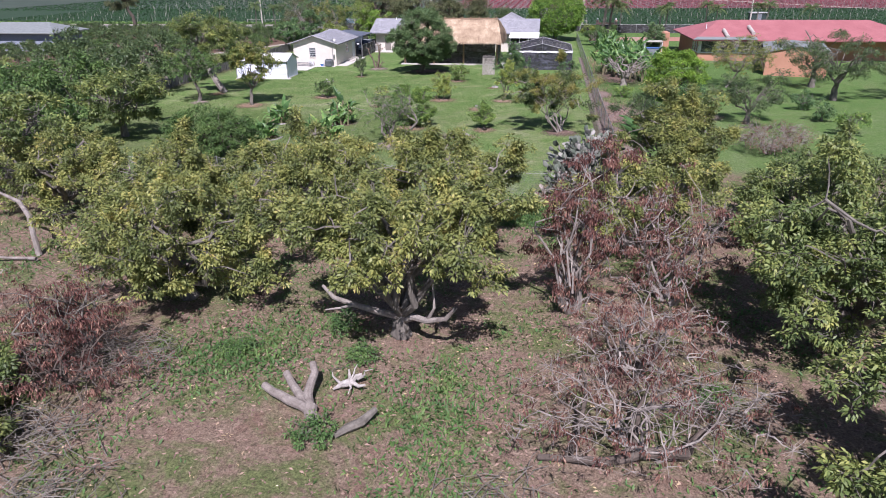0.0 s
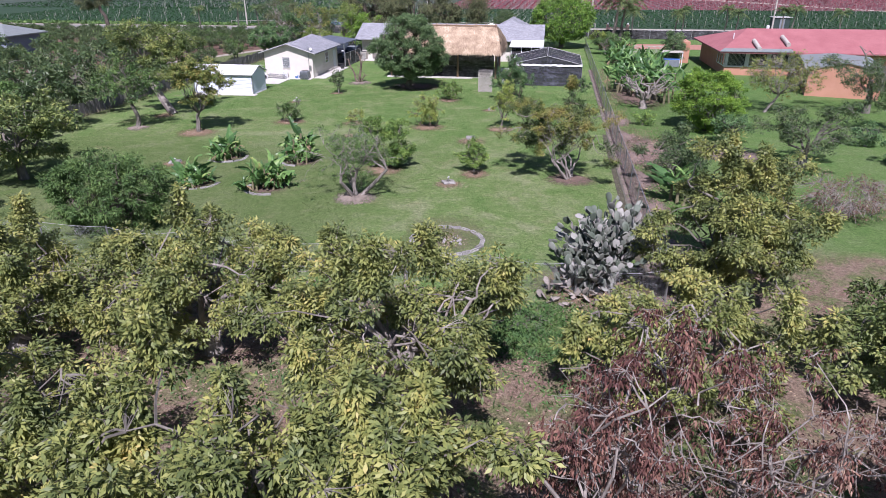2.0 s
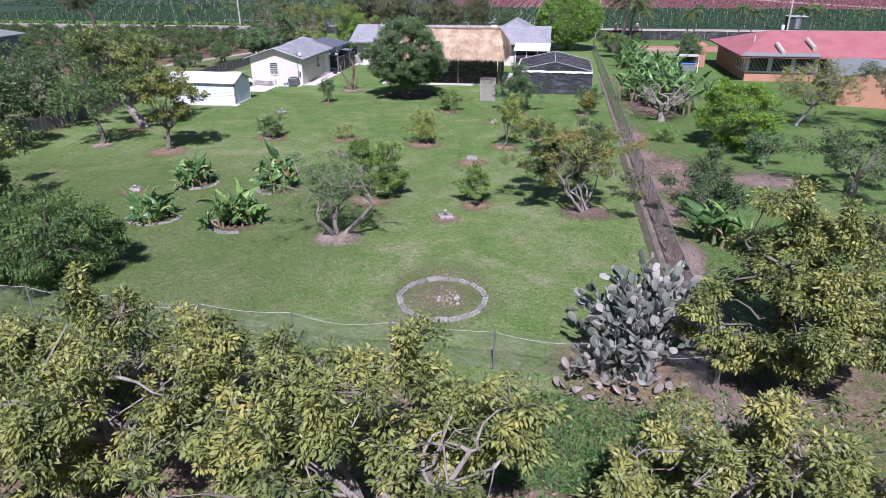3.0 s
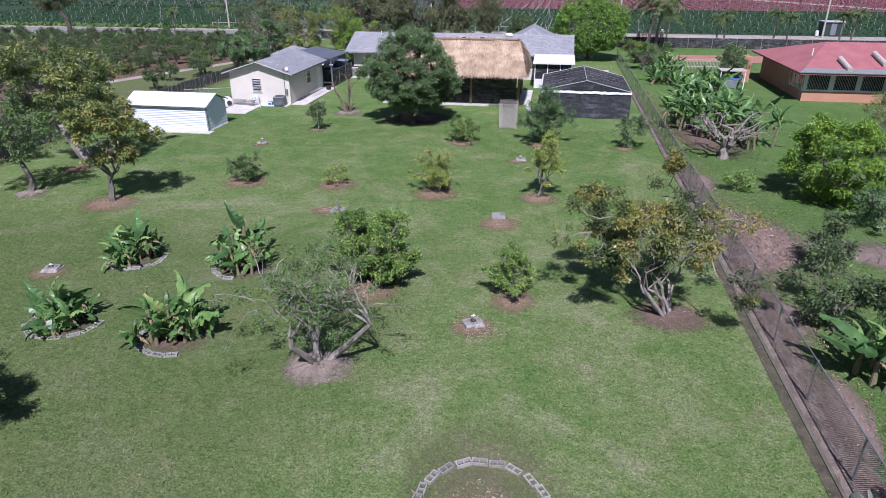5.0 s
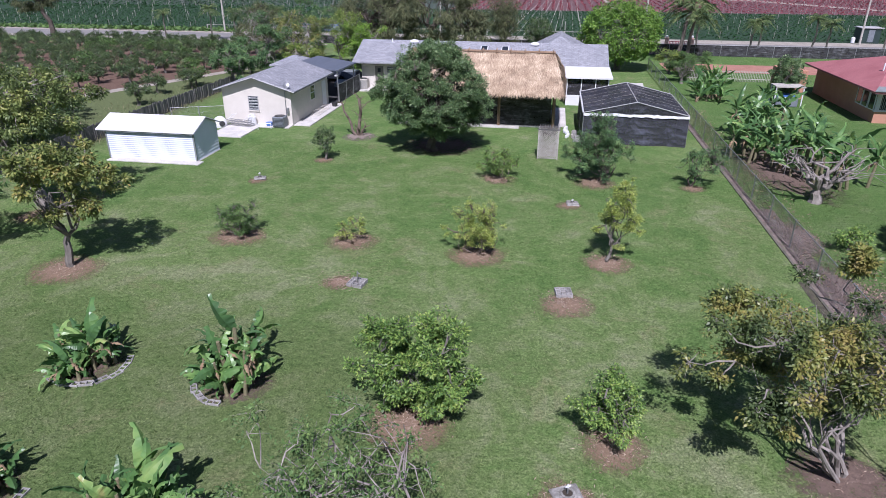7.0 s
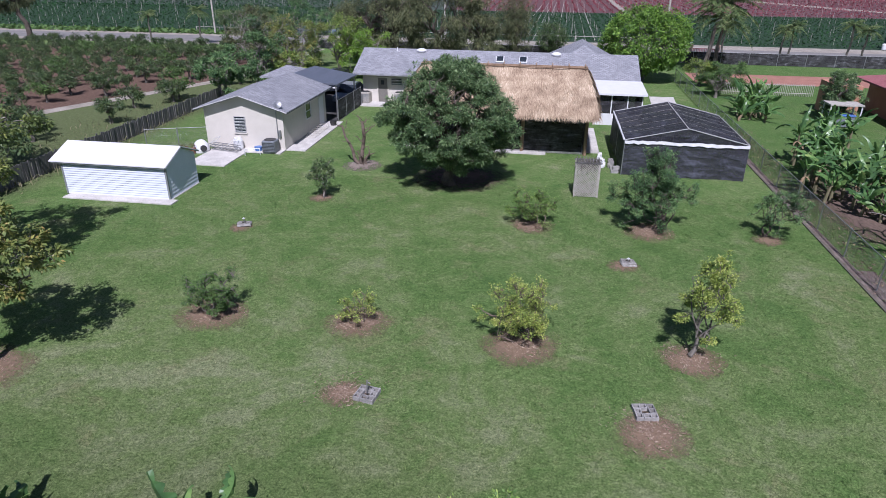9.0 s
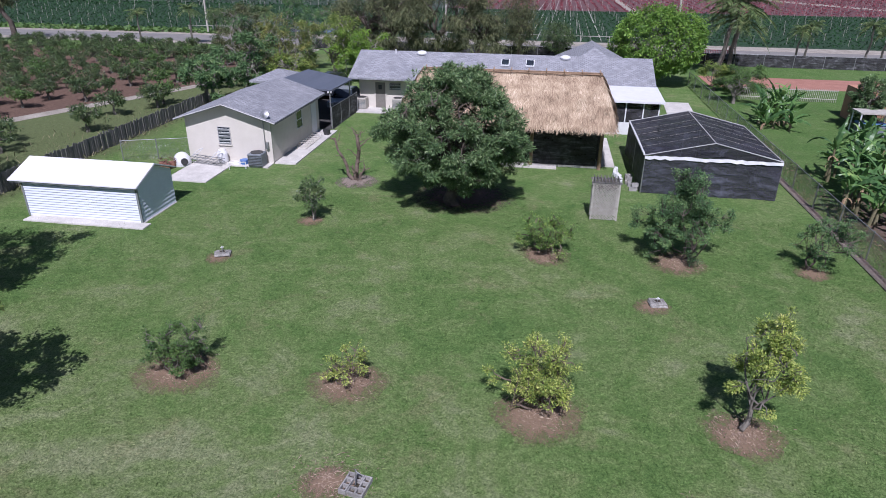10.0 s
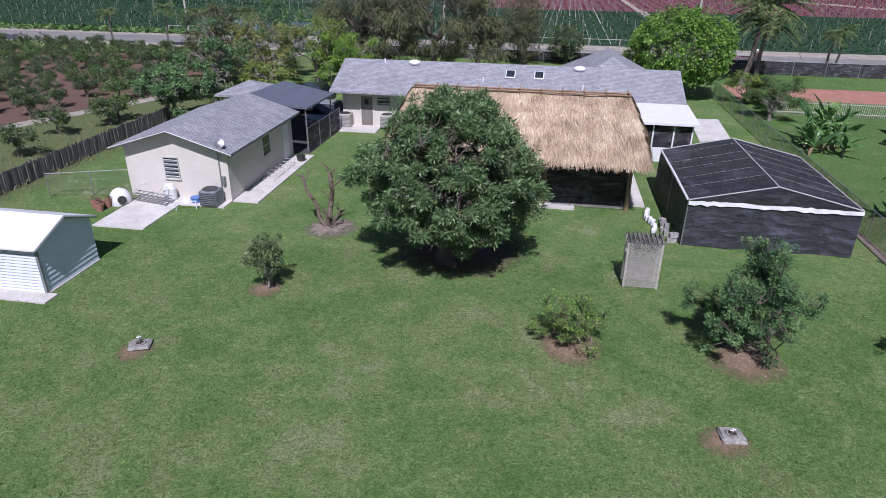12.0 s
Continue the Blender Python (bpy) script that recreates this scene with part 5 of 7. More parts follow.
def valve(x, y, rz, r=0.4, pipe=True):
    v = thing("sprinkler_pad", x, y, 0, rz, "weathered concrete pad with a sprinkler riser", "sprinkler", "sprinkler pads")
    bm = boxes((-r, r, -r * 0.85, r * 0.85, -0.02, 0.13), bevel=0.05)
    rg = random.Random(int(x * 31 + y))
    for q in bm.verts:
        q.co += Vector((rg.uniform(-0.045, 0.045), rg.uniform(-0.045, 0.045), rg.uniform(-0.025, 0.02)))
    part("pad", bm, M_pad, v)
    part("collar", ring_mesh(r * 0.36, r * 0.52, 0.1, 0.17), M_pad, v, "round concrete collar")
    part("well", rods(((0, 0, 0.12), (0, 0, 0.15), r * 0.38), sides=16), M_litter_dark, v, "dark soil in the collar")
    h = 0.34 if pipe else 0.24
    part("riser", rods(((0, 0, 0.12), (0, 0, h), 0.022)), M_galv, v, "metal sprinkler riser")
    part("sprinkler_head", rods(((-0.07, 0, h), (0.07, 0.01, h + 0.01), 0.018), ((0, 0, h - 0.02), (0, 0, h + 0.05), 0.025)), M_white, v, "white plastic sprinkler head")


valve(0.0, 0.0, 10, 0.3, False)
valve(-16.86, 1.1, 20, 0.32)
valve(-0.48, -19.15, 25, 0.33)
valve(-17.05, -17.8, 15, 0.33, False)


# ---- banana plants ----
def banana_leaf(seed, L, W, arch, tear):
    """A long arching leaf with a raised midrib, hanging sides and torn edges."""
    rg = random.Random(seed)
    bm = bmesh.new()
    k = 15
    mid, le, ri = [], [], []
    twist = rg.uniform(-0.35, 0.35)
    for i in range(k + 1):
        f = i / k
        w = W * (math.sin(min(1, f * 1.12 + 0.05) * math.pi * 0.95) ** 0.6) * 0.5
        a = 1.15 - arch * f ** 1.3
        if i == 0:
            p = Vector((0, 0, 0))
        else:
            p = p + Vector((math.cos(a), 0.12 * math.sin(f * 3 + seed), math.sin(a))) * (L / k)
        mid.append(bm.verts.new(p))
        for side, row in ((1, le), (-1, ri)):
            cut = rg.uniform(0.3, 1.0) * tear if i % 3 == 1 and rg.random() < 0.8 else rg.uniform(0, 0.12)
            fall = -0.42 + side * twist * f - rg.uniform(0, 0.25)
            row.append(bm.verts.new(p + Vector((rg.uniform(-0.03, 0.03), side * w * (1 - cut), fall * w * (1 - cut)))))
    for i in range(k):
        bm.faces.new((mid[i], mid[i + 1], le[i + 1], le[i]))
        bm.faces.new((mid[i], ri[i], ri[i + 1], mid[i + 1]))
    me = bpy.data.meshes.new("leaf")
    bm.to_mesh(me)
    bm.free()
    me.materials.append(M_banana)
    return me


LEAVES = [banana_leaf(40 + i, L, W, a, 0.75) for i, (L, W, a) in enumerate(((1.4, 0.46, 1.3), (1.2, 0.46, 0.9), (1.5, 0.42, 1.7), (1.0, 0.40, 0.5), (1.2, 0.40, 2.1), (2.0, 0.38, 1.5), (1.8, 0.36, 2.1), (1.9, 0.38, 1.1)))]
DRY = []
for me in LEAVES[2:5:2]:
    d = me.copy()
    d.materials.clear()
    d.materials.append(M_banana_dry)
    DRY.append(d)


def banana(x, y, seed, stems, h, spread, n, label, scale=1.0, dry=2):
    rg = random.Random(seed)
    b = thing("banana_clump", x, y, 0, rg.uniform(0, 360), label, "banana plant", "banana plants")
    for s in range(stems):
        a = s / stems * math.tau + rg.uniform(-0.4, 0.4)
        r = spread * rg.uniform(0.15, 1.15) if stems > 1 else 0
        px, py, hh = r * math.cos(a), r * math.sin(a), h * rg.uniform(0.3, 1.3)
        lx, ly = px + rg.uniform(-0.15, 0.15), py + rg.uniform(-0.15, 0.15)
        part("stem", rods(((px, py, 0), (lx, ly, hh), 0.10 * scale, 0.06 * scale), sides=9), surf_banana, b)
        for i in range(n):
            o = new("leaf", rg.choice(LEAVES[5:] if scale > 0.92 else LEAVES[:5]))
            o.parent = b
            sc = scale * (rg.uniform(0.35, 1.4) if scale < 0.92 else rg.uniform(0.45, 1.15))
            o.matrix_local = Matrix.Translation((lx, ly, hh * (rg.uniform(0.2, 1.0) if scale < 0.92 else rg.uniform(0.8, 1.0)) - 0.06)) @ Matrix.Rotation(i / n * math.tau + rg.uniform(-0.6, 0.6), 4, "Z") @ Matrix.Rotation(rg.uniform(-0.7, 0.3), 4, "Y") @ Matrix.Rotation(rg.uniform(-1.0, 1.0), 4, "X") @ Matrix.Scale(sc, 4)
        for i in range(dry):
            o = new("dry_leaf", rg.choice(DRY))
            o.parent = b
            o.matrix_local = Matrix.Translation((lx, ly, hh * 0.75)) @ Matrix.Rotation(rg.uniform(0, 6.28), 4, "Z") @ Matrix.Rotation(rg.uniform(0.5, 1.3), 4, "Y") @ Matrix.Scale(scale * rg.uniform(0.35, 0.6), 4)
    return b


surf_banana = surf("banana_stem", (0.12, 0.12, 0.06), (0.25, 0.22, 0.13), 4, 0.7, 20, 0.3)
GB = "low banana clump with broad green leaves in a ring of blocks"
for x, y, s, st, h, a0, a1, nb in ((-14.5, -16.3, 1, 6, 0.75, 235, 385, 8), (-9.75, -16.4, 2, 6, 1.15, 205, 262, 4), (-9.65, -21.5, 3, 5, 0.9, 165, 292, 7), (-13.85, -21.2, 4, 1, 0.5, 165, 362, 9)):
    banana(x, y, s, st + 10, h * 1.05, 1.0, 9, GB, 0.60 if s != 3 else 0.68, 3)
    banana(x + (0.25 if s % 2 else -0.2), y + 0.35, s + 30, 2, h * 1.15, 0.35, 6, "taller banana plant rising from a low clump", 0.9, 2)
    bed = thing("block_border", x, y, 0, 0, "curved border of weathered concrete blocks round banana plants", "border", "block borders")
    rg = random.Random(s)
    blocks(bed, [((1.16 + rg.uniform(-0.05, 0.06)) * math.cos(a), 0.98 * math.sin(a), -0.14 + rg.uniform(-0.025, 0.02), math.degrees(a) + 90 + rg.uniform(-10, 10)) for a in [math.radians(a0 + (a1 - a0) * (i + rg.uniform(-0.15, 0.15)) / (nb - 1)) for i in range(nb)]])
    patch("dirt_patch", x, y, 1.2, M_litter, "dark soil and dry leaves inside a block border", 0.05, 0.1)
GN = "tall banana plant with long arching torn leaves"
for x, y, s, st, h in ((11.0, 9.4, 11, 4, 2.0), (12.6, 7.2, 12, 4, 1.9), (11.6, 12.6, 13, 4, 2.0), (14.2, 5.6, 14, 4, 1.8), (13.6, 10.2, 15, 4, 1.9), (11.2, -20.6, 16, 2, 1.1), (12.2, 15.6, 19, 4, 1.9), (13.8, 18.2, 20, 4, 1.8), (12.6, 29.6, 17, 6, 1.7), (12.0, 28.4, 18, 4, 1.2)):
    banana(x, y, s, st + 3, h, 1.3, 8, GN, 0.93, 2)


# ---- prickly pear ----
def pad_mesh(seed):
    bm = bmesh.new()
    bmesh.ops.create_uvsphere(bm, u_segments=10, v_segments=7, radius=1.0)
    for v in bm.verts:
        z = v.co.z
        w = 0.62 + 0.28 * (z + 1) / 2
        v.co = Vector((v.co.x * 0.175 * w / 0.8, v.co.y * 0.026, (z + 1) * 0.22))
    me = bpy.data.meshes.new("pad")
    bm.to_mesh(me)
    bm.free()
    me.materials.append(M_cactus)
    for p in me.polygons:
        p.use_smooth = True
    return me


PAD = pad_mesh(0)
cactus = thing("prickly_pear", 6.2, -30.1, label="large sprawling prickly pear cactus with grey-green pads", category="cactus")
rg = random.Random(21)
made = []


def pads_from(m, level, top):
    s = rg.uniform(0.48, 0.88) * (1.15 if level < 2 else 1.0)
    made.append(m @ Matrix.Scale(s, 4))
    if level + 1 < top:
        for j in range(rg.choice((1, 2, 2)) if level < 3 else rg.choice((1, 1, 1, 1, 2))):
            turn = Matrix.Rotation(rg.uniform(0, 6.28), 4, "Z") @ Matrix.Rotation(rg.gauss(0, 0.26), 4, "Y") @ Matrix.Rotation(rg.gauss(0, 0.2), 4, "X")
            pads_from(m @ Matrix.Translation((rg.uniform(-0.09, 0.09) * s, 0, 0.41 * s)) @ turn, level + 1, top)


for i in range(42):
    a, r = rg.uniform(0, math.tau), math.sqrt(rg.random())
    x, y = 1.2 * r * math.cos(a), 1.0 * r * math.sin(a)
    hgt = 0.7 + 0.95 * (x + 1.2) + 0.35 * y
    base = Matrix.Translation((x, y, 0)) @ Matrix.Rotation(rg.uniform(0, 6.28), 4, "Z") @ Matrix.Rotation(rg.gauss(0, 0.2), 4, "Y")
    pads_from(base, 0, max(2, min(11, int(hgt / 0.265 + rg.uniform(-1.2, 1.0)))))
for x, y, top in ((1.35, 1.3, 10), (1.5, 1.7, 9), (1.2, 0.9, 9), (1.65, 2.2, 6)):
    pads_from(Matrix.Translation((x, y, 0)) @ Matrix.Rotation(rg.uniform(0, 6.28), 4, "Z"), 0, top)
rg.shuffle(made)
for m in made[:300]:
    o = new("pad", PAD)
    o.parent = cactus
    o.matrix_local = m
if made[300:]:
    vs, fs = [], []
    pv = [v.co.copy() for v in PAD.vertices]
    pf = [tuple(p.vertices) for p in PAD.polygons]
    for m in made[300:1300]:
        k = len(vs)
        vs += [m @ v for v in pv]
        fs += [tuple(q + k for q in f) for f in pf]
    me = bpy.data.meshes.new("pad_mass")
    me.from_pydata(vs, [], fs)
    me.materials.append(M_cactus)
    tagged(put(new("pad_mass", me), cactus), kind="stuff")
DRYPAD = PAD.copy()
DRYPAD.materials.clear()
DRYPAD.materials.append(M_drypad)
heap = thing("fallen_cactus_pads", 6.2, -31.0, label="heap of fallen bleached cactus pads at the foot of the cactus", category="cactus")
for i in range(80):
    a, r = rg.uniform(0, math.tau), math.sqrt(rg.random())
    o = new("dry_pad", DRYPAD)
    o.parent = heap
    o.matrix_local = Matrix.Translation((1.75 * r * math.cos(a), 1.0 * r * math.sin(a), rg.uniform(0.03, 0.30))) @ Matrix.Rotation(rg.uniform(0, 6.28), 4, "Z") @ Matrix.Rotation(rg.gauss(1.1, 0.6), 4, "X") @ Matrix.Scale(rg.uniform(0.45, 0.85), 4)
patch("dirt_patch", 6.7, -30.3, 2.7, M_fade, "pale dry litter under the cactus", 0.05, 0.15)

# ---- trees on the lawn ----
tree("mango_tree", -8.5, 8.5, "large round mango tree with dense dark leaves", "tree", M_mango, M_bark_dark, seed=1, height=6.6, crown=(3.25, 3.15), low=0.15, taper=0.3, trunk=0.3, fork=0.25, limbs=8, clusters=2700, per=36, leaf=(0.18, 0.043), spread=0.25, hollow=0.60, gaps=0.06, lumps=0.08, droop=-0.05, boughs=380, bough=0.13)
CB = "citrus trees on the lawn"
tree("citrus_tree", 1.23, -6.35, "slender young citrus tree with yellow-green leaves", "tree", M_lime, seed=2, group=CB, height=3.3, crown=(0.92, 0.86), low=0.20, trunk=0.07, fork=0.2, limbs=8, clusters=330, per=26, leaf=(0.08, 0.034), spread=0.18, hollow=0.2, lean=(0.38, 0.1), gaps=0.45, lumps=0.6, droop=-0.15, boughs=40, bough=0.2, shoots=8, shoot=0.10, taper=0.45)
tree("citrus_bush", -3.95, -6.35, "thin yellowing citrus bush on bare soil", "bush", M_lime, M_bark_brown, seed=3, group=CB, height=2.15, crown=(1.05, 0.95), low=0.05, trunk=0.06, fork=0.14, limbs=12, stems=4, rise=(0.1, 0.95), clusters=420, per=18, leaf=(0.066, 0.030), spread=0.15, hollow=0.15, gaps=0.35, lumps=0.6, droop=-0.2, boughs=64, bough=0.17, shoots=16, shoot=0.16, taper=0.40)
tree("citrus_bush", -14.5, -6.45, "small green citrus bush on bare soil", "bush", M_weep, seed=4, group=CB, height=1.45, crown=(0.85, 0.8), low=0.04, trunk=0.04, fork=0.15, limbs=8, stems=3, clusters=290, per=25, leaf=(0.062, 0.03), spread=0.14, gaps=0.3, lumps=0.35, droop=-0.2, boughs=60, bough=0.18, shoots=8, shoot=0.2)
tree("citrus_bush", -9.35, -6.1, "small sparse citrus bush on bare soil", "bush", M_lime, M_bark_brown, seed=5, group=CB, height=1.05, crown=(0.72, 0.68), low=0.08, trunk=0.04, fork=0.15, limbs=8, stems=4, clusters=130, per=14, leaf=(0.062, 0.03), spread=0.13, gaps=0.4, lumps=0.4, droop=-0.3, boughs=18, bough=0.26, shoots=8, shoot=0.22)
tree("lawn_bush", -3.9, 3.7, "low sparse green bush", "bush", M_citrus, M_bark_brown, seed=6, group=CB, height=1.5, crown=(1.05, 1.0), low=0.04, trunk=0.05, fork=0.12, limbs=8, stems=4, clusters=330, per=20, leaf=(0.066, 0.03), spread=0.15, gaps=0.3, lumps=0.35, droop=-0.3, boughs=60, bough=0.18, shoots=12, shoot=0.2)
tree("lawn_bush", 1.45, 3.9, "large blue-green bush with fine leaves", "bush", M_fine, M_bark_dark, seed=7, group=CB, height=3.05, crown=(1.65, 1.55), low=0.03, trunk=0.08, fork=0.1, limbs=10, stems=3, taper=0.5, hollow=0.25, lean=(-0.05, 0.1), clusters=560, per=28, leaf=(0.082, 0.034), spread=0.18, gaps=0.32, lumps=0.45, droop=-0.2, boughs=80, bough=0.16, shoots=40, shoot=0.24)
tree("lawn_bush", 6.4, 3.8, "leggy small tree with sparse leaves", "bush", M_fine, M_bark_dark, seed=8, group=CB, height=2.2, crown=(1.05, 0.9), low=0.15, trunk=0.07, fork=0.2, limbs=6, stems=2, clusters=220, per=17, leaf=(0.085, 0.036), spread=0.16, gaps=0.35, lumps=0.4, droop=-0.1, boughs=40, bough=0.2, shoots=7, shoot=0.16, lean=(0.25, 0))
tree("lawn_bush", -14.5, 5.3, "small upright shrub with dark leaves", "bush", M_bush, M_bark_pale, seed=9, group=CB, height=2.0, crown=(0.65, 0.6), low=0.35, trunk=0.06, fork=0.35, limbs=4, stems=3, clusters=75, per=27, leaf=(0.12, 0.05), spread=0.2, gaps=0.3, lumps=0.4)
tree("lime_tree", -4.5, -16.6, "bushy lime tree with bright green leaves", "tree", M_citrus, seed=10, height=2.75, crown=(1.45, 1.35), low=0.0, trunk=0.08, fork=0.08, limbs=8, stems=2, clusters=820, per=30, leaf=(0.095, 0.044), spread=0.2, hollow=0.4, gaps=0.25, lumps=0.4, droop=0.1, boughs=90, bough=0.18, shoots=12, shoot=0.14, taper=-0.1)
tree("citrus_bush", 0.6, -16.9, "round citrus bush with bright green leaves", "bush", M_citrus, seed=12, height=1.85, crown=(0.85, 0.85), low=0.06, trunk=0.06, fork=0.15, limbs=8, clusters=330, per=26, leaf=(0.08, 0.036), spread=0.17, hollow=0.3, gaps=0.25, lumps=0.4, boughs=50, bough=0.2, shoots=10, shoot=0.1, taper=0.2)
tree("bare_tree", -4.75, -22.0, "grey half-bare tree with few leaves", "tree", M_weep, M_bark_pale, seed=13, height=3.7, crown=(2.3, 1.9), low=0.22, trunk=0.20, fork=0.36, fan=7.0, limbs=15, stems=5, rise=(-0.2, 0.98), clusters=640, per=14, leaf=(0.09, 0.038), spread=0.24, hollow=0.2, gaps=0.45, lumps=0.6, bare=0.14, twig=0.005, boughs=80, bough=0.16, tilt=(-0.2, 0.1))
tree("star_apple_tree", 5.9, -17.4, "spreading multi-stemmed tree with yellowing leaves", "tree", M_olive, M_bark_pale, seed=114, height=4.5, crown=(2.9, 2.5), low=0.22, trunk=0.15, fork=0.26, limbs=18, stems=9, fan=6.0, clusters=850, per=32, leaf=(0.10, 0.05), spread=0.27, hollow=0.25, gaps=0.35, lumps=0.45, lean=(-0.7, 0.5), boughs=74, bough=0.16, shoots=10, shoot=0.1)
tree("almond_tree", -19.6, -10.4, "small tree with rusty orange leaves", "tree", M_autumn, M_bark, seed=15, lean=(0.4, 0.2), height=5.0, crown=(2.05, 2.0), low=0.3, trunk=0.14, fork=0.3, limbs=7, clusters=430, per=26, leaf=(0.16, 0.075), spread=0.28, gaps=0.3, lumps=0.4, boughs=36, bough=0.25)
tree("tall_tree", -24.7, -5.0, "tall leaning tree with a light green crown", "tree", M_avo_dark, M_bark_pale, seed=16, height=7.0, crown=(3.3, 2.9), low=0.42, trunk=0.25, fork=0.50, limbs=9, clusters=700, per=28, leaf=(0.17, 0.075), spread=0.36, gaps=0.4, lumps=0.35, lean=(-0.6, 0.0), tilt=(-1.6, 0.0), boughs=44, bough=0.22)
tree("tall_tree", -24.6, -10.0, "tall slender tree with green leaves", "tree", M_weep, M_bark, seed=17, height=4.6, crown=(1.9, 1.9), low=0.4, trunk=0.15, fork=0.4, limbs=5, clusters=200, per=22, leaf=(0.17, 0.07), spread=0.32, gaps=0.35, lumps=0.4, lean=(-0.4, 0.2))
tree("weeping_shrub", -14.1, -27.4, "broad dark weeping shrub with fine foliage", "bush", M_weep, M_bark_dark, seed=18, height=3.2, crown=(2.6, 2.3), low=0.0, trunk=0.1, fork=0.15, limbs=8, stems=4, clusters=1100, per=42, leaf=(0.15, 0.036), spread=0.3, hollow=0.72, gaps=0.06, lumps=0.14, droop=0.8, boughs=160, bough=0.17)

# dead trunk in its mound
dead = thing("dead_trunk", -14.05, 10.9, label="dead cut-back tree with bare grey stubs", category="tree")
rs = np.random.RandomState(31)
lines = [(bent(rs, p0, p1, 4, 0.08), np.linspace(r0, r0 * 0.35, 4)) for p0, p1, r0 in (((0.05, 0.1, 2.5), (-0.25, 0.2, 2.95), 0.05), ((0.05, 0.1, 2.4), (0.35, 0, 2.8), 0.045), ((0.02, 0.1, 1.4), (-0.45, -0.1, 1.8), 0.04), ((0.02, 0.05, 1.0), (0.5, -0.2, 1.3), 0.035), ((-1.1, 0.2, 2.1), (-0.8, 0.3, 2.7), 0.035), ((-0.7, 0.1, 1.3), (-1.2, -0.1, 1.5), 0.03), ((0.25, 0, 0), (0.35, 0.1, 1.1), 0.07), ((-0.25, 0.15, 0), (-0.3, 0.2, 0.9), 0.06))]
lines += [(bent(rs, (0, 0, 0), (0.05, 0.1, 2.6), 7, 0.03), np.linspace(0.14, 0.09, 7)), (bent(rs, (-0.15, 0, 0), (-1.2, 0.2, 2.3), 7, 0.04), np.linspace(0.12, 0.06, 7)),
         (bent(rs, (0.05, 0.1, 1.8), (0.8, 0.3, 2.4), 5, 0.07), np.linspace(0.05, 0.02, 5)), (bent(rs, (0.1, 0, 0.3), (0.75, 0.1, 0.8), 4, 0.08), np.linspace(0.05, 0.02, 4)), (bent(rs, (-1.2, 0.2, 2.2), (-1.45, 0.1, 2.3), 3, 0.05), np.linspace(0.05, 0.04, 3))]
lines = [(p, r * 0.9) for p, r in lines]
for k in range(14):
    a, z = rs.uniform(0, math.tau), rs.uniform(0.05, 0.6)
    lines.append((bent(rs, (0.12 * math.cos(a), 0.12 * math.sin(a), z), (0.55 * math.cos(a), 0.5 * math.sin(a), z + rs.uniform(0.2, 0.7)), 4, 0.1), np.linspace(0.025, 0.006, 4)))
for k in range(10):
    z = rs.uniform(1.6, 2.8)
    lines.append((bent(rs, (0.05, 0.1, z), (rs.normal(0.1, 0.4), rs.normal(0.1, 0.3), z + rs.uniform(0.2, 0.6)), 4, 0.1), np.linspace(0.022, 0.005, 4)))
put(new("trunk", quad_mesh("trunk", tube_quads(lines, 8), M_bark_brown)), dead)

# ---- grove ----
AV = "avocado trees of the grove"
LA = "old avocado tree with grey limbs and yellow-green leaves"
big = dict(trunk=0.27, fork=0.15, limbs=9, per=36, leaf=(0.128, 0.054), spread=0.26, hollow=0.42, gaps=0.36, lumps=0.36, droop=0.6, twig=0.009, boughs=64, bough=0.20, shoots=12, shoot=0.2, sides=7)
old = tree("avocado_tree", 0.9, -44.6, LA, "tree", M_avocado, M_bark, AV, seed=51, height=4.8, crown=(3.1, 2.8), low=0.50, clusters=1150, **big)
rs = np.random.RandomState(510)
for pts, r in (([(0.0, -0.05, 0.55), (0.45, -0.35, 0.85), (0.95, -0.75, 1.0), (1.5, -1.0, 1.25), (1.8, -1.1, 1.7)], 0.13), ([(0.0, 0, 0.6), (-0.6, -0.5, 1.05), (-1.2, -0.8, 1.4), (-1.7, -1.0, 1.7), (-2.0, -1.1, 2.1)], 0.12), ([(0.95, -0.75, 1.0), (1.15, -0.9, 1.5), (1.1, -0.8, 2.2)], 0.06), ([(-1.2, -0.8, 1.4), (-1.5, -1.2, 1.5), (-1.9, -1.4, 1.5)], 0.05)):
    P = np.array(pts) + rs.normal(0, 0.02, (len(pts), 3))
    put(new("limb", quad_mesh("limb", tube_quads([(P, np.linspace(r, r * 0.4, len(pts)))], 8), M_bark_pale)), old)
tree("avocado_tree", 1.3, -37.9, LA, "tree", M_avocado, M_bark_pale, AV, seed=52, height=4.6, crown=(2.9, 2.7), low=0.25, clusters=1100, **big)
tree("avocado_tree", -6.9, -43.2, LA, "tree", M_avocado, M_bark, AV, seed=53, height=3.9, crown=(3.9, 3.2), low=0.2, clusters=1250, **big)
tree("avocado_tree", -4.9, -36.2, LA, "tree", M_avocado, M_bark_pale, AV, seed=54, height=3.9, crown=(3.0, 2.8), low=0.2, clusters=950, **big)
tree("avocado_tree", -10.8, -37.0, LA, "tree", M_avocado, M_bark_pale, AV, seed=55, height=3.9, crown=(3.2, 2.9), low=0.2, clusters=980, **big)
tree("avocado_tree", -17.0, -36.2, LA, "tree", M_avocado, M_bark, AV, seed=56, height=3.7, crown=(3.2, 3.0), low=0.25, clusters=812, **big)
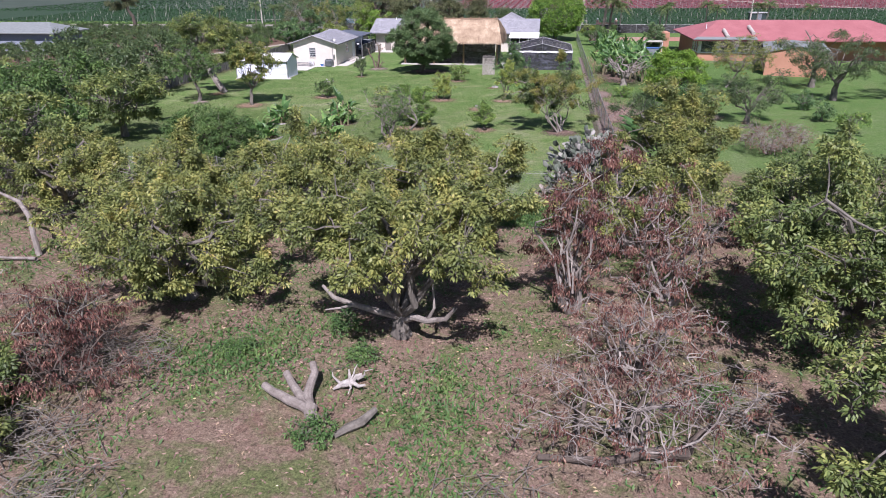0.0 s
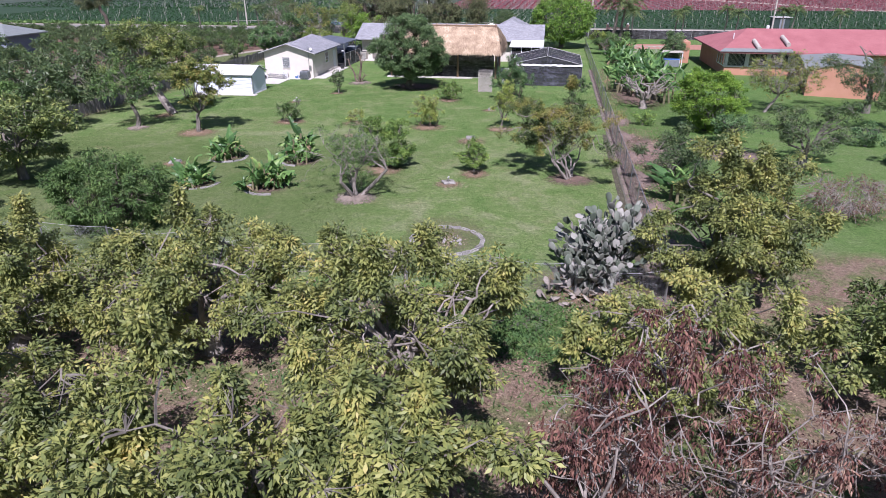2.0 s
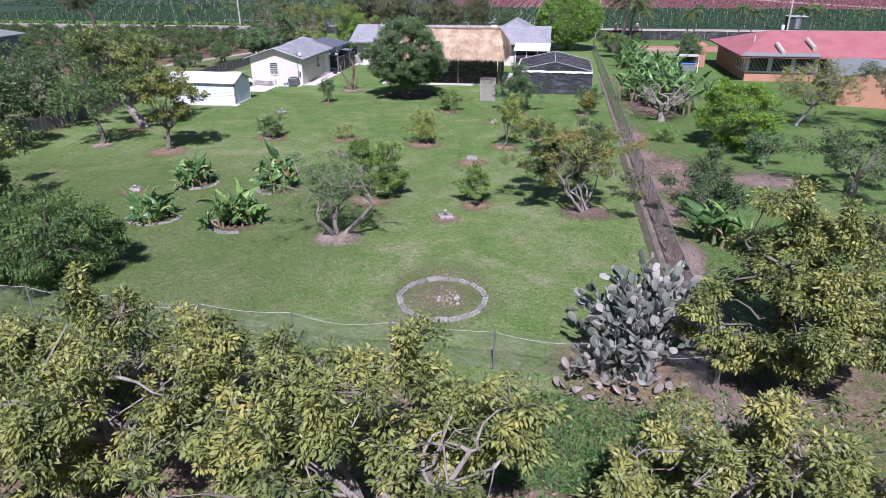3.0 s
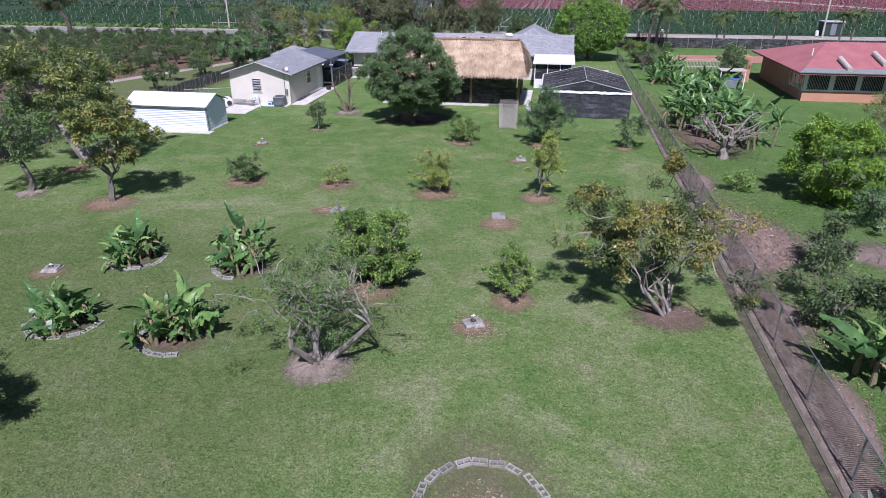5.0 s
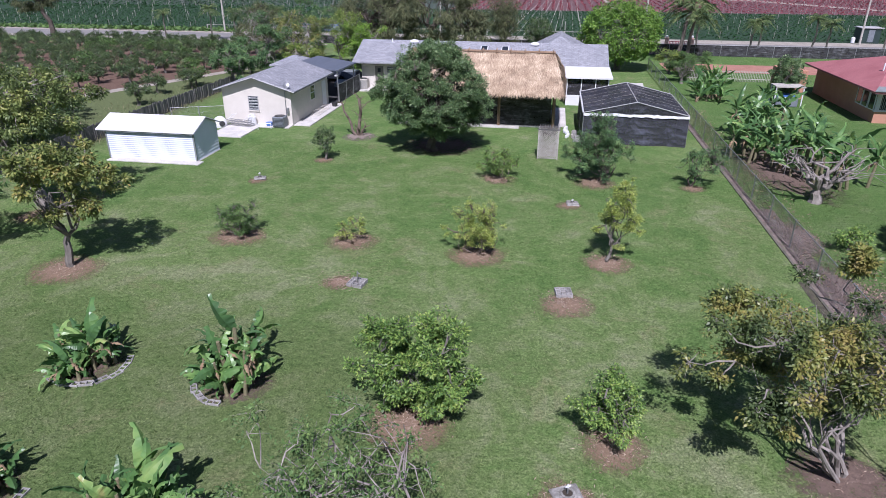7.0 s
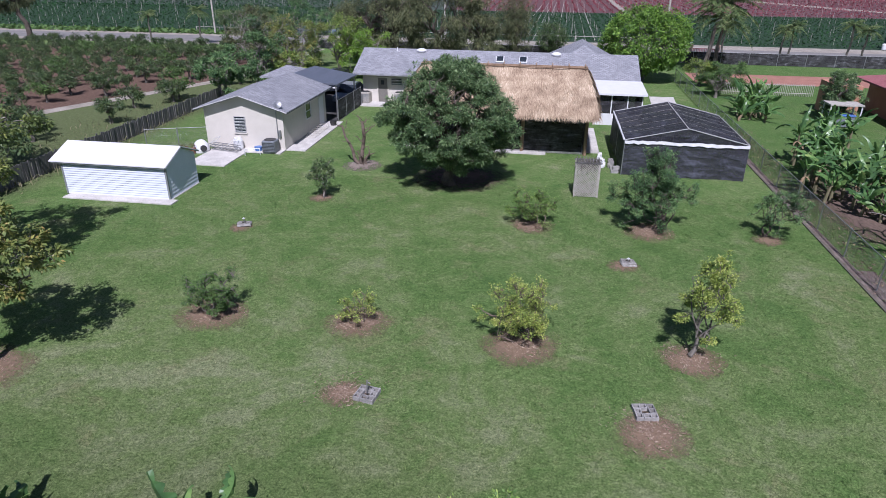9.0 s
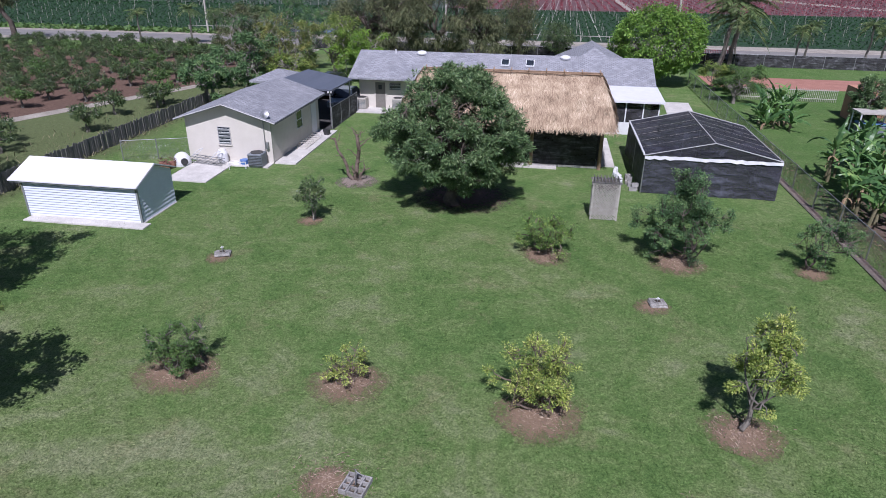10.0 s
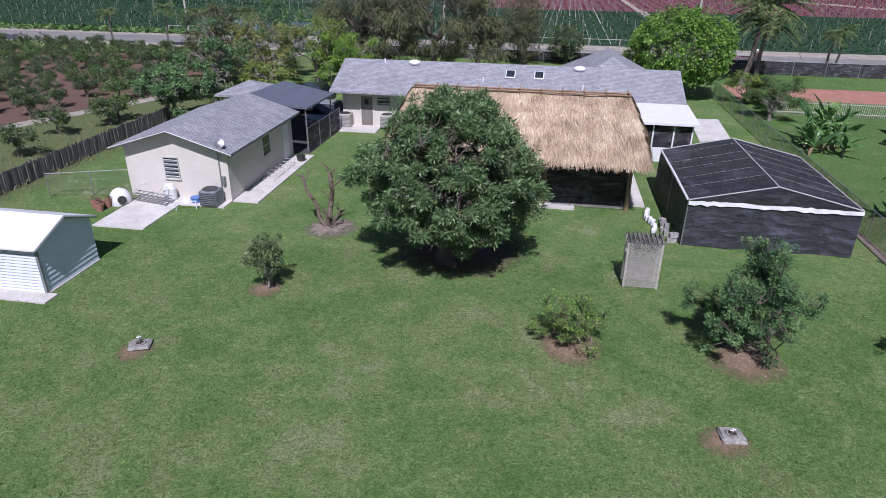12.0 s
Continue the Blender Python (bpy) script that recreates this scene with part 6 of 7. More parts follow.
tree("avocado_tree", 13.8, -43.8, "broad avocado tree with dense dark green leaves", "tree", M_avo_dark, M_bark, AV, seed=57, height=5.9, crown=(3.6, 3.4), low=0.08, clusters=1600, **big)
tree("avocado_tree", 13.7, -51.2, "broad avocado tree with dense dark green leaves", "tree", M_avo_dark, M_bark, AV, seed=58, height=4.6, crown=(3.4, 3.2), low=0.08, clusters=1050, **big)
tree("avocado_tree", 8.4, -36.6, "avocado tree with thinning yellow-green leaves", "tree", M_avocado, M_bark_pale, AV, seed=59, height=3.4, crown=(3.0, 2.8), low=0.2, clusters=681, **big)
tree("avocado_tree", 11.2, -29.9, LA, "tree", M_avocado, M_bark, AV, seed=160, height=4.6, crown=(2.9, 2.8), low=0.12, clusters=1350, **big)
tree("avocado_tree", 15.0, -36.0, LA, "tree", M_avo_dark, M_bark, AV, seed=61, height=4.0, crown=(3.2, 3.0), low=0.12, clusters=950, **big)
tree("avocado_tree", -12.4, -51.2, LA, "tree", M_avo_dark, M_bark, AV, seed=64, height=3.2, crown=(3.0, 2.8), low=0.1, clusters=609, **big)
for i, (x, y, h, r) in enumerate(((-22.5, -30.5, 5.2, 3.6), (-21.0, -34.6, 5.4, 3.2), (-28.0, -36.0, 5.0, 3.8), (-29.0, -27.0, 5.6, 3.8), (-35.0, -30.0, 5.0, 4.0), (-23.5, -22.0, 4.6, 3.2), (-30.0, -18.0, 4.8, 3.4), (-36.5, -20.0, 5.2, 4.0), (-42.0, -25.0, 5.0, 4.0), (21.5, -36.0, 4.6, 3.4))):
    tree("avocado_tree", x, y, "avocado tree with light olive green leaves", "tree", M_avo_dark if i % 3 else M_weep, M_bark, AV, seed=70 + i, height=h, crown=(r, r * 0.95), low=0.12, trunk=0.22, fork=0.25, limbs=7, clusters=460, per=26, leaf=(0.21, 0.086), spread=0.36, hollow=0.45, gaps=0.25, lumps=0.3, droop=0.6, boughs=30, bough=0.26, shoots=2)

DL = "dying avocado tree with hanging red-brown leaves and bare twigs"
dying = dict(rise=(0.0, 0.95), trunk=0.13, fork=0.14, limbs=9, per=22, leaf=(0.12, 0.032), spread=0.24, hollow=0.2, gaps=0.3, lumps=0.35, droop=3.2, twig=0.004, boughs=90, bough=0.18)
tree("dying_tree", 6.1, -42.4, DL, "tree", M_deadleaf, M_bark_pale, AV, seed=81, height=6.1, crown=(1.6, 1.5), low=0.05, clusters=1000, bare=0.48, stems=4, **dict(dying, trunk=0.20, limbs=12, twig=0.006))
tree("dying_tree", 9.2, -41.3, DL, "tree", M_deadleaf, M_bark_pale, AV, seed=82, height=4.1, crown=(2.2, 2.0), low=0.05, clusters=900, bare=0.66, stems=3, **dict(dying, trunk=0.18, limbs=13, twig=0.006))
tree("dying_tree", 7.7, -45.8, DL, "tree", M_deadleaf, M_bark_pale, AV, seed=87, height=3.0, crown=(2.4, 1.9), low=0.05, clusters=700, bare=0.74, stems=3, **dict(dying, trunk=0.14, limbs=13, twig=0.006))
tree("dying_tree", 7.2, -48.8, "fallen leafless avocado tree with tangled grey branches", "tree", M_deadleaf, M_bark_pale, AV, seed=83, height=2.3, crown=(3.9, 2.3), low=0.03, clusters=800, bare=0.84, stems=4, **dict(dying, trunk=0.14, limbs=16, twig=0.006))
tree("dying_tree", -8.2, -47.2, "broken avocado tree with red-brown leaves", "tree", M_deadleaf, M_bark, AV, seed=88, height=2.5, crown=(1.9, 1.6), low=0.12, clusters=480, bare=0.35, stems=3, **dict(dying, trunk=0.16, limbs=12, twig=0.005))
tree("dying_tree", -7.4, -48.6, "low tangle of dark broken branches", "tree", M_deadleaf, M_bark_dark, AV, seed=84, height=1.5, crown=(2.2, 1.8), low=0.05, clusters=420, bare=0.65, **dict(dying, trunk=0.1, twig=0.006))
tree("avocado_shrub", -8.4, -51.8, "low avocado shoots with yellow-green leaves", "bush", M_avocado, M_bark, AV, seed=89, height=1.7, crown=(1.6, 1.5), low=0.05, clusters=260, **dict(big, trunk=0.08, stems=3))
tree("avocado_shrub", -9.8, -49.6, "low avocado shoots with yellow-green leaves", "bush", M_avo_dark, M_bark, AV, seed=91, height=1.5, crown=(1.5, 1.4), low=0.05, clusters=240, **dict(big, trunk=0.08, stems=3))
tree("dying_tree", -14.2, -45.8, "fallen leafless tree with grey limbs", "tree", M_deadleaf, M_bark_pale, AV, seed=85, height=2.2, crown=(2.4, 2.0), low=0.05, clusters=180, bare=0.8, **dying)
tree("grey_shrub", 18.2, -21.4, "grey leafless thicket of thin twigs", "bush", M_deadleaf, M_bark_pale, seed=86, height=1.9, crown=(2.2, 1.8), low=0.05, trunk=0.12, fork=0.12, limbs=16, stems=5, clusters=900, per=8, leaf=(0.08, 0.03), spread=0.25, gaps=0.2, lumps=0.3, bare=0.3, twig=0.011)

# ---- neighbour's garden ----
tree("shade_tree", 15.4, -4.7, "rounded tree with vivid bright green leaves", "tree", M_bright, M_bark, seed=90, height=4.2, crown=(2.4, 2.3), low=0.02, trunk=0.14, fork=0.2, limbs=8, stems=2, clusters=1150, per=36, leaf=(0.125, 0.058), spread=0.28, hollow=0.5, gaps=0.08, lumps=0.14, boughs=130, bough=0.17)
tree("garden_tree", 18.3, 28.8, "dense dark green upright garden tree", "tree", M_mango, M_bark, seed=119, height=3.7, crown=(1.35, 1.3), low=0.06, trunk=0.12, fork=0.2, limbs=7, clusters=700, per=28, leaf=(0.14, 0.055), spread=0.26, hollow=0.45, gaps=0.05, lumps=0.22, twigs=False, boughs=100, bough=0.2)
tree("garden_tree", 21.25, 2.4, "half-bare leaning garden tree with pale twisted limbs", "tree", M_autumn, M_bark_pale, seed=118, height=4.5, crown=(3.0, 2.6), low=0.32, trunk=0.10, fork=0.36, limbs=12, lean=(0.9, 0), tilt=(0.5, 0), clusters=520, per=24, leaf=(0.13, 0.055), spread=0.28, hollow=0.4, gaps=0.35, lumps=0.4, bare=0.35, twig=0.009)
tree("pruned_tree", 12.0, 2.4, "hard-pruned leafless tree with pale spreading limbs", "tree", M_bush, M_bark_pale, seed=91, height=3.3, crown=(3.3, 2.6), low=0.25, trunk=0.27, fork=0.22, limbs=9, clusters=26, per=4, leaf=(0.1, 0.04), spread=0.2, gaps=0.3, bare=0.6, twig=0.016)
NB = "neighbour's shrubs"
for i, (x, y, h, r, mt) in enumerate(((11.9, -13.0, 2.3, 1.2, M_bush), (11.0, -17.5, 2.4, 1.6, M_bush), (16.2, -8.4, 2.1, 1.2, M_fine), (19.0, -13.2, 3.5, 2.6, M_bush), (24.5, -7.7, 1.6, 0.9, M_fine), (24.5, -11.7, 1.5, 0.9, M_fine), (24.6, -16.0, 1.8, 0.9, M_citrus),
                                      (28.4, -3.3, 5.0, 2.8, M_bush), (28.9, 3.2, 5.2, 3.0, M_bush), (33.5, -9.0, 1.5, 1.0, M_fine), (34.0, -2.0, 4.5, 2.8, M_bush), (11.2, 36.2, 2.8, 1.9, M_weep), (12.8, 40.5, 2.8, 1.8, M_weep), (10.9, 42.0, 2.6, 1.6, M_tall), (11.3, -3.5, 1.0, 0.8, M_citrus), (30.0, -18.0, 1.6, 0.9, M_citrus), (40, 2, 5.0, 3.0, M_bush))):
    tree("garden_shrub" if h < 3 else "garden_tree", x, y, "leafy green garden shrub" if h < 3 else "broad green garden tree", "bush" if h < 3 else "tree", mt, M_bark, NB, seed=100 + i, height=h, crown=(r, r), low=0.1 if h < 3 else 0.3, trunk=0.05 * h, fork=0.25, limbs=6, clusters=int(110 * r * r) if r < 2 else 380, per=22, leaf=(0.13, 0.057), spread=0.28, gaps=0.28, lumps=0.3, boughs=16, bough=0.32)

# ---- trees by the house and the road ----
tree("round_tree", 5.6, 44.0, "dense rounded bright green shade tree", "tree", M_round, M_bark, seed=130, height=7.0, crown=(4.3, 4.0), low=0.12, trunk=0.3, fork=0.25, limbs=8, clusters=900, per=26, leaf=(0.26, 0.12), spread=0.5, hollow=0.7, gaps=0.08, lumps=0.12)
for i, (x, y, h, r) in enumerate(((-20.5, 47, 9.5, 4.5), (-15.5, 46, 10.0, 5.0), (-24.0, 50, 8.0, 4.0), (-11.5, 49, 7.5, 3.2))):
    tree("casuarina", x, y, "tall feathery dark pine-like tree", "tree", M_pine, M_bark_dark, seed=140 + i, height=h, crown=(r, r), low=0.12, trunk=0.3, fork=0.4, limbs=9, twigs=False, clusters=600, per=22, leaf=(0.46, 0.06), spread=0.7, hollow=0.3, gaps=0.3, lumps=0.4, droop=1.0, boughs=30, bough=0.24)
tree("casuarina", -8.0, 58.0, "slim feathery dark pine-like tree", "tree", M_pine, M_bark_dark, seed=146, height=7.5, crown=(2.2, 2.2), low=0.08, trunk=0.2, fork=0.5, limbs=8, clusters=420, per=30, leaf=(0.4, 0.045), spread=0.6, hollow=0.2, gaps=0.2, lumps=0.3, droop=0.9)
tree("roadside_tree", -3.4, 59.0, "small round roadside tree", "tree", M_bush, M_bark, seed=147, height=4.3, crown=(1.9, 1.9), low=0.15, trunk=0.12, fork=0.3, limbs=6, clusters=260, per=24, leaf=(0.2, 0.09), spread=0.4, gaps=0.2, lumps=0.25)
for i, (x, y, h, r, mt) in enumerate(((-30.9, 27.0, 4.2, 2.0, M_fine), (-29.8, 31.5, 5.6, 2.4, M_fine), (-28.0, 37.0, 6.0, 2.8, M_autumn), (-25.0, 40.5, 6.4, 3.0, M_tall), (-33.5, 41.0, 6.8, 3.0, M_pine), (-29.5, 45.0, 7.0, 3.2, M_fine), (-37.0, 46.0, 6.8, 3.2, M_bush), (-21.8, 39.0, 5.0, 2.6, M_bright), (-27.0, 33.5, 3.4, 1.8, M_tall))):
    tree("boundary_tree", x, y, "tangled green boundary tree", "tree", mt, M_bark_pale, "boundary trees", seed=150 + i, height=h, crown=(r, r), low=0.12, trunk=0.24, fork=0.34, limbs=9, stems=2, clusters=420, per=22, leaf=(0.20, 0.08), spread=0.42, gaps=0.4, lumps=0.45, boughs=30, bough=0.24, twig=0.012)
for i, (x, y, h, r) in enumerate(((-32.5, -6.0, 4.6, 3.0), (-33.5, 0.0, 5.0, 3.2), (-34.5, 5.5, 4.6, 3.0), (-37.5, -9.0, 5.0, 3.4), (-30.5, -12.0, 4.4, 2.8), (-39.0, -2.0, 5.0, 3.4))):
    tree("fence_tree", x, y, "dark green tree along the plank fence", "tree", M_bush, M_bark, "trees along the plank fence", seed=170 + i, height=h, crown=(r, r), low=0.16, trunk=0.18, fork=0.35, limbs=6, twigs=False, clusters=330, per=20, leaf=(0.24, 0.1), spread=0.42, gaps=0.25, lumps=0.4, boughs=24, bough=0.27)


# ---- palms ----
def palm(x, y, h, n, fl, seed, label, lean=0.6, r=0.16, tip=None):
    rs = np.random.RandomState(seed)
    t = thing("palm", x, y, 0, 0, label, "palm", "palms")
    topp = np.array([*(tip or (rs.uniform(-lean, lean), rs.uniform(-lean, lean))), h])
    put(new("trunk", quad_mesh("trunk", tube_quads([(bent(rs, (0, 0, 0), topp, 8, 0.015), np.linspace(r * 1.3, r * 0.8, 8))], 7), M_bark)), t)
    qs = []
    for i in range(n):
        a = i * 2.4 + rs.uniform(-0.2, 0.2)
        el = rs.uniform(-0.45, 1.2)
        d = np.array([math.cos(a), math.sin(a), 0])
        s = np.linspace(0, 1, 9)[:, None]
        L = fl * rs.uniform(0.8, 1.1)
        P = topp + d * s * L * math.cos(el * 0.7) + np.array([0, 0, 1.0]) * (s * L * math.sin(el) - 0.58 * L * s ** 2)
        qs.append(tube_quads([(P, np.linspace(0.035, 0.01, 9))], 3))
        k = 84
        f = rs.uniform(0.08, 1, k)
        Q = np.stack([np.interp(f, s[:, 0], P[:, j]) for j in range(3)], 1)
        side = np.array([-d[1], d[0], 0]) * rs.choice((-1, 1), k)[:, None]
        D = side + d * 0.7 + np.array([0, 0, -0.45])
        ll = fl * 0.24 * np.sin(np.clip(f, 0.12, 0.97) * math.pi) ** 0.5
        qs.append(leaf_quads(rs, Q, D, ll, ll * 0.11))
    put(new("fronds", quad_mesh("fronds", np.concatenate(qs), M_palm)), t)
    return t


palm(12.8, 50.8, 7.2, 34, 4.2, 1, "tall coconut palm with long arching fronds", 0.6, 0.2, (1.5, 0.6))
palm(14.2, 52.4, 5.4, 24, 3.2, 2, "coconut palm with drooping fronds", 0.8, 0.18, (0.8, 0.3))
for i, (x, y) in enumerate(((23.6, 60.5), (24.9, 60.8), (31.3, 60.4), (32.8, 60.9), (39.5, 60.5), (41, 60.8), (48, 60.6), (-47, 60.5), (-51, 60.8), (-58, 60.4), (16.9, 60.2), (-40, 60.5))):
    palm(x, y, 3.9 + (i % 3) * 0.3, 28, 1.65, 10 + i, "small slender roadside palm", 0.3, 0.11)

# ---- young orchard behind the plank fence ----
proto = []
for i in range(3):
    proto.append(tree("orchard_tree", -34.8 + i * 0.4, 17.5 + i * 7.8, "young orchard tree with a low leafy crown", "tree", (M_bush, M_bush, M_weep)[i], M_bark, "young orchard", seed=190 + i, height=2.3, crown=(1.45, 1.45), low=0.46, trunk=0.15, fork=0.34, limbs=6, twigs=False, clusters=100, per=12, leaf=(0.34, 0.085), spread=0.32, gaps=0.25, lumps=0.35, droop=0.15, boughs=18, bough=0.32, sides=4))
for o in proto:
    o.scale = (0.75, 0.75, 0.75)
rg = random.Random(3)
for ix in range(20):
    for iy in range(15):
        x, y = -38.5 - ix * 3.0 + rg.uniform(-0.3, 0.3), 10.5 + iy * 3.15 + rg.uniform(-0.35, 0.35)
        if x > -47 + (y - 14) * 0.48 and x > -46:
            if x > -46 + (y - 14) * 0.45 - 1.2:
                continue
        c = copy_thing(proto[rg.choice((0, 0, 0, 1, 1, 2))], pose(x, y, 0, 0, 0, rg.uniform(0, 360)))
        s = rg.uniform(0.55, 0.78)
        c.scale = (s, s, s)
for i, (x, y) in enumerate(((-38.5, 14.0), (-36.2, 22.5), (-34.6, 26.5), (-32.6, 34.0), (-36.6, 12.0))):
    c = copy_thing(proto[i % 3], pose(x, y, 0, 0, 0, i * 70))
    c.scale = (0.75, 0.75, 0.75)


# ---- ground cover ----
def blades(name, n, region, L, W, mat, label, seed, up=0.8, z=0.0, category="grass", bald=()):
    """Loose blades or fallen leaves over a rectangle of the ground."""
    rs = np.random.RandomState(seed)
    x0, x1, y0, y1 = region
    P = np.stack([rs.uniform(x0, x1, n), rs.uniform(y0, y1, n), np.full(n, z)], 1)
    for cx, cy, cr in bald:
        P = P[((P[:, :2] - (cx, cy)) ** 2).sum(1) > (cr * rs.uniform(0.5, 1.1, len(P))) ** 2]
    n = len(P)
    D = np.stack([rs.normal(0, 1, n), rs.normal(0, 1, n), rs.uniform(0.2, 1.4, n) * up], 1)
    ll = L * rs.uniform(0.5, 1.3, n)
    V = leaf_quads(rs, P, D, ll, ll * W)
    return tagged(new(name, quad_mesh(name, V, mat)), label, category, "", "stuff")


M_grass = grass_material()
M_fallen = leafy("fallen_leaf", [(0.0, (0.07, 0.04, 0.03)), (0.4, (0.17, 0.11, 0.085)), (0.75, (0.29, 0.21, 0.155)), (0.93, (0.40, 0.32, 0.16)), (1.0, (0.50, 0.45, 0.36))], 0.8, 0.1)
M_weed = leafy("weed_leaf", [(0.0, (0.035, 0.085, 0.022)), (0.5, (0.070, 0.150, 0.036)), (1.0, (0.15, 0.22, 0.06))], 0.6, 0.3)
SPOTS = [(-3.94, -6.5, 0.9), (-14.5, -6.4, 0.9), (-9.35, -6.1, 0.8), (1.25, -6.45, 0.75), (1.35, 3.7, 0.8), (0.62, -17.2, 0.7), (-19.6, -10.6, 1.0), (-4.6, -17.2, 0.8), (-8.75, -9.85, 0.5), (-0.45, -10.0, 0.7), (-4.75, -22.2, 1.2), (5.95, -17.6, 1.6), (0.68, -26.85, 0.8), (-0.3, -19.4, 0.5), (-3.9, 3.6, 0.7)]
blades("lawn_grass", 200000, (-27, 15, -30.5, 9), 0.095, 0.17, M_grass, "short mown grass blades", 301, 0.6, 0.0, "grass", SPOTS + [(-8.3, 9.6, 3.0), (-14.5, -16.3, 1.2), (-9.75, -16.4, 1.2), (-9.65, -21.5, 1.2), (-13.85, -21.2, 1.2), (10.9, -10.6, 2.0)])
blades("fallen_leaves", 45000, (-26, 24, -60, -31), 0.11, 0.42, M_fallen, "fallen brown and yellow avocado leaves", 302, 0.12, 0.012, "leaf litter")
blades("fence_grass", 26000, (1.5, 7.6, -35.2, -31.6), 0.13, 0.16, M_weed, "thick green weedy grass in front of the fence", 307, 0.9, 0.0, "grass", [(6.3, -31.2, 1.7), (2.0, -35.2, 1.2), (7.4, -35.3, 1.4)])
M_dry = leafy("dry_straw", [(0.0, (0.10, 0.07, 0.05)), (0.5, (0.24, 0.175, 0.125)), (1.0, (0.42, 0.35, 0.26))], 0.9, 0.1, 0.2)
rs = np.random.RandomState(304)
bare = np.array([p[:2] for p in SPOTS] + [(5.9, -31.3), (6.9, -31.5), (7.9, -31.0)])
idx = rs.randint(0, len(bare), 11000)
P = np.concatenate([bare[idx] + rs.normal(0, 0.42, (len(idx), 2)), np.full((len(idx), 1), 0.03)], 1)
D = np.stack([rs.normal(0, 1, len(idx)), rs.normal(0, 1, len(idx)), rs.uniform(-0.05, 0.3, len(idx))], 1)
ll = 0.10 * rs.uniform(0.5, 1.5, len(idx))
tagged(new("dry_straw", quad_mesh("dry_straw", leaf_quads(rs, P, D, ll, ll * 0.13), M_dry)), "dry straw and dead leaves on worn spots", "straw", "", "stuff")
rs = np.random.RandomState(305)
P = np.stack([rs.uniform(8.65, 10.2, 9000) + np.abs(rs.normal(0, 0.5, 9000)), rs.uniform(-31, 24, 9000), np.full(9000, 0.03)], 1)
D = np.stack([rs.normal(0, 1, 9000), rs.normal(0, 1, 9000), rs.uniform(-0.05, 0.3, 9000)], 1)
ll = 0.095 * rs.uniform(0.5, 1.4, 9000)
P[6000:, 0] = 10.9 + rs.normal(0, 0.9, 3000)
P[6000:, 1] = -10.6 + rs.normal(0, 2.4, 3000)
P[6000:, 2] = 0.06
tagged(new("fence_litter", quad_mesh("fence_litter", leaf_quads(rs, P, D, ll, ll * 0.42), M_fallen)), "fallen leaves along the fence", "leaf litter", "", "stuff")
M_weedy = leafy("dry_weed", [(0.0, (0.06, 0.07, 0.03)), (0.6, (0.13, 0.135, 0.06)), (1.0, (0.27, 0.23, 0.14))], 0.8, 0.2, 0.2)
rs = np.random.RandomState(306)
k = rs.uniform(0, 1, 3600)
P = np.stack([-30.7 + rs.normal(-0.5, 0.55, 3600), -12 + k * 40, np.zeros(3600)], 1)
P[2400:, 0] -= rs.uniform(0, 5, 1200)
D = np.stack([rs.normal(0, 0.6, 3600), rs.normal(0, 0.6, 3600), rs.uniform(0.4, 1.4, 3600)], 1)
ll = 0.36 * rs.uniform(0.4, 1.4, 3600)
tagged(new("fence_weeds", quad_mesh("fence_weeds", leaf_quads(rs, P, D, ll, ll * 0.10), M_weedy)), "tall dry weeds along the plank fence", "weeds", "", "stuff")
rs = np.random.RandomState(303)
cen = np.stack([rs.uniform(-24, 20, 320), rs.uniform(-58, -30.5, 320)], 1)
cen[:40] = np.stack([rs.uniform(2.0, 9.5, 40), rs.uniform(-35.0, -31.5, 40)], 1)
cen[40:75] = np.stack([rs.normal(2.5, 0.35, 35), rs.uniform(-54.0, -46.0, 35)], 1)
cen[75:95] = np.stack([rs.normal(-3.6, 0.8, 20), rs.normal(-46.5, 0.7, 20)], 1)
idx = rs.randint(0, len(cen), 46000)
P = np.concatenate([cen[idx] + rs.normal(0, 0.8, (len(idx), 2)), np.zeros((len(idx), 1))], 1)
D = np.stack([rs.normal(0, 1, len(idx)), rs.normal(0, 1, len(idx)), rs.uniform(0.3, 1.6, len(idx))], 1)
ll = 0.15 * rs.uniform(0.5, 1.4, len(idx))
tagged(new("grove_weeds", quad_mesh("grove_weeds", leaf_quads(rs, P, D, ll, ll * 0.3), M_weed)), "patches of low green weeds on the grove floor", "weeds", "", "stuff")


# ---- fallen wood in the grove ----
def wood_thing(name, x, y, lines, mat, label, category="log", sides=8):
    t = thing(name, x, y, 0, 0, label, category)
    put(new("limb", quad_mesh("limb", tube_quads(lines, sides), mat)), t)
    return t


rs = np.random.RandomState(61)
M_cutwood = surf("grey_cut_wood", (0.14, 0.12, 0.105), (0.30, 0.27, 0.24), 3, 0.9, 18, 0.5)
M_driftwood = surf("bleached_wood", (0.26, 0.24, 0.22), (0.50, 0.475, 0.44), 4, 0.9, 18, 0.5)
fork = thing("cut_trunk", -0.55, -48.7, label="toppled forked trunk with three sawn grey limbs", category="log")
fork.scale = (0.86, 0.86, 0.86)
for e, r in (((-1.75, 0.75, 0.35), 0.15), ((-1.2, 1.2, 0.55), 0.14), ((-0.45, 1.55, 0.75), 0.14)):
    put(new("limb", quad_mesh("limb", tube_quads([(bent(rs, (0, 0, 0.16), e, 6, 0.025), np.linspace(0.17, r * 0.8, 6)), (np.array([e, np.array(e) * 1.004]), np.array([r * 0.8, 0.001]))], 10), M_cutwood)), fork)
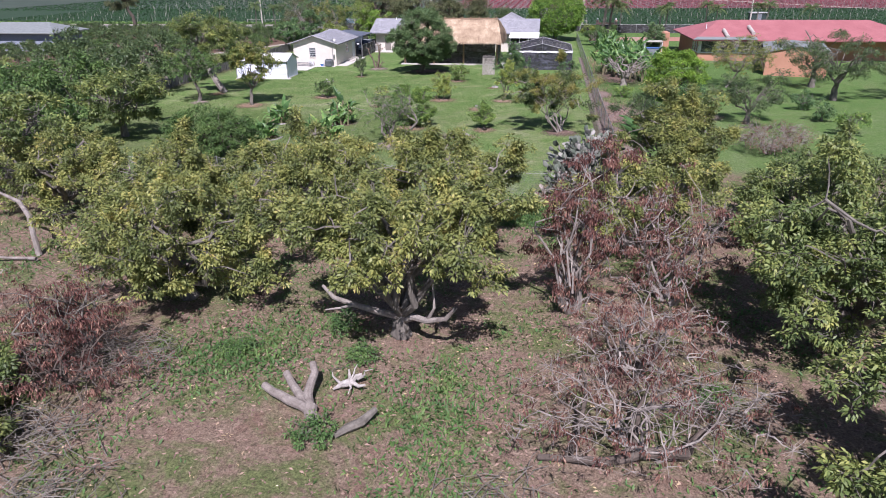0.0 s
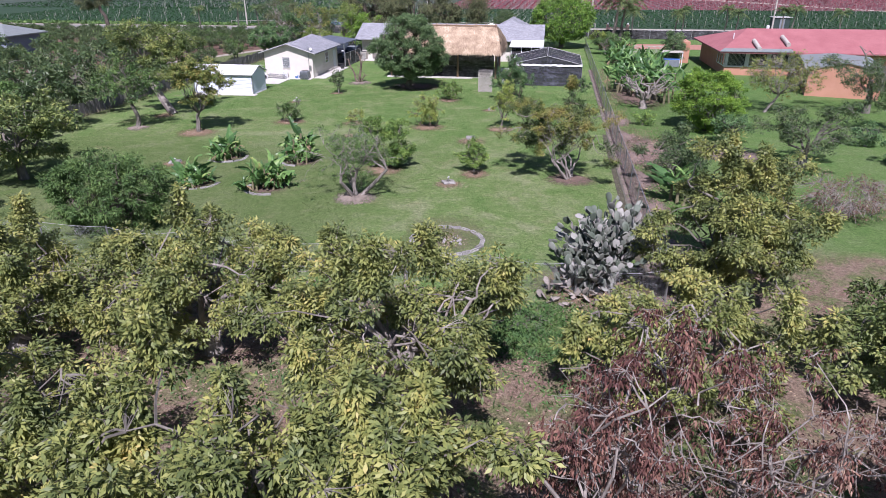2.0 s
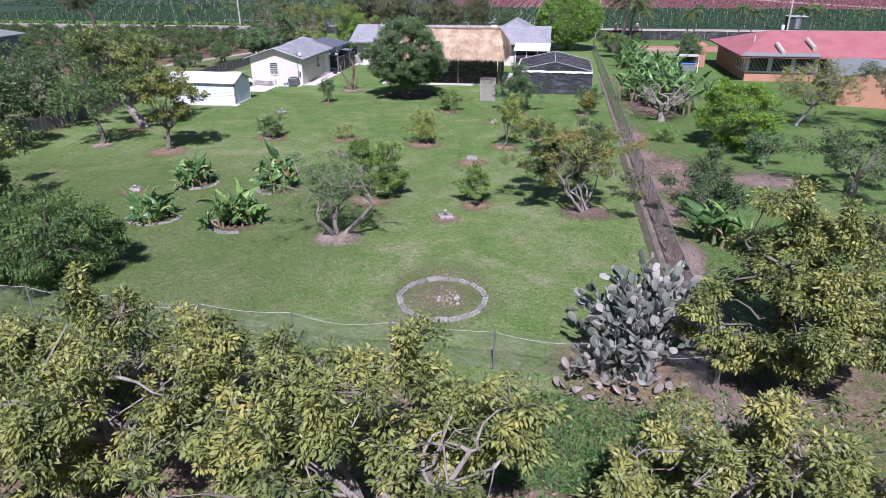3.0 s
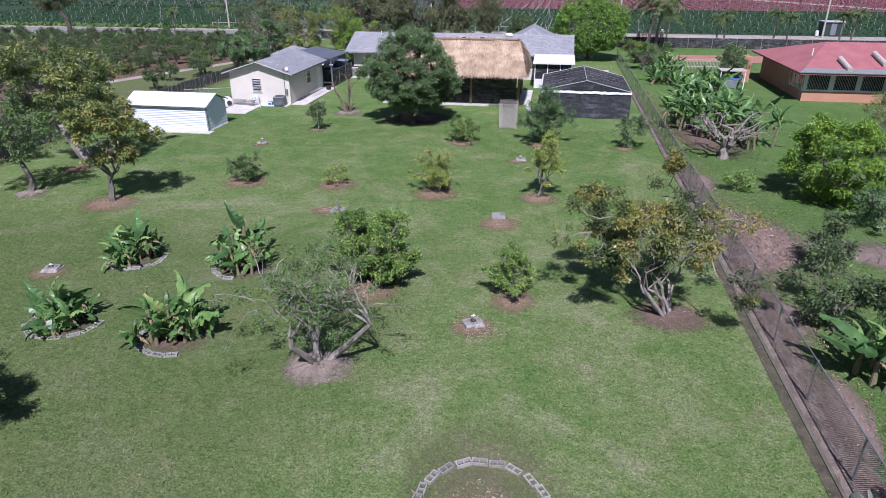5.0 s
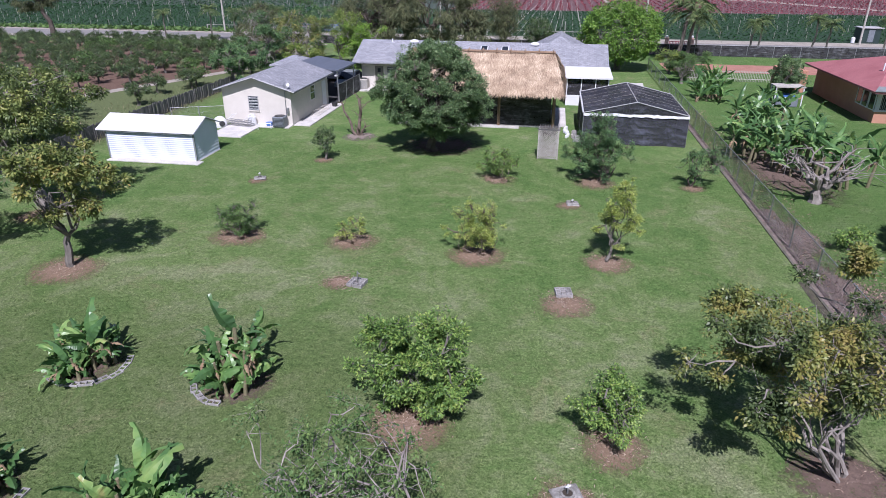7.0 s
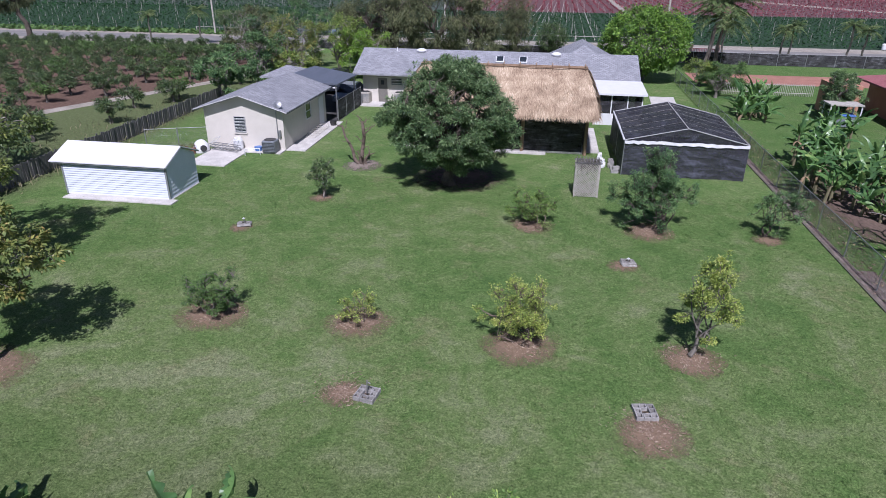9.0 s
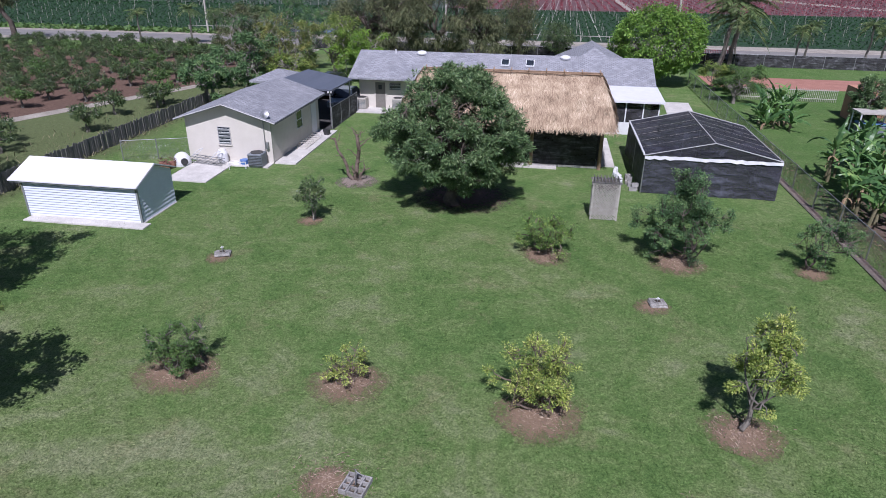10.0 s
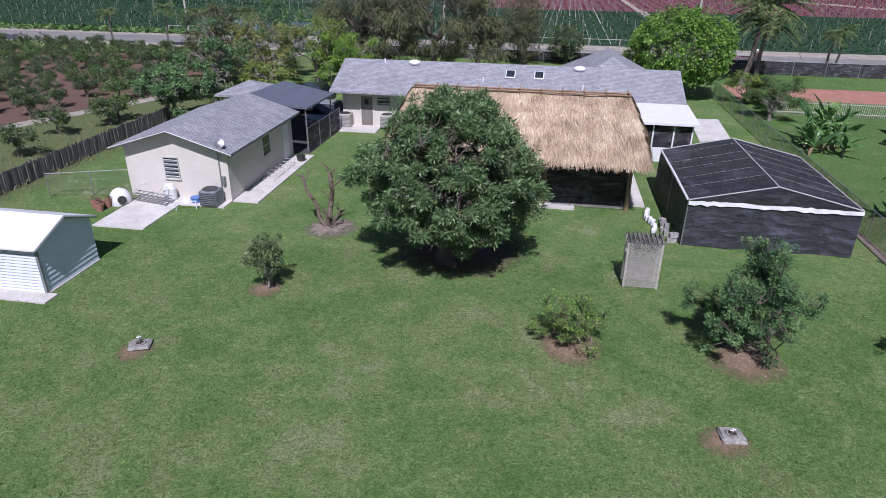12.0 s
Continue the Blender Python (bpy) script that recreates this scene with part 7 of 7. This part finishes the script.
put(new("butt", quad_mesh("butt", tube_quads([(bent(rs, (0.35, -0.5, 0.1), (-0.05, 0.1, 0.2), 4, 0.03), np.linspace(0.13, 0.22, 4))], 10), M_cutwood)), fork)
wood_thing("bleached_stump", 0.05, -47.5, [(bent(rs, (-0.35, -0.2, 0.1), (0.3, 0.3, 0.3), 5, 0.08), np.array([0.03, 0.09, 0.11, 0.08, 0.03])), (bent(rs, (0, 0, 0.15), (0.5, -0.1, 0.25), 4, 0.06), np.linspace(0.08, 0.03, 4)), (bent(rs, (0, 0, 0.15), (-0.1, 0.45, 0.3), 4, 0.06), np.linspace(0.07, 0.02, 4)), (bent(rs, (0.2, 0.2, 0.2), (0.6, 0.35, 0.45), 5, 0.1), np.linspace(0.05, 0.01, 5)), (bent(rs, (-0.2, 0, 0.15), (-0.5, 0.25, 0.3), 5, 0.1), np.linspace(0.05, 0.01, 5)), (bent(rs, (-0.1, -0.1, 0.15), (0.15, -0.5, 0.2), 5, 0.1), np.linspace(0.045, 0.01, 5)), (bent(rs, (0.1, 0.1, 0.2), (0.2, 0.3, 0.6), 5, 0.1), np.linspace(0.04, 0.01, 5))], M_driftwood, "bleached white root stump lying on its side")
wood_thing("curved_log", 0.75, -49.1, [(np.array([(-0.45, -0.35, 0.08), (-0.2, -0.1, 0.14), (0.1, 0.1, 0.2), (0.35, 0.5, 0.3)]), np.array([0.07, 0.11, 0.12, 0.08]))], M_bark, "short curved brown log on the ground")
wood_thing("fallen_log", 6.4, -49.4, [(bent(rs, (-1.3, -0.1, 0.12), (2.0, 0.3, 0.3), 9, 0.035), np.linspace(0.07, 0.14, 9)), (bent(rs, (0.6, 0.1, 0.25), (1.2, 1.3, 1.3), 6, 0.06), np.linspace(0.1, 0.03, 6)), (bent(rs, (-0.6, 0, 0.2), (-0.4, 1.5, 1.6), 6, 0.06), np.linspace(0.09, 0.02, 6)), (bent(rs, (2.0, 0.3, 0.3), (2.8, 0.9, 1.0), 5, 0.06), np.linspace(0.11, 0.04, 5))], M_bark_dark, "long fallen grey trunk with broken limbs")
wood_thing("arched_limb", -14.7, -40.8, [(np.array([(0, 0, 0), (-0.1, 0.1, 0.9), (-0.35, 0.4, 1.5), (-1.1, 0.9, 1.9), (-2.3, 1.3, 2.1)]), np.array([0.12, 0.10, 0.095, 0.085, 0.05])), (bent(rs, (0.4, -0.6, 0.15), (-2.4, -0.4, 0.6), 6, 0.05), np.linspace(0.07, 0.03, 6))], M_bark_pale, "bleached arching dead limb")
for bx, by, n, ln, lab in ((15.4, -11.0, 26, 1.9, "loose dry sticks on the soil bed"), (-6.4, -46.9, 90, 1.5, "heap of thin dry grey branches"), (9.6, -47.0, 80, 1.6, "heap of thin bare grey branches"), (-10.6, -45.2, 60, 1.4, "heap of thin dry branches"), (4.4, -51.2, 70, 1.3, "heap of dry twigs and leaves"), (-8.0, -47.2, 130, 2.0, "heap of long dead grey branches"), (-9.4, -51.6, 110, 1.7, "heap of dead branches and fronds"), (-7.0, -50.6, 120, 1.8, "heap of long dead grey branches"), (-5.2, -52.2, 70, 1.3, "heap of thin dry twigs")):
    ls = []
    for i in range(n):
        a = rs.uniform(0, math.tau)
        c = np.array([rs.normal(0, 0.7), rs.normal(0, 0.5), rs.uniform(0.05, 0.45)])
        d = np.array([math.cos(a), math.sin(a), rs.uniform(-0.1, 0.45)]) * ln * rs.uniform(0.4, 1.0) * 0.5
        p0, p1 = c - d, c + d
        p0[2], p1[2] = max(0.02, p0[2]), max(0.02, p1[2])
        ls.append((bent(rs, p0, p1, 4, 0.06), np.linspace(0.014, 0.004, 4)))
    b = thing("brush_pile", bx, by, 0, 0, lab, "brush pile")
    tagged(put(new("brushwood", quad_mesh("brushwood", tube_quads(ls, 4), M_bark)), b), kind="stuff")
for i, (x, y, h, r) in enumerate(((-0.9, -44.7, 0.7, 0.55), (0.1, -46.1, 0.45, 0.45), (-3.8, -46.2, 0.35, 0.5), (4.2, -33.2, 0.5, 0.9), (7.0, -33.6, 0.5, 1.0), (-2.2, -33.0, 0.45, 0.9), (9.5, -46.8, 0.4, 0.5), (-0.2, -49.5, 0.4, 0.6))):
    tree("weed_clump", x, y, "low clump of fresh green weeds", "weeds", M_weed, M_bark, "weed clumps", seed=210 + i, height=h, crown=(r, r), low=0.02, trunk=0.015, fork=0.1, limbs=6, stems=3, clusters=70, per=18, leaf=(0.09, 0.035), spread=0.16, gaps=0.15, lumps=0.4)

# ---- things round the cottage ----
surf_tan = surf("tan_metal", (0.36, 0.34, 0.30), (0.44, 0.42, 0.37), 2, 0.6, 20, 0.1)
ac = thing("air_conditioner", -20.4, 12.5, label="grey box air-conditioning unit on the cottage pad", category="air conditioner")
part("cabinet", boxes((-0.42, 0.42, -0.4, 0.4, 0.06, 0.82), bevel=0.05), M_plastic_grey, ac)
part("top_grille", rods(((0, 0, 0.82), (0, 0, 0.85), 0.36), sides=20), M_blackmetal, ac)
for k in range(7):
    part("louvre", boxes((-0.40, 0.40, -0.412, -0.40, 0.14 + k * 0.09, 0.17 + k * 0.09)), M_blackmetal, ac)
dog = thing("dog_house", -24.75, 11.95, 0, -20, "white rounded plastic dog house", "dog house")
bm = bmesh.new()
bmesh.ops.create_uvsphere(bm, u_segments=20, v_segments=12, radius=0.5)
for v in bm.verts:
    v.co.z = max(0.0, v.co.z * 1.2 + 0.16)
part("shell", bm, M_white, dog)
part("doorway", rods(((0.38, -0.18, 0.3), (0.5, -0.24, 0.3), 0.2, 0.19), sides=14), M_blackmetal, dog)
bar = thing("plastic_barrel", -22.65, 12.75, label="white plastic barrel against the cottage wall", category="barrel")
bm = bmesh.new()
for z0, z1, r0, r1 in ((0, 0.12, 0.26, 0.3), (0.12, 0.6, 0.3, 0.3), (0.6, 0.8, 0.3, 0.2)):
    rod(bm, (0, 0, z0), (0, 0, z1), r0, r1, 18)
part("body", bm, M_white, bar)
lad = thing("ladder_stack", -23.4, 12.3, 0, -12, "stack of aluminium ladders and chairs on the pad", "ladder")
for k in range(3):
    z = 0.1 + k * 0.16
    part("side_rail", rods(((-1.1, -0.2, z), (1.1, -0.2, z), 0.025), sides=6), M_galv, lad)
    part("side_rail", rods(((-1.1, 0.2, z), (1.1, 0.2, z), 0.025), sides=6), M_galv, lad)
    for i in range(8):
        part("rung", rods(((-1.0 + i * 0.28, -0.2, z), (-1.0 + i * 0.28, 0.2, z), 0.016), sides=6), M_galv, lad)
for x0 in (-0.8, 0.5):
    part("chair_frame", rods(((x0, -0.25, 0.5), (x0 + 0.4, -0.25, 0.85), 0.018), ((x0 + 0.4, -0.25, 0.85), (x0 + 0.4, 0.25, 0.85), 0.018), ((x0 + 0.4, 0.25, 0.85), (x0, 0.25, 0.5), 0.018), ((x0, -0.25, 0.5), (x0, 0.25, 0.5), 0.018), sides=6), M_white, lad)
tub = thing("blue_tub", -21.3, 12.65, label="small blue plastic tub with white rags", category="tub")
part("body", rods(((0, 0, 0), (0, 0, 0.3), 0.2, 0.25), sides=16), M_blue, tub)
part("rag", blob(0.28, 0.3, 5, 0.12, 14, 2), M_white, tub).location = (-0.45, -0.05, 0.06)
stand = thing("pipe_stand", -21.3, 11.75, 0, 20, "low white pipe stand in the grass", "stand")
part("pipe", rods(((-0.45, 0, 0.4), (0.45, 0, 0.4), 0.025), ((-0.45, 0, 0), (-0.45, 0, 0.42), 0.025), ((0.45, 0, 0), (0.45, 0, 0.42), 0.025)), M_white, stand)
for i, (x, y) in enumerate(((-25.1, 10.9), (-25.05, 11.4), (-25.5, 11.2))):
    pot = thing("flower_pot", x, y, 0, 0, "brown clay pot with withered stems", "pot", "pots by the cottage")
    part("pot", rods(((0, 0, 0), (0, 0, 0.34), 0.15, 0.21), sides=14), M_paver, pot)
    w, l = grow(seed=230 + i, height=0.6, crown=(0.22, 0.22), low=0.5, trunk=0.012, fork=0.6, limbs=4, clusters=18, per=8, leaf=(0.07, 0.03), spread=0.09)
    tagged(put(new("plant", quad_mesh("plant", l, M_deadleaf)), pot), kind="stuff")
dish = thing("satellite_dish", -19.85, 12.85, 2.62, 0, "small grey satellite dish on the cottage eave", "dish")
bm = bmesh.new()
bmesh.ops.create_cone(bm, cap_ends=False, segments=18, radius1=0.26, radius2=0.05, depth=0.09)
part("reflector", bm, M_galv, dish).matrix_local = Matrix.Translation((0, -0.06, 0.33)) @ Matrix.Rotation(radians(60), 4, "X")
part("arm", rods(((0, 0, 0), (0, 0, 0.3), 0.02), ((0, -0.05, 0.2), (0, -0.35, 0.35), 0.012)), M_galv, dish)
pal = thing("lounge_chair_stack", -19.15, 17.6, 0, 90, "row of white folded lounge chair frames on the walk", "chair")
for i in range(6):
    x0 = -1.5 + i * 0.52
    part("frame", rods(((x0, -0.3, 0.08), (x0, 0.3, 0.08), 0.018), ((x0, 0.3, 0.08), (x0 + 0.45, 0.3, 0.35), 0.018), ((x0 + 0.45, 0.3, 0.35), (x0 + 0.45, -0.3, 0.35), 0.018), ((x0 + 0.45, -0.3, 0.35), (x0, -0.3, 0.08), 0.018), ((x0 + 0.2, -0.3, 0.07), (x0 + 0.2, 0.3, 0.07), 0.018), sides=6), M_lattice, pal)
pot = thing("planter_tub", -18.75, 19.8, label="dark round planter tub on the walk", category="pot")
part("body", rods(((0, 0, 0.07), (0, 0, 0.4), 0.2, 0.26), sides=16), M_blackmetal, pot)
for x, y, w in ((-18.6, 28.0, 0.42), (-15.75, 28.2, 0.4)):
    u = thing("heat_pump", x, y, 0.0, 0, "tan outdoor heat pump unit beside the house wall", "air conditioner", "heat pumps")
    part("cabinet", boxes((-w, w, -w, w, 0.07, 0.95), bevel=0.05), surf_tan, u)
    part("top_grille", rods(((0, 0, 0.95), (0, 0, 0.98), w * 0.85), sides=18), M_blackmetal, u)
    for k in range(8):
        part("louvre", boxes((-w + 0.03, w - 0.03, -w - 0.01, -w, 0.15 + k * 0.09, 0.18 + k * 0.09)), M_plastic_grey, u)

# garden clutter by the shade house
pile = thing("block_pile", 0.35, 13.0, label="low pile of pale concrete blocks by the shade house", category="blocks")
blocks(pile, [(0, 0, 0, 90), (0.02, 0.42, 0, 88), (0.0, 0.85, 0, 92), (0.05, 0.2, 0.19, 80), (-0.03, 0.65, 0.19, 95), (0.0, 1.3, 0, 85), (0.28, -0.6, 0, 10), (0.1, -0.8, 0, 0), (0.2, -0.7, 0.19, 15)])
edge = thing("white_border", 0.2, 13.4, label="low curved border of white painted stones", category="border")
rg = random.Random(51)
for i in range(9):
    st = part("stone", boxes((-0.13, 0.13, -0.09, 0.09, 0.0, rg.uniform(0.16, 0.3)), bevel=0.03), M_white, edge)
    st.matrix_local = pose(-0.35 + 0.12 * math.sin(i * 0.8), -0.3 + i * 0.27, 0, 0, 0, 80 + rg.uniform(-15, 15))
for x, y, h in ((0.1, 0.2, 0.32), (0.25, 0.75, 0.26), (0.05, -0.2, 0.22)):
    pot = thing("flower_pot", 0.2 + x, 13.4 + y, label="small pale plastic flower pot", category="pot", group="pots by the shade house")
    part("pot", rods(((0, 0, 0), (0, 0, h), 0.09, 0.13), sides=12), M_lattice, pot)

# neighbour's spa under a small canopy
spa = thing("spa_shelter", 17.9, 26.9, label="small canopy over a blue covered spa", category="shelter")
part("canopy", boxes((-1.15, 1.15, -0.7, 0.8, 1.6, 1.7)), M_lattice, spa)
for px in (-1.05, 1.05):
    for py in (-0.6, 0.7):
        part("post", rods(((px, py, 0), (px, py, 1.61), 0.05)), M_white, spa)
part("tub", boxes((-0.85, 0.85, -0.5, 0.6, 0, 0.8), bevel=0.06), M_plastic_grey, spa)
part("cover", boxes((-0.88, 0.88, -0.53, 0.63, 0.8, 0.92), bevel=0.04), M_blue, spa, "blue spa cover")


# ---- vehicles in the carport ----
def car(x, y, rz, paint, label, L=4.4, W=1.75, H=1.45):
    c = thing("car", x, y, 0, rz, label, "car")
    bm = bmesh.new()
    prof = [(-L / 2, 0.35), (-L / 2 + 0.05, 0.75), (-L * 0.27, 0.88), (L * 0.40, 0.92), (L / 2, 0.8), (L / 2, 0.35)]
    a = [bm.verts.new((px, -W / 2, pz)) for px, pz in prof]
    b = [bm.verts.new((px, W / 2, pz)) for px, pz in prof]
    bm.faces.new(a)
    bm.faces.new(b[::-1])
    for i in range(len(prof)):
        j = (i + 1) % len(prof)
        bm.faces.new((a[i], b[i], b[j], a[j]))
    bmesh.ops.bevel(bm, geom=list(bm.edges), offset=0.06, segments=2, affect="EDGES")
    bmesh.ops.recalc_face_normals(bm, faces=bm.faces)
    part("body", bm, paint, c)
    bm = bmesh.new()
    prof = [(-L * 0.25, 0.86), (-L * 0.10, H), (L * 0.22, H), (L * 0.40, 0.9)]
    a = [bm.verts.new((px, -W / 2 + (0.06 if pz < 1 else 0.2), pz)) for px, pz in prof]
    b = [bm.verts.new((px, W / 2 - (0.06 if pz < 1 else 0.2), pz)) for px, pz in prof]
    for i in range(3):
        bm.faces.new((a[i], b[i], b[i + 1], a[i + 1]))
    bm.faces.new(a)
    bm.faces.new(b[::-1])
    bmesh.ops.recalc_face_normals(bm, faces=bm.faces)
    part("cabin_glass", bm, M_pane, c)
    part("roof_panel", boxes((-L * 0.10, L * 0.22, -W / 2 + 0.2, W / 2 - 0.2, H - 0.02, H + 0.03), bevel=0.015), paint, c)
    for sx_ in (-0.31, 0.31):
        for sy_ in (-1, 1):
            w = part("wheel", rods(((sx_ * L, sy_ * (W / 2 - 0.2), 0.32), (sx_ * L, sy_ * (W / 2 + 0.01), 0.32), 0.32), sides=18), M_rubber, c)
            part("rim", rods(((sx_ * L, sy_ * (W / 2 + 0.005), 0.32), (sx_ * L, sy_ * (W / 2 + 0.02), 0.32), 0.2), sides=14), M_galv, w)
    for sy_ in (-1, 1):
        part("headlight", boxes((-L / 2 - 0.01, -L / 2 + 0.12, sy_ * 0.5 - 0.18, sy_ * 0.5 + 0.18, 0.6, 0.74), bevel=0.02), M_white, c)


car(-20.1, 28.6, 90, surf("silver_car_paint", (0.20, 0.22, 0.25), (0.26, 0.28, 0.31), 2, 0.25, 30, 0.0, grain=0.05, spec=0.7), "silver sedan parked under the carport")
car(-22.6, 33.0, 90, M_carpaint_dark, "dark pickup-sized car parked behind the carport", 5.0, 1.9, 1.75)

# ---- utility poles by the road ----
for x, y, h in ((-55.5, 73.6, 9.0), (-19.0, 73.0, 9.0), (10.5, 62.5, 8.5), (42.0, 73.5, 9.0)):
    u = thing("utility_pole", x, y, 0, 0, "tall grey wooden utility pole by the road", "pole", "utility poles")
    part("shaft", rods(((0, 0, 0), (0, 0, h), 0.15, 0.11)), M_lattice, u)
    part("crossarm", boxes((-0.9, 0.9, -0.05, 0.05, h - 0.7, h - 0.58)), M_lattice, u)

# ---- pump shed, gate, hedge and pond by the road ----
pump = thing("pump_shed", 44.1, 76.8, label="dark green pump shed with a white roof beside the nursery", category="shed")
part("wall", boxes((-1.35, 1.35, -1.1, 1.1, 0, 2.1)), surf("dark_green_panel", (0.012, 0.030, 0.028), (0.022, 0.045, 0.040), 1.5, 0.6, 20, 0.1), pump)
part("roof", boxes((-1.5, 1.6, -1.3, 1.3, 2.1, 2.2)), M_trimpale, pump, "flat pale roof")
part("doorway", boxes((-0.3, 0.5, -1.13, -1.1, 0.2, 1.9)), M_plastic_grey, pump)
tank = thing("water_tank", 42.1, 76.2, label="small white plastic tank beside the pump shed", category="tank")
part("body", rods(((0, 0, 0), (0, 0, 0.7), 0.28), ((0, 0, 0.7), (0, 0, 0.82), 0.28, 0.12), sides=16), M_white, tank)
gate = thing("driveway_gate", 13.2, 58.4, -0.1, label="red slatted metal driveway gate", category="gate")
part("gate_frame", boxes((0, 2.5, -0.03, 0.03, 0.1, 0.18), (0, 2.5, -0.03, 0.03, 1.62, 1.7)), M_red, gate)
for k in range(14):
    part("slat", boxes((k * 0.185, k * 0.185 + 0.09, -0.02, 0.02, 0.1, 1.7)), M_red, gate)
M_pink = surf("pink_stucco", (0.50, 0.33, 0.27), (0.58, 0.40, 0.33), 1.5, 0.9, 30, 0.2, grain=0.15)
for x in (12.9, 16.0):
    pil = thing("gate_pillar", x, 58.5, label="pale pink stucco gate pillar with a globe lamp", category="pillar", group="gate pillars")
    part("shaft", boxes((-0.22, 0.22, -0.22, 0.22, 0, 1.9), bevel=0.02), M_pink, pil)
    part("cap", boxes((-0.28, 0.28, -0.28, 0.28, 1.9, 2.0), bevel=0.02), M_pink, pil)
    bm = bmesh.new()
    bmesh.ops.create_uvsphere(bm, u_segments=12, v_segments=8, radius=0.16, matrix=Matrix.Translation((0, 0, 2.15)))
    part("lamp_globe", bm, M_white, pil, "white globe lamp")
row_plants("field_hedge", M_weep, -150, -46, 73.0, 77.5, 0.5, 0.5, 0.55, "low yellow-green hedge along the road", 14)
M_pond = surf("pond_water", (0.10, 0.14, 0.20), (0.16, 0.21, 0.28), 0.3, 0.25, 6, 0.2, grain=0.15)
bm = slab(bmesh.new(), [(-52, 77.5, 0.03), (-36, 77.5, 0.03), (-37, 92, 0.03), (-58, 93, 0.03)], 0.03)
tagged(part("pond", bm, M_pond), "pale blue sheet of shallow water in the nursery", "", "", "structure")
tree("casuarina", -74.5, 57.5, "tall leaning pine-like tree with drooping dark foliage", "tree", M_pine, M_bark_dark, seed=148, height=10.5, crown=(3.2, 3.0), low=0.3, trunk=0.32, fork=0.55, limbs=9, twigs=False, clusters=420, per=22, leaf=(0.5, 0.06), spread=0.7, hollow=0.3, gaps=0.35, lumps=0.4, droop=1.4, lean=(-2.0, 0.0), boughs=26, bough=0.26)
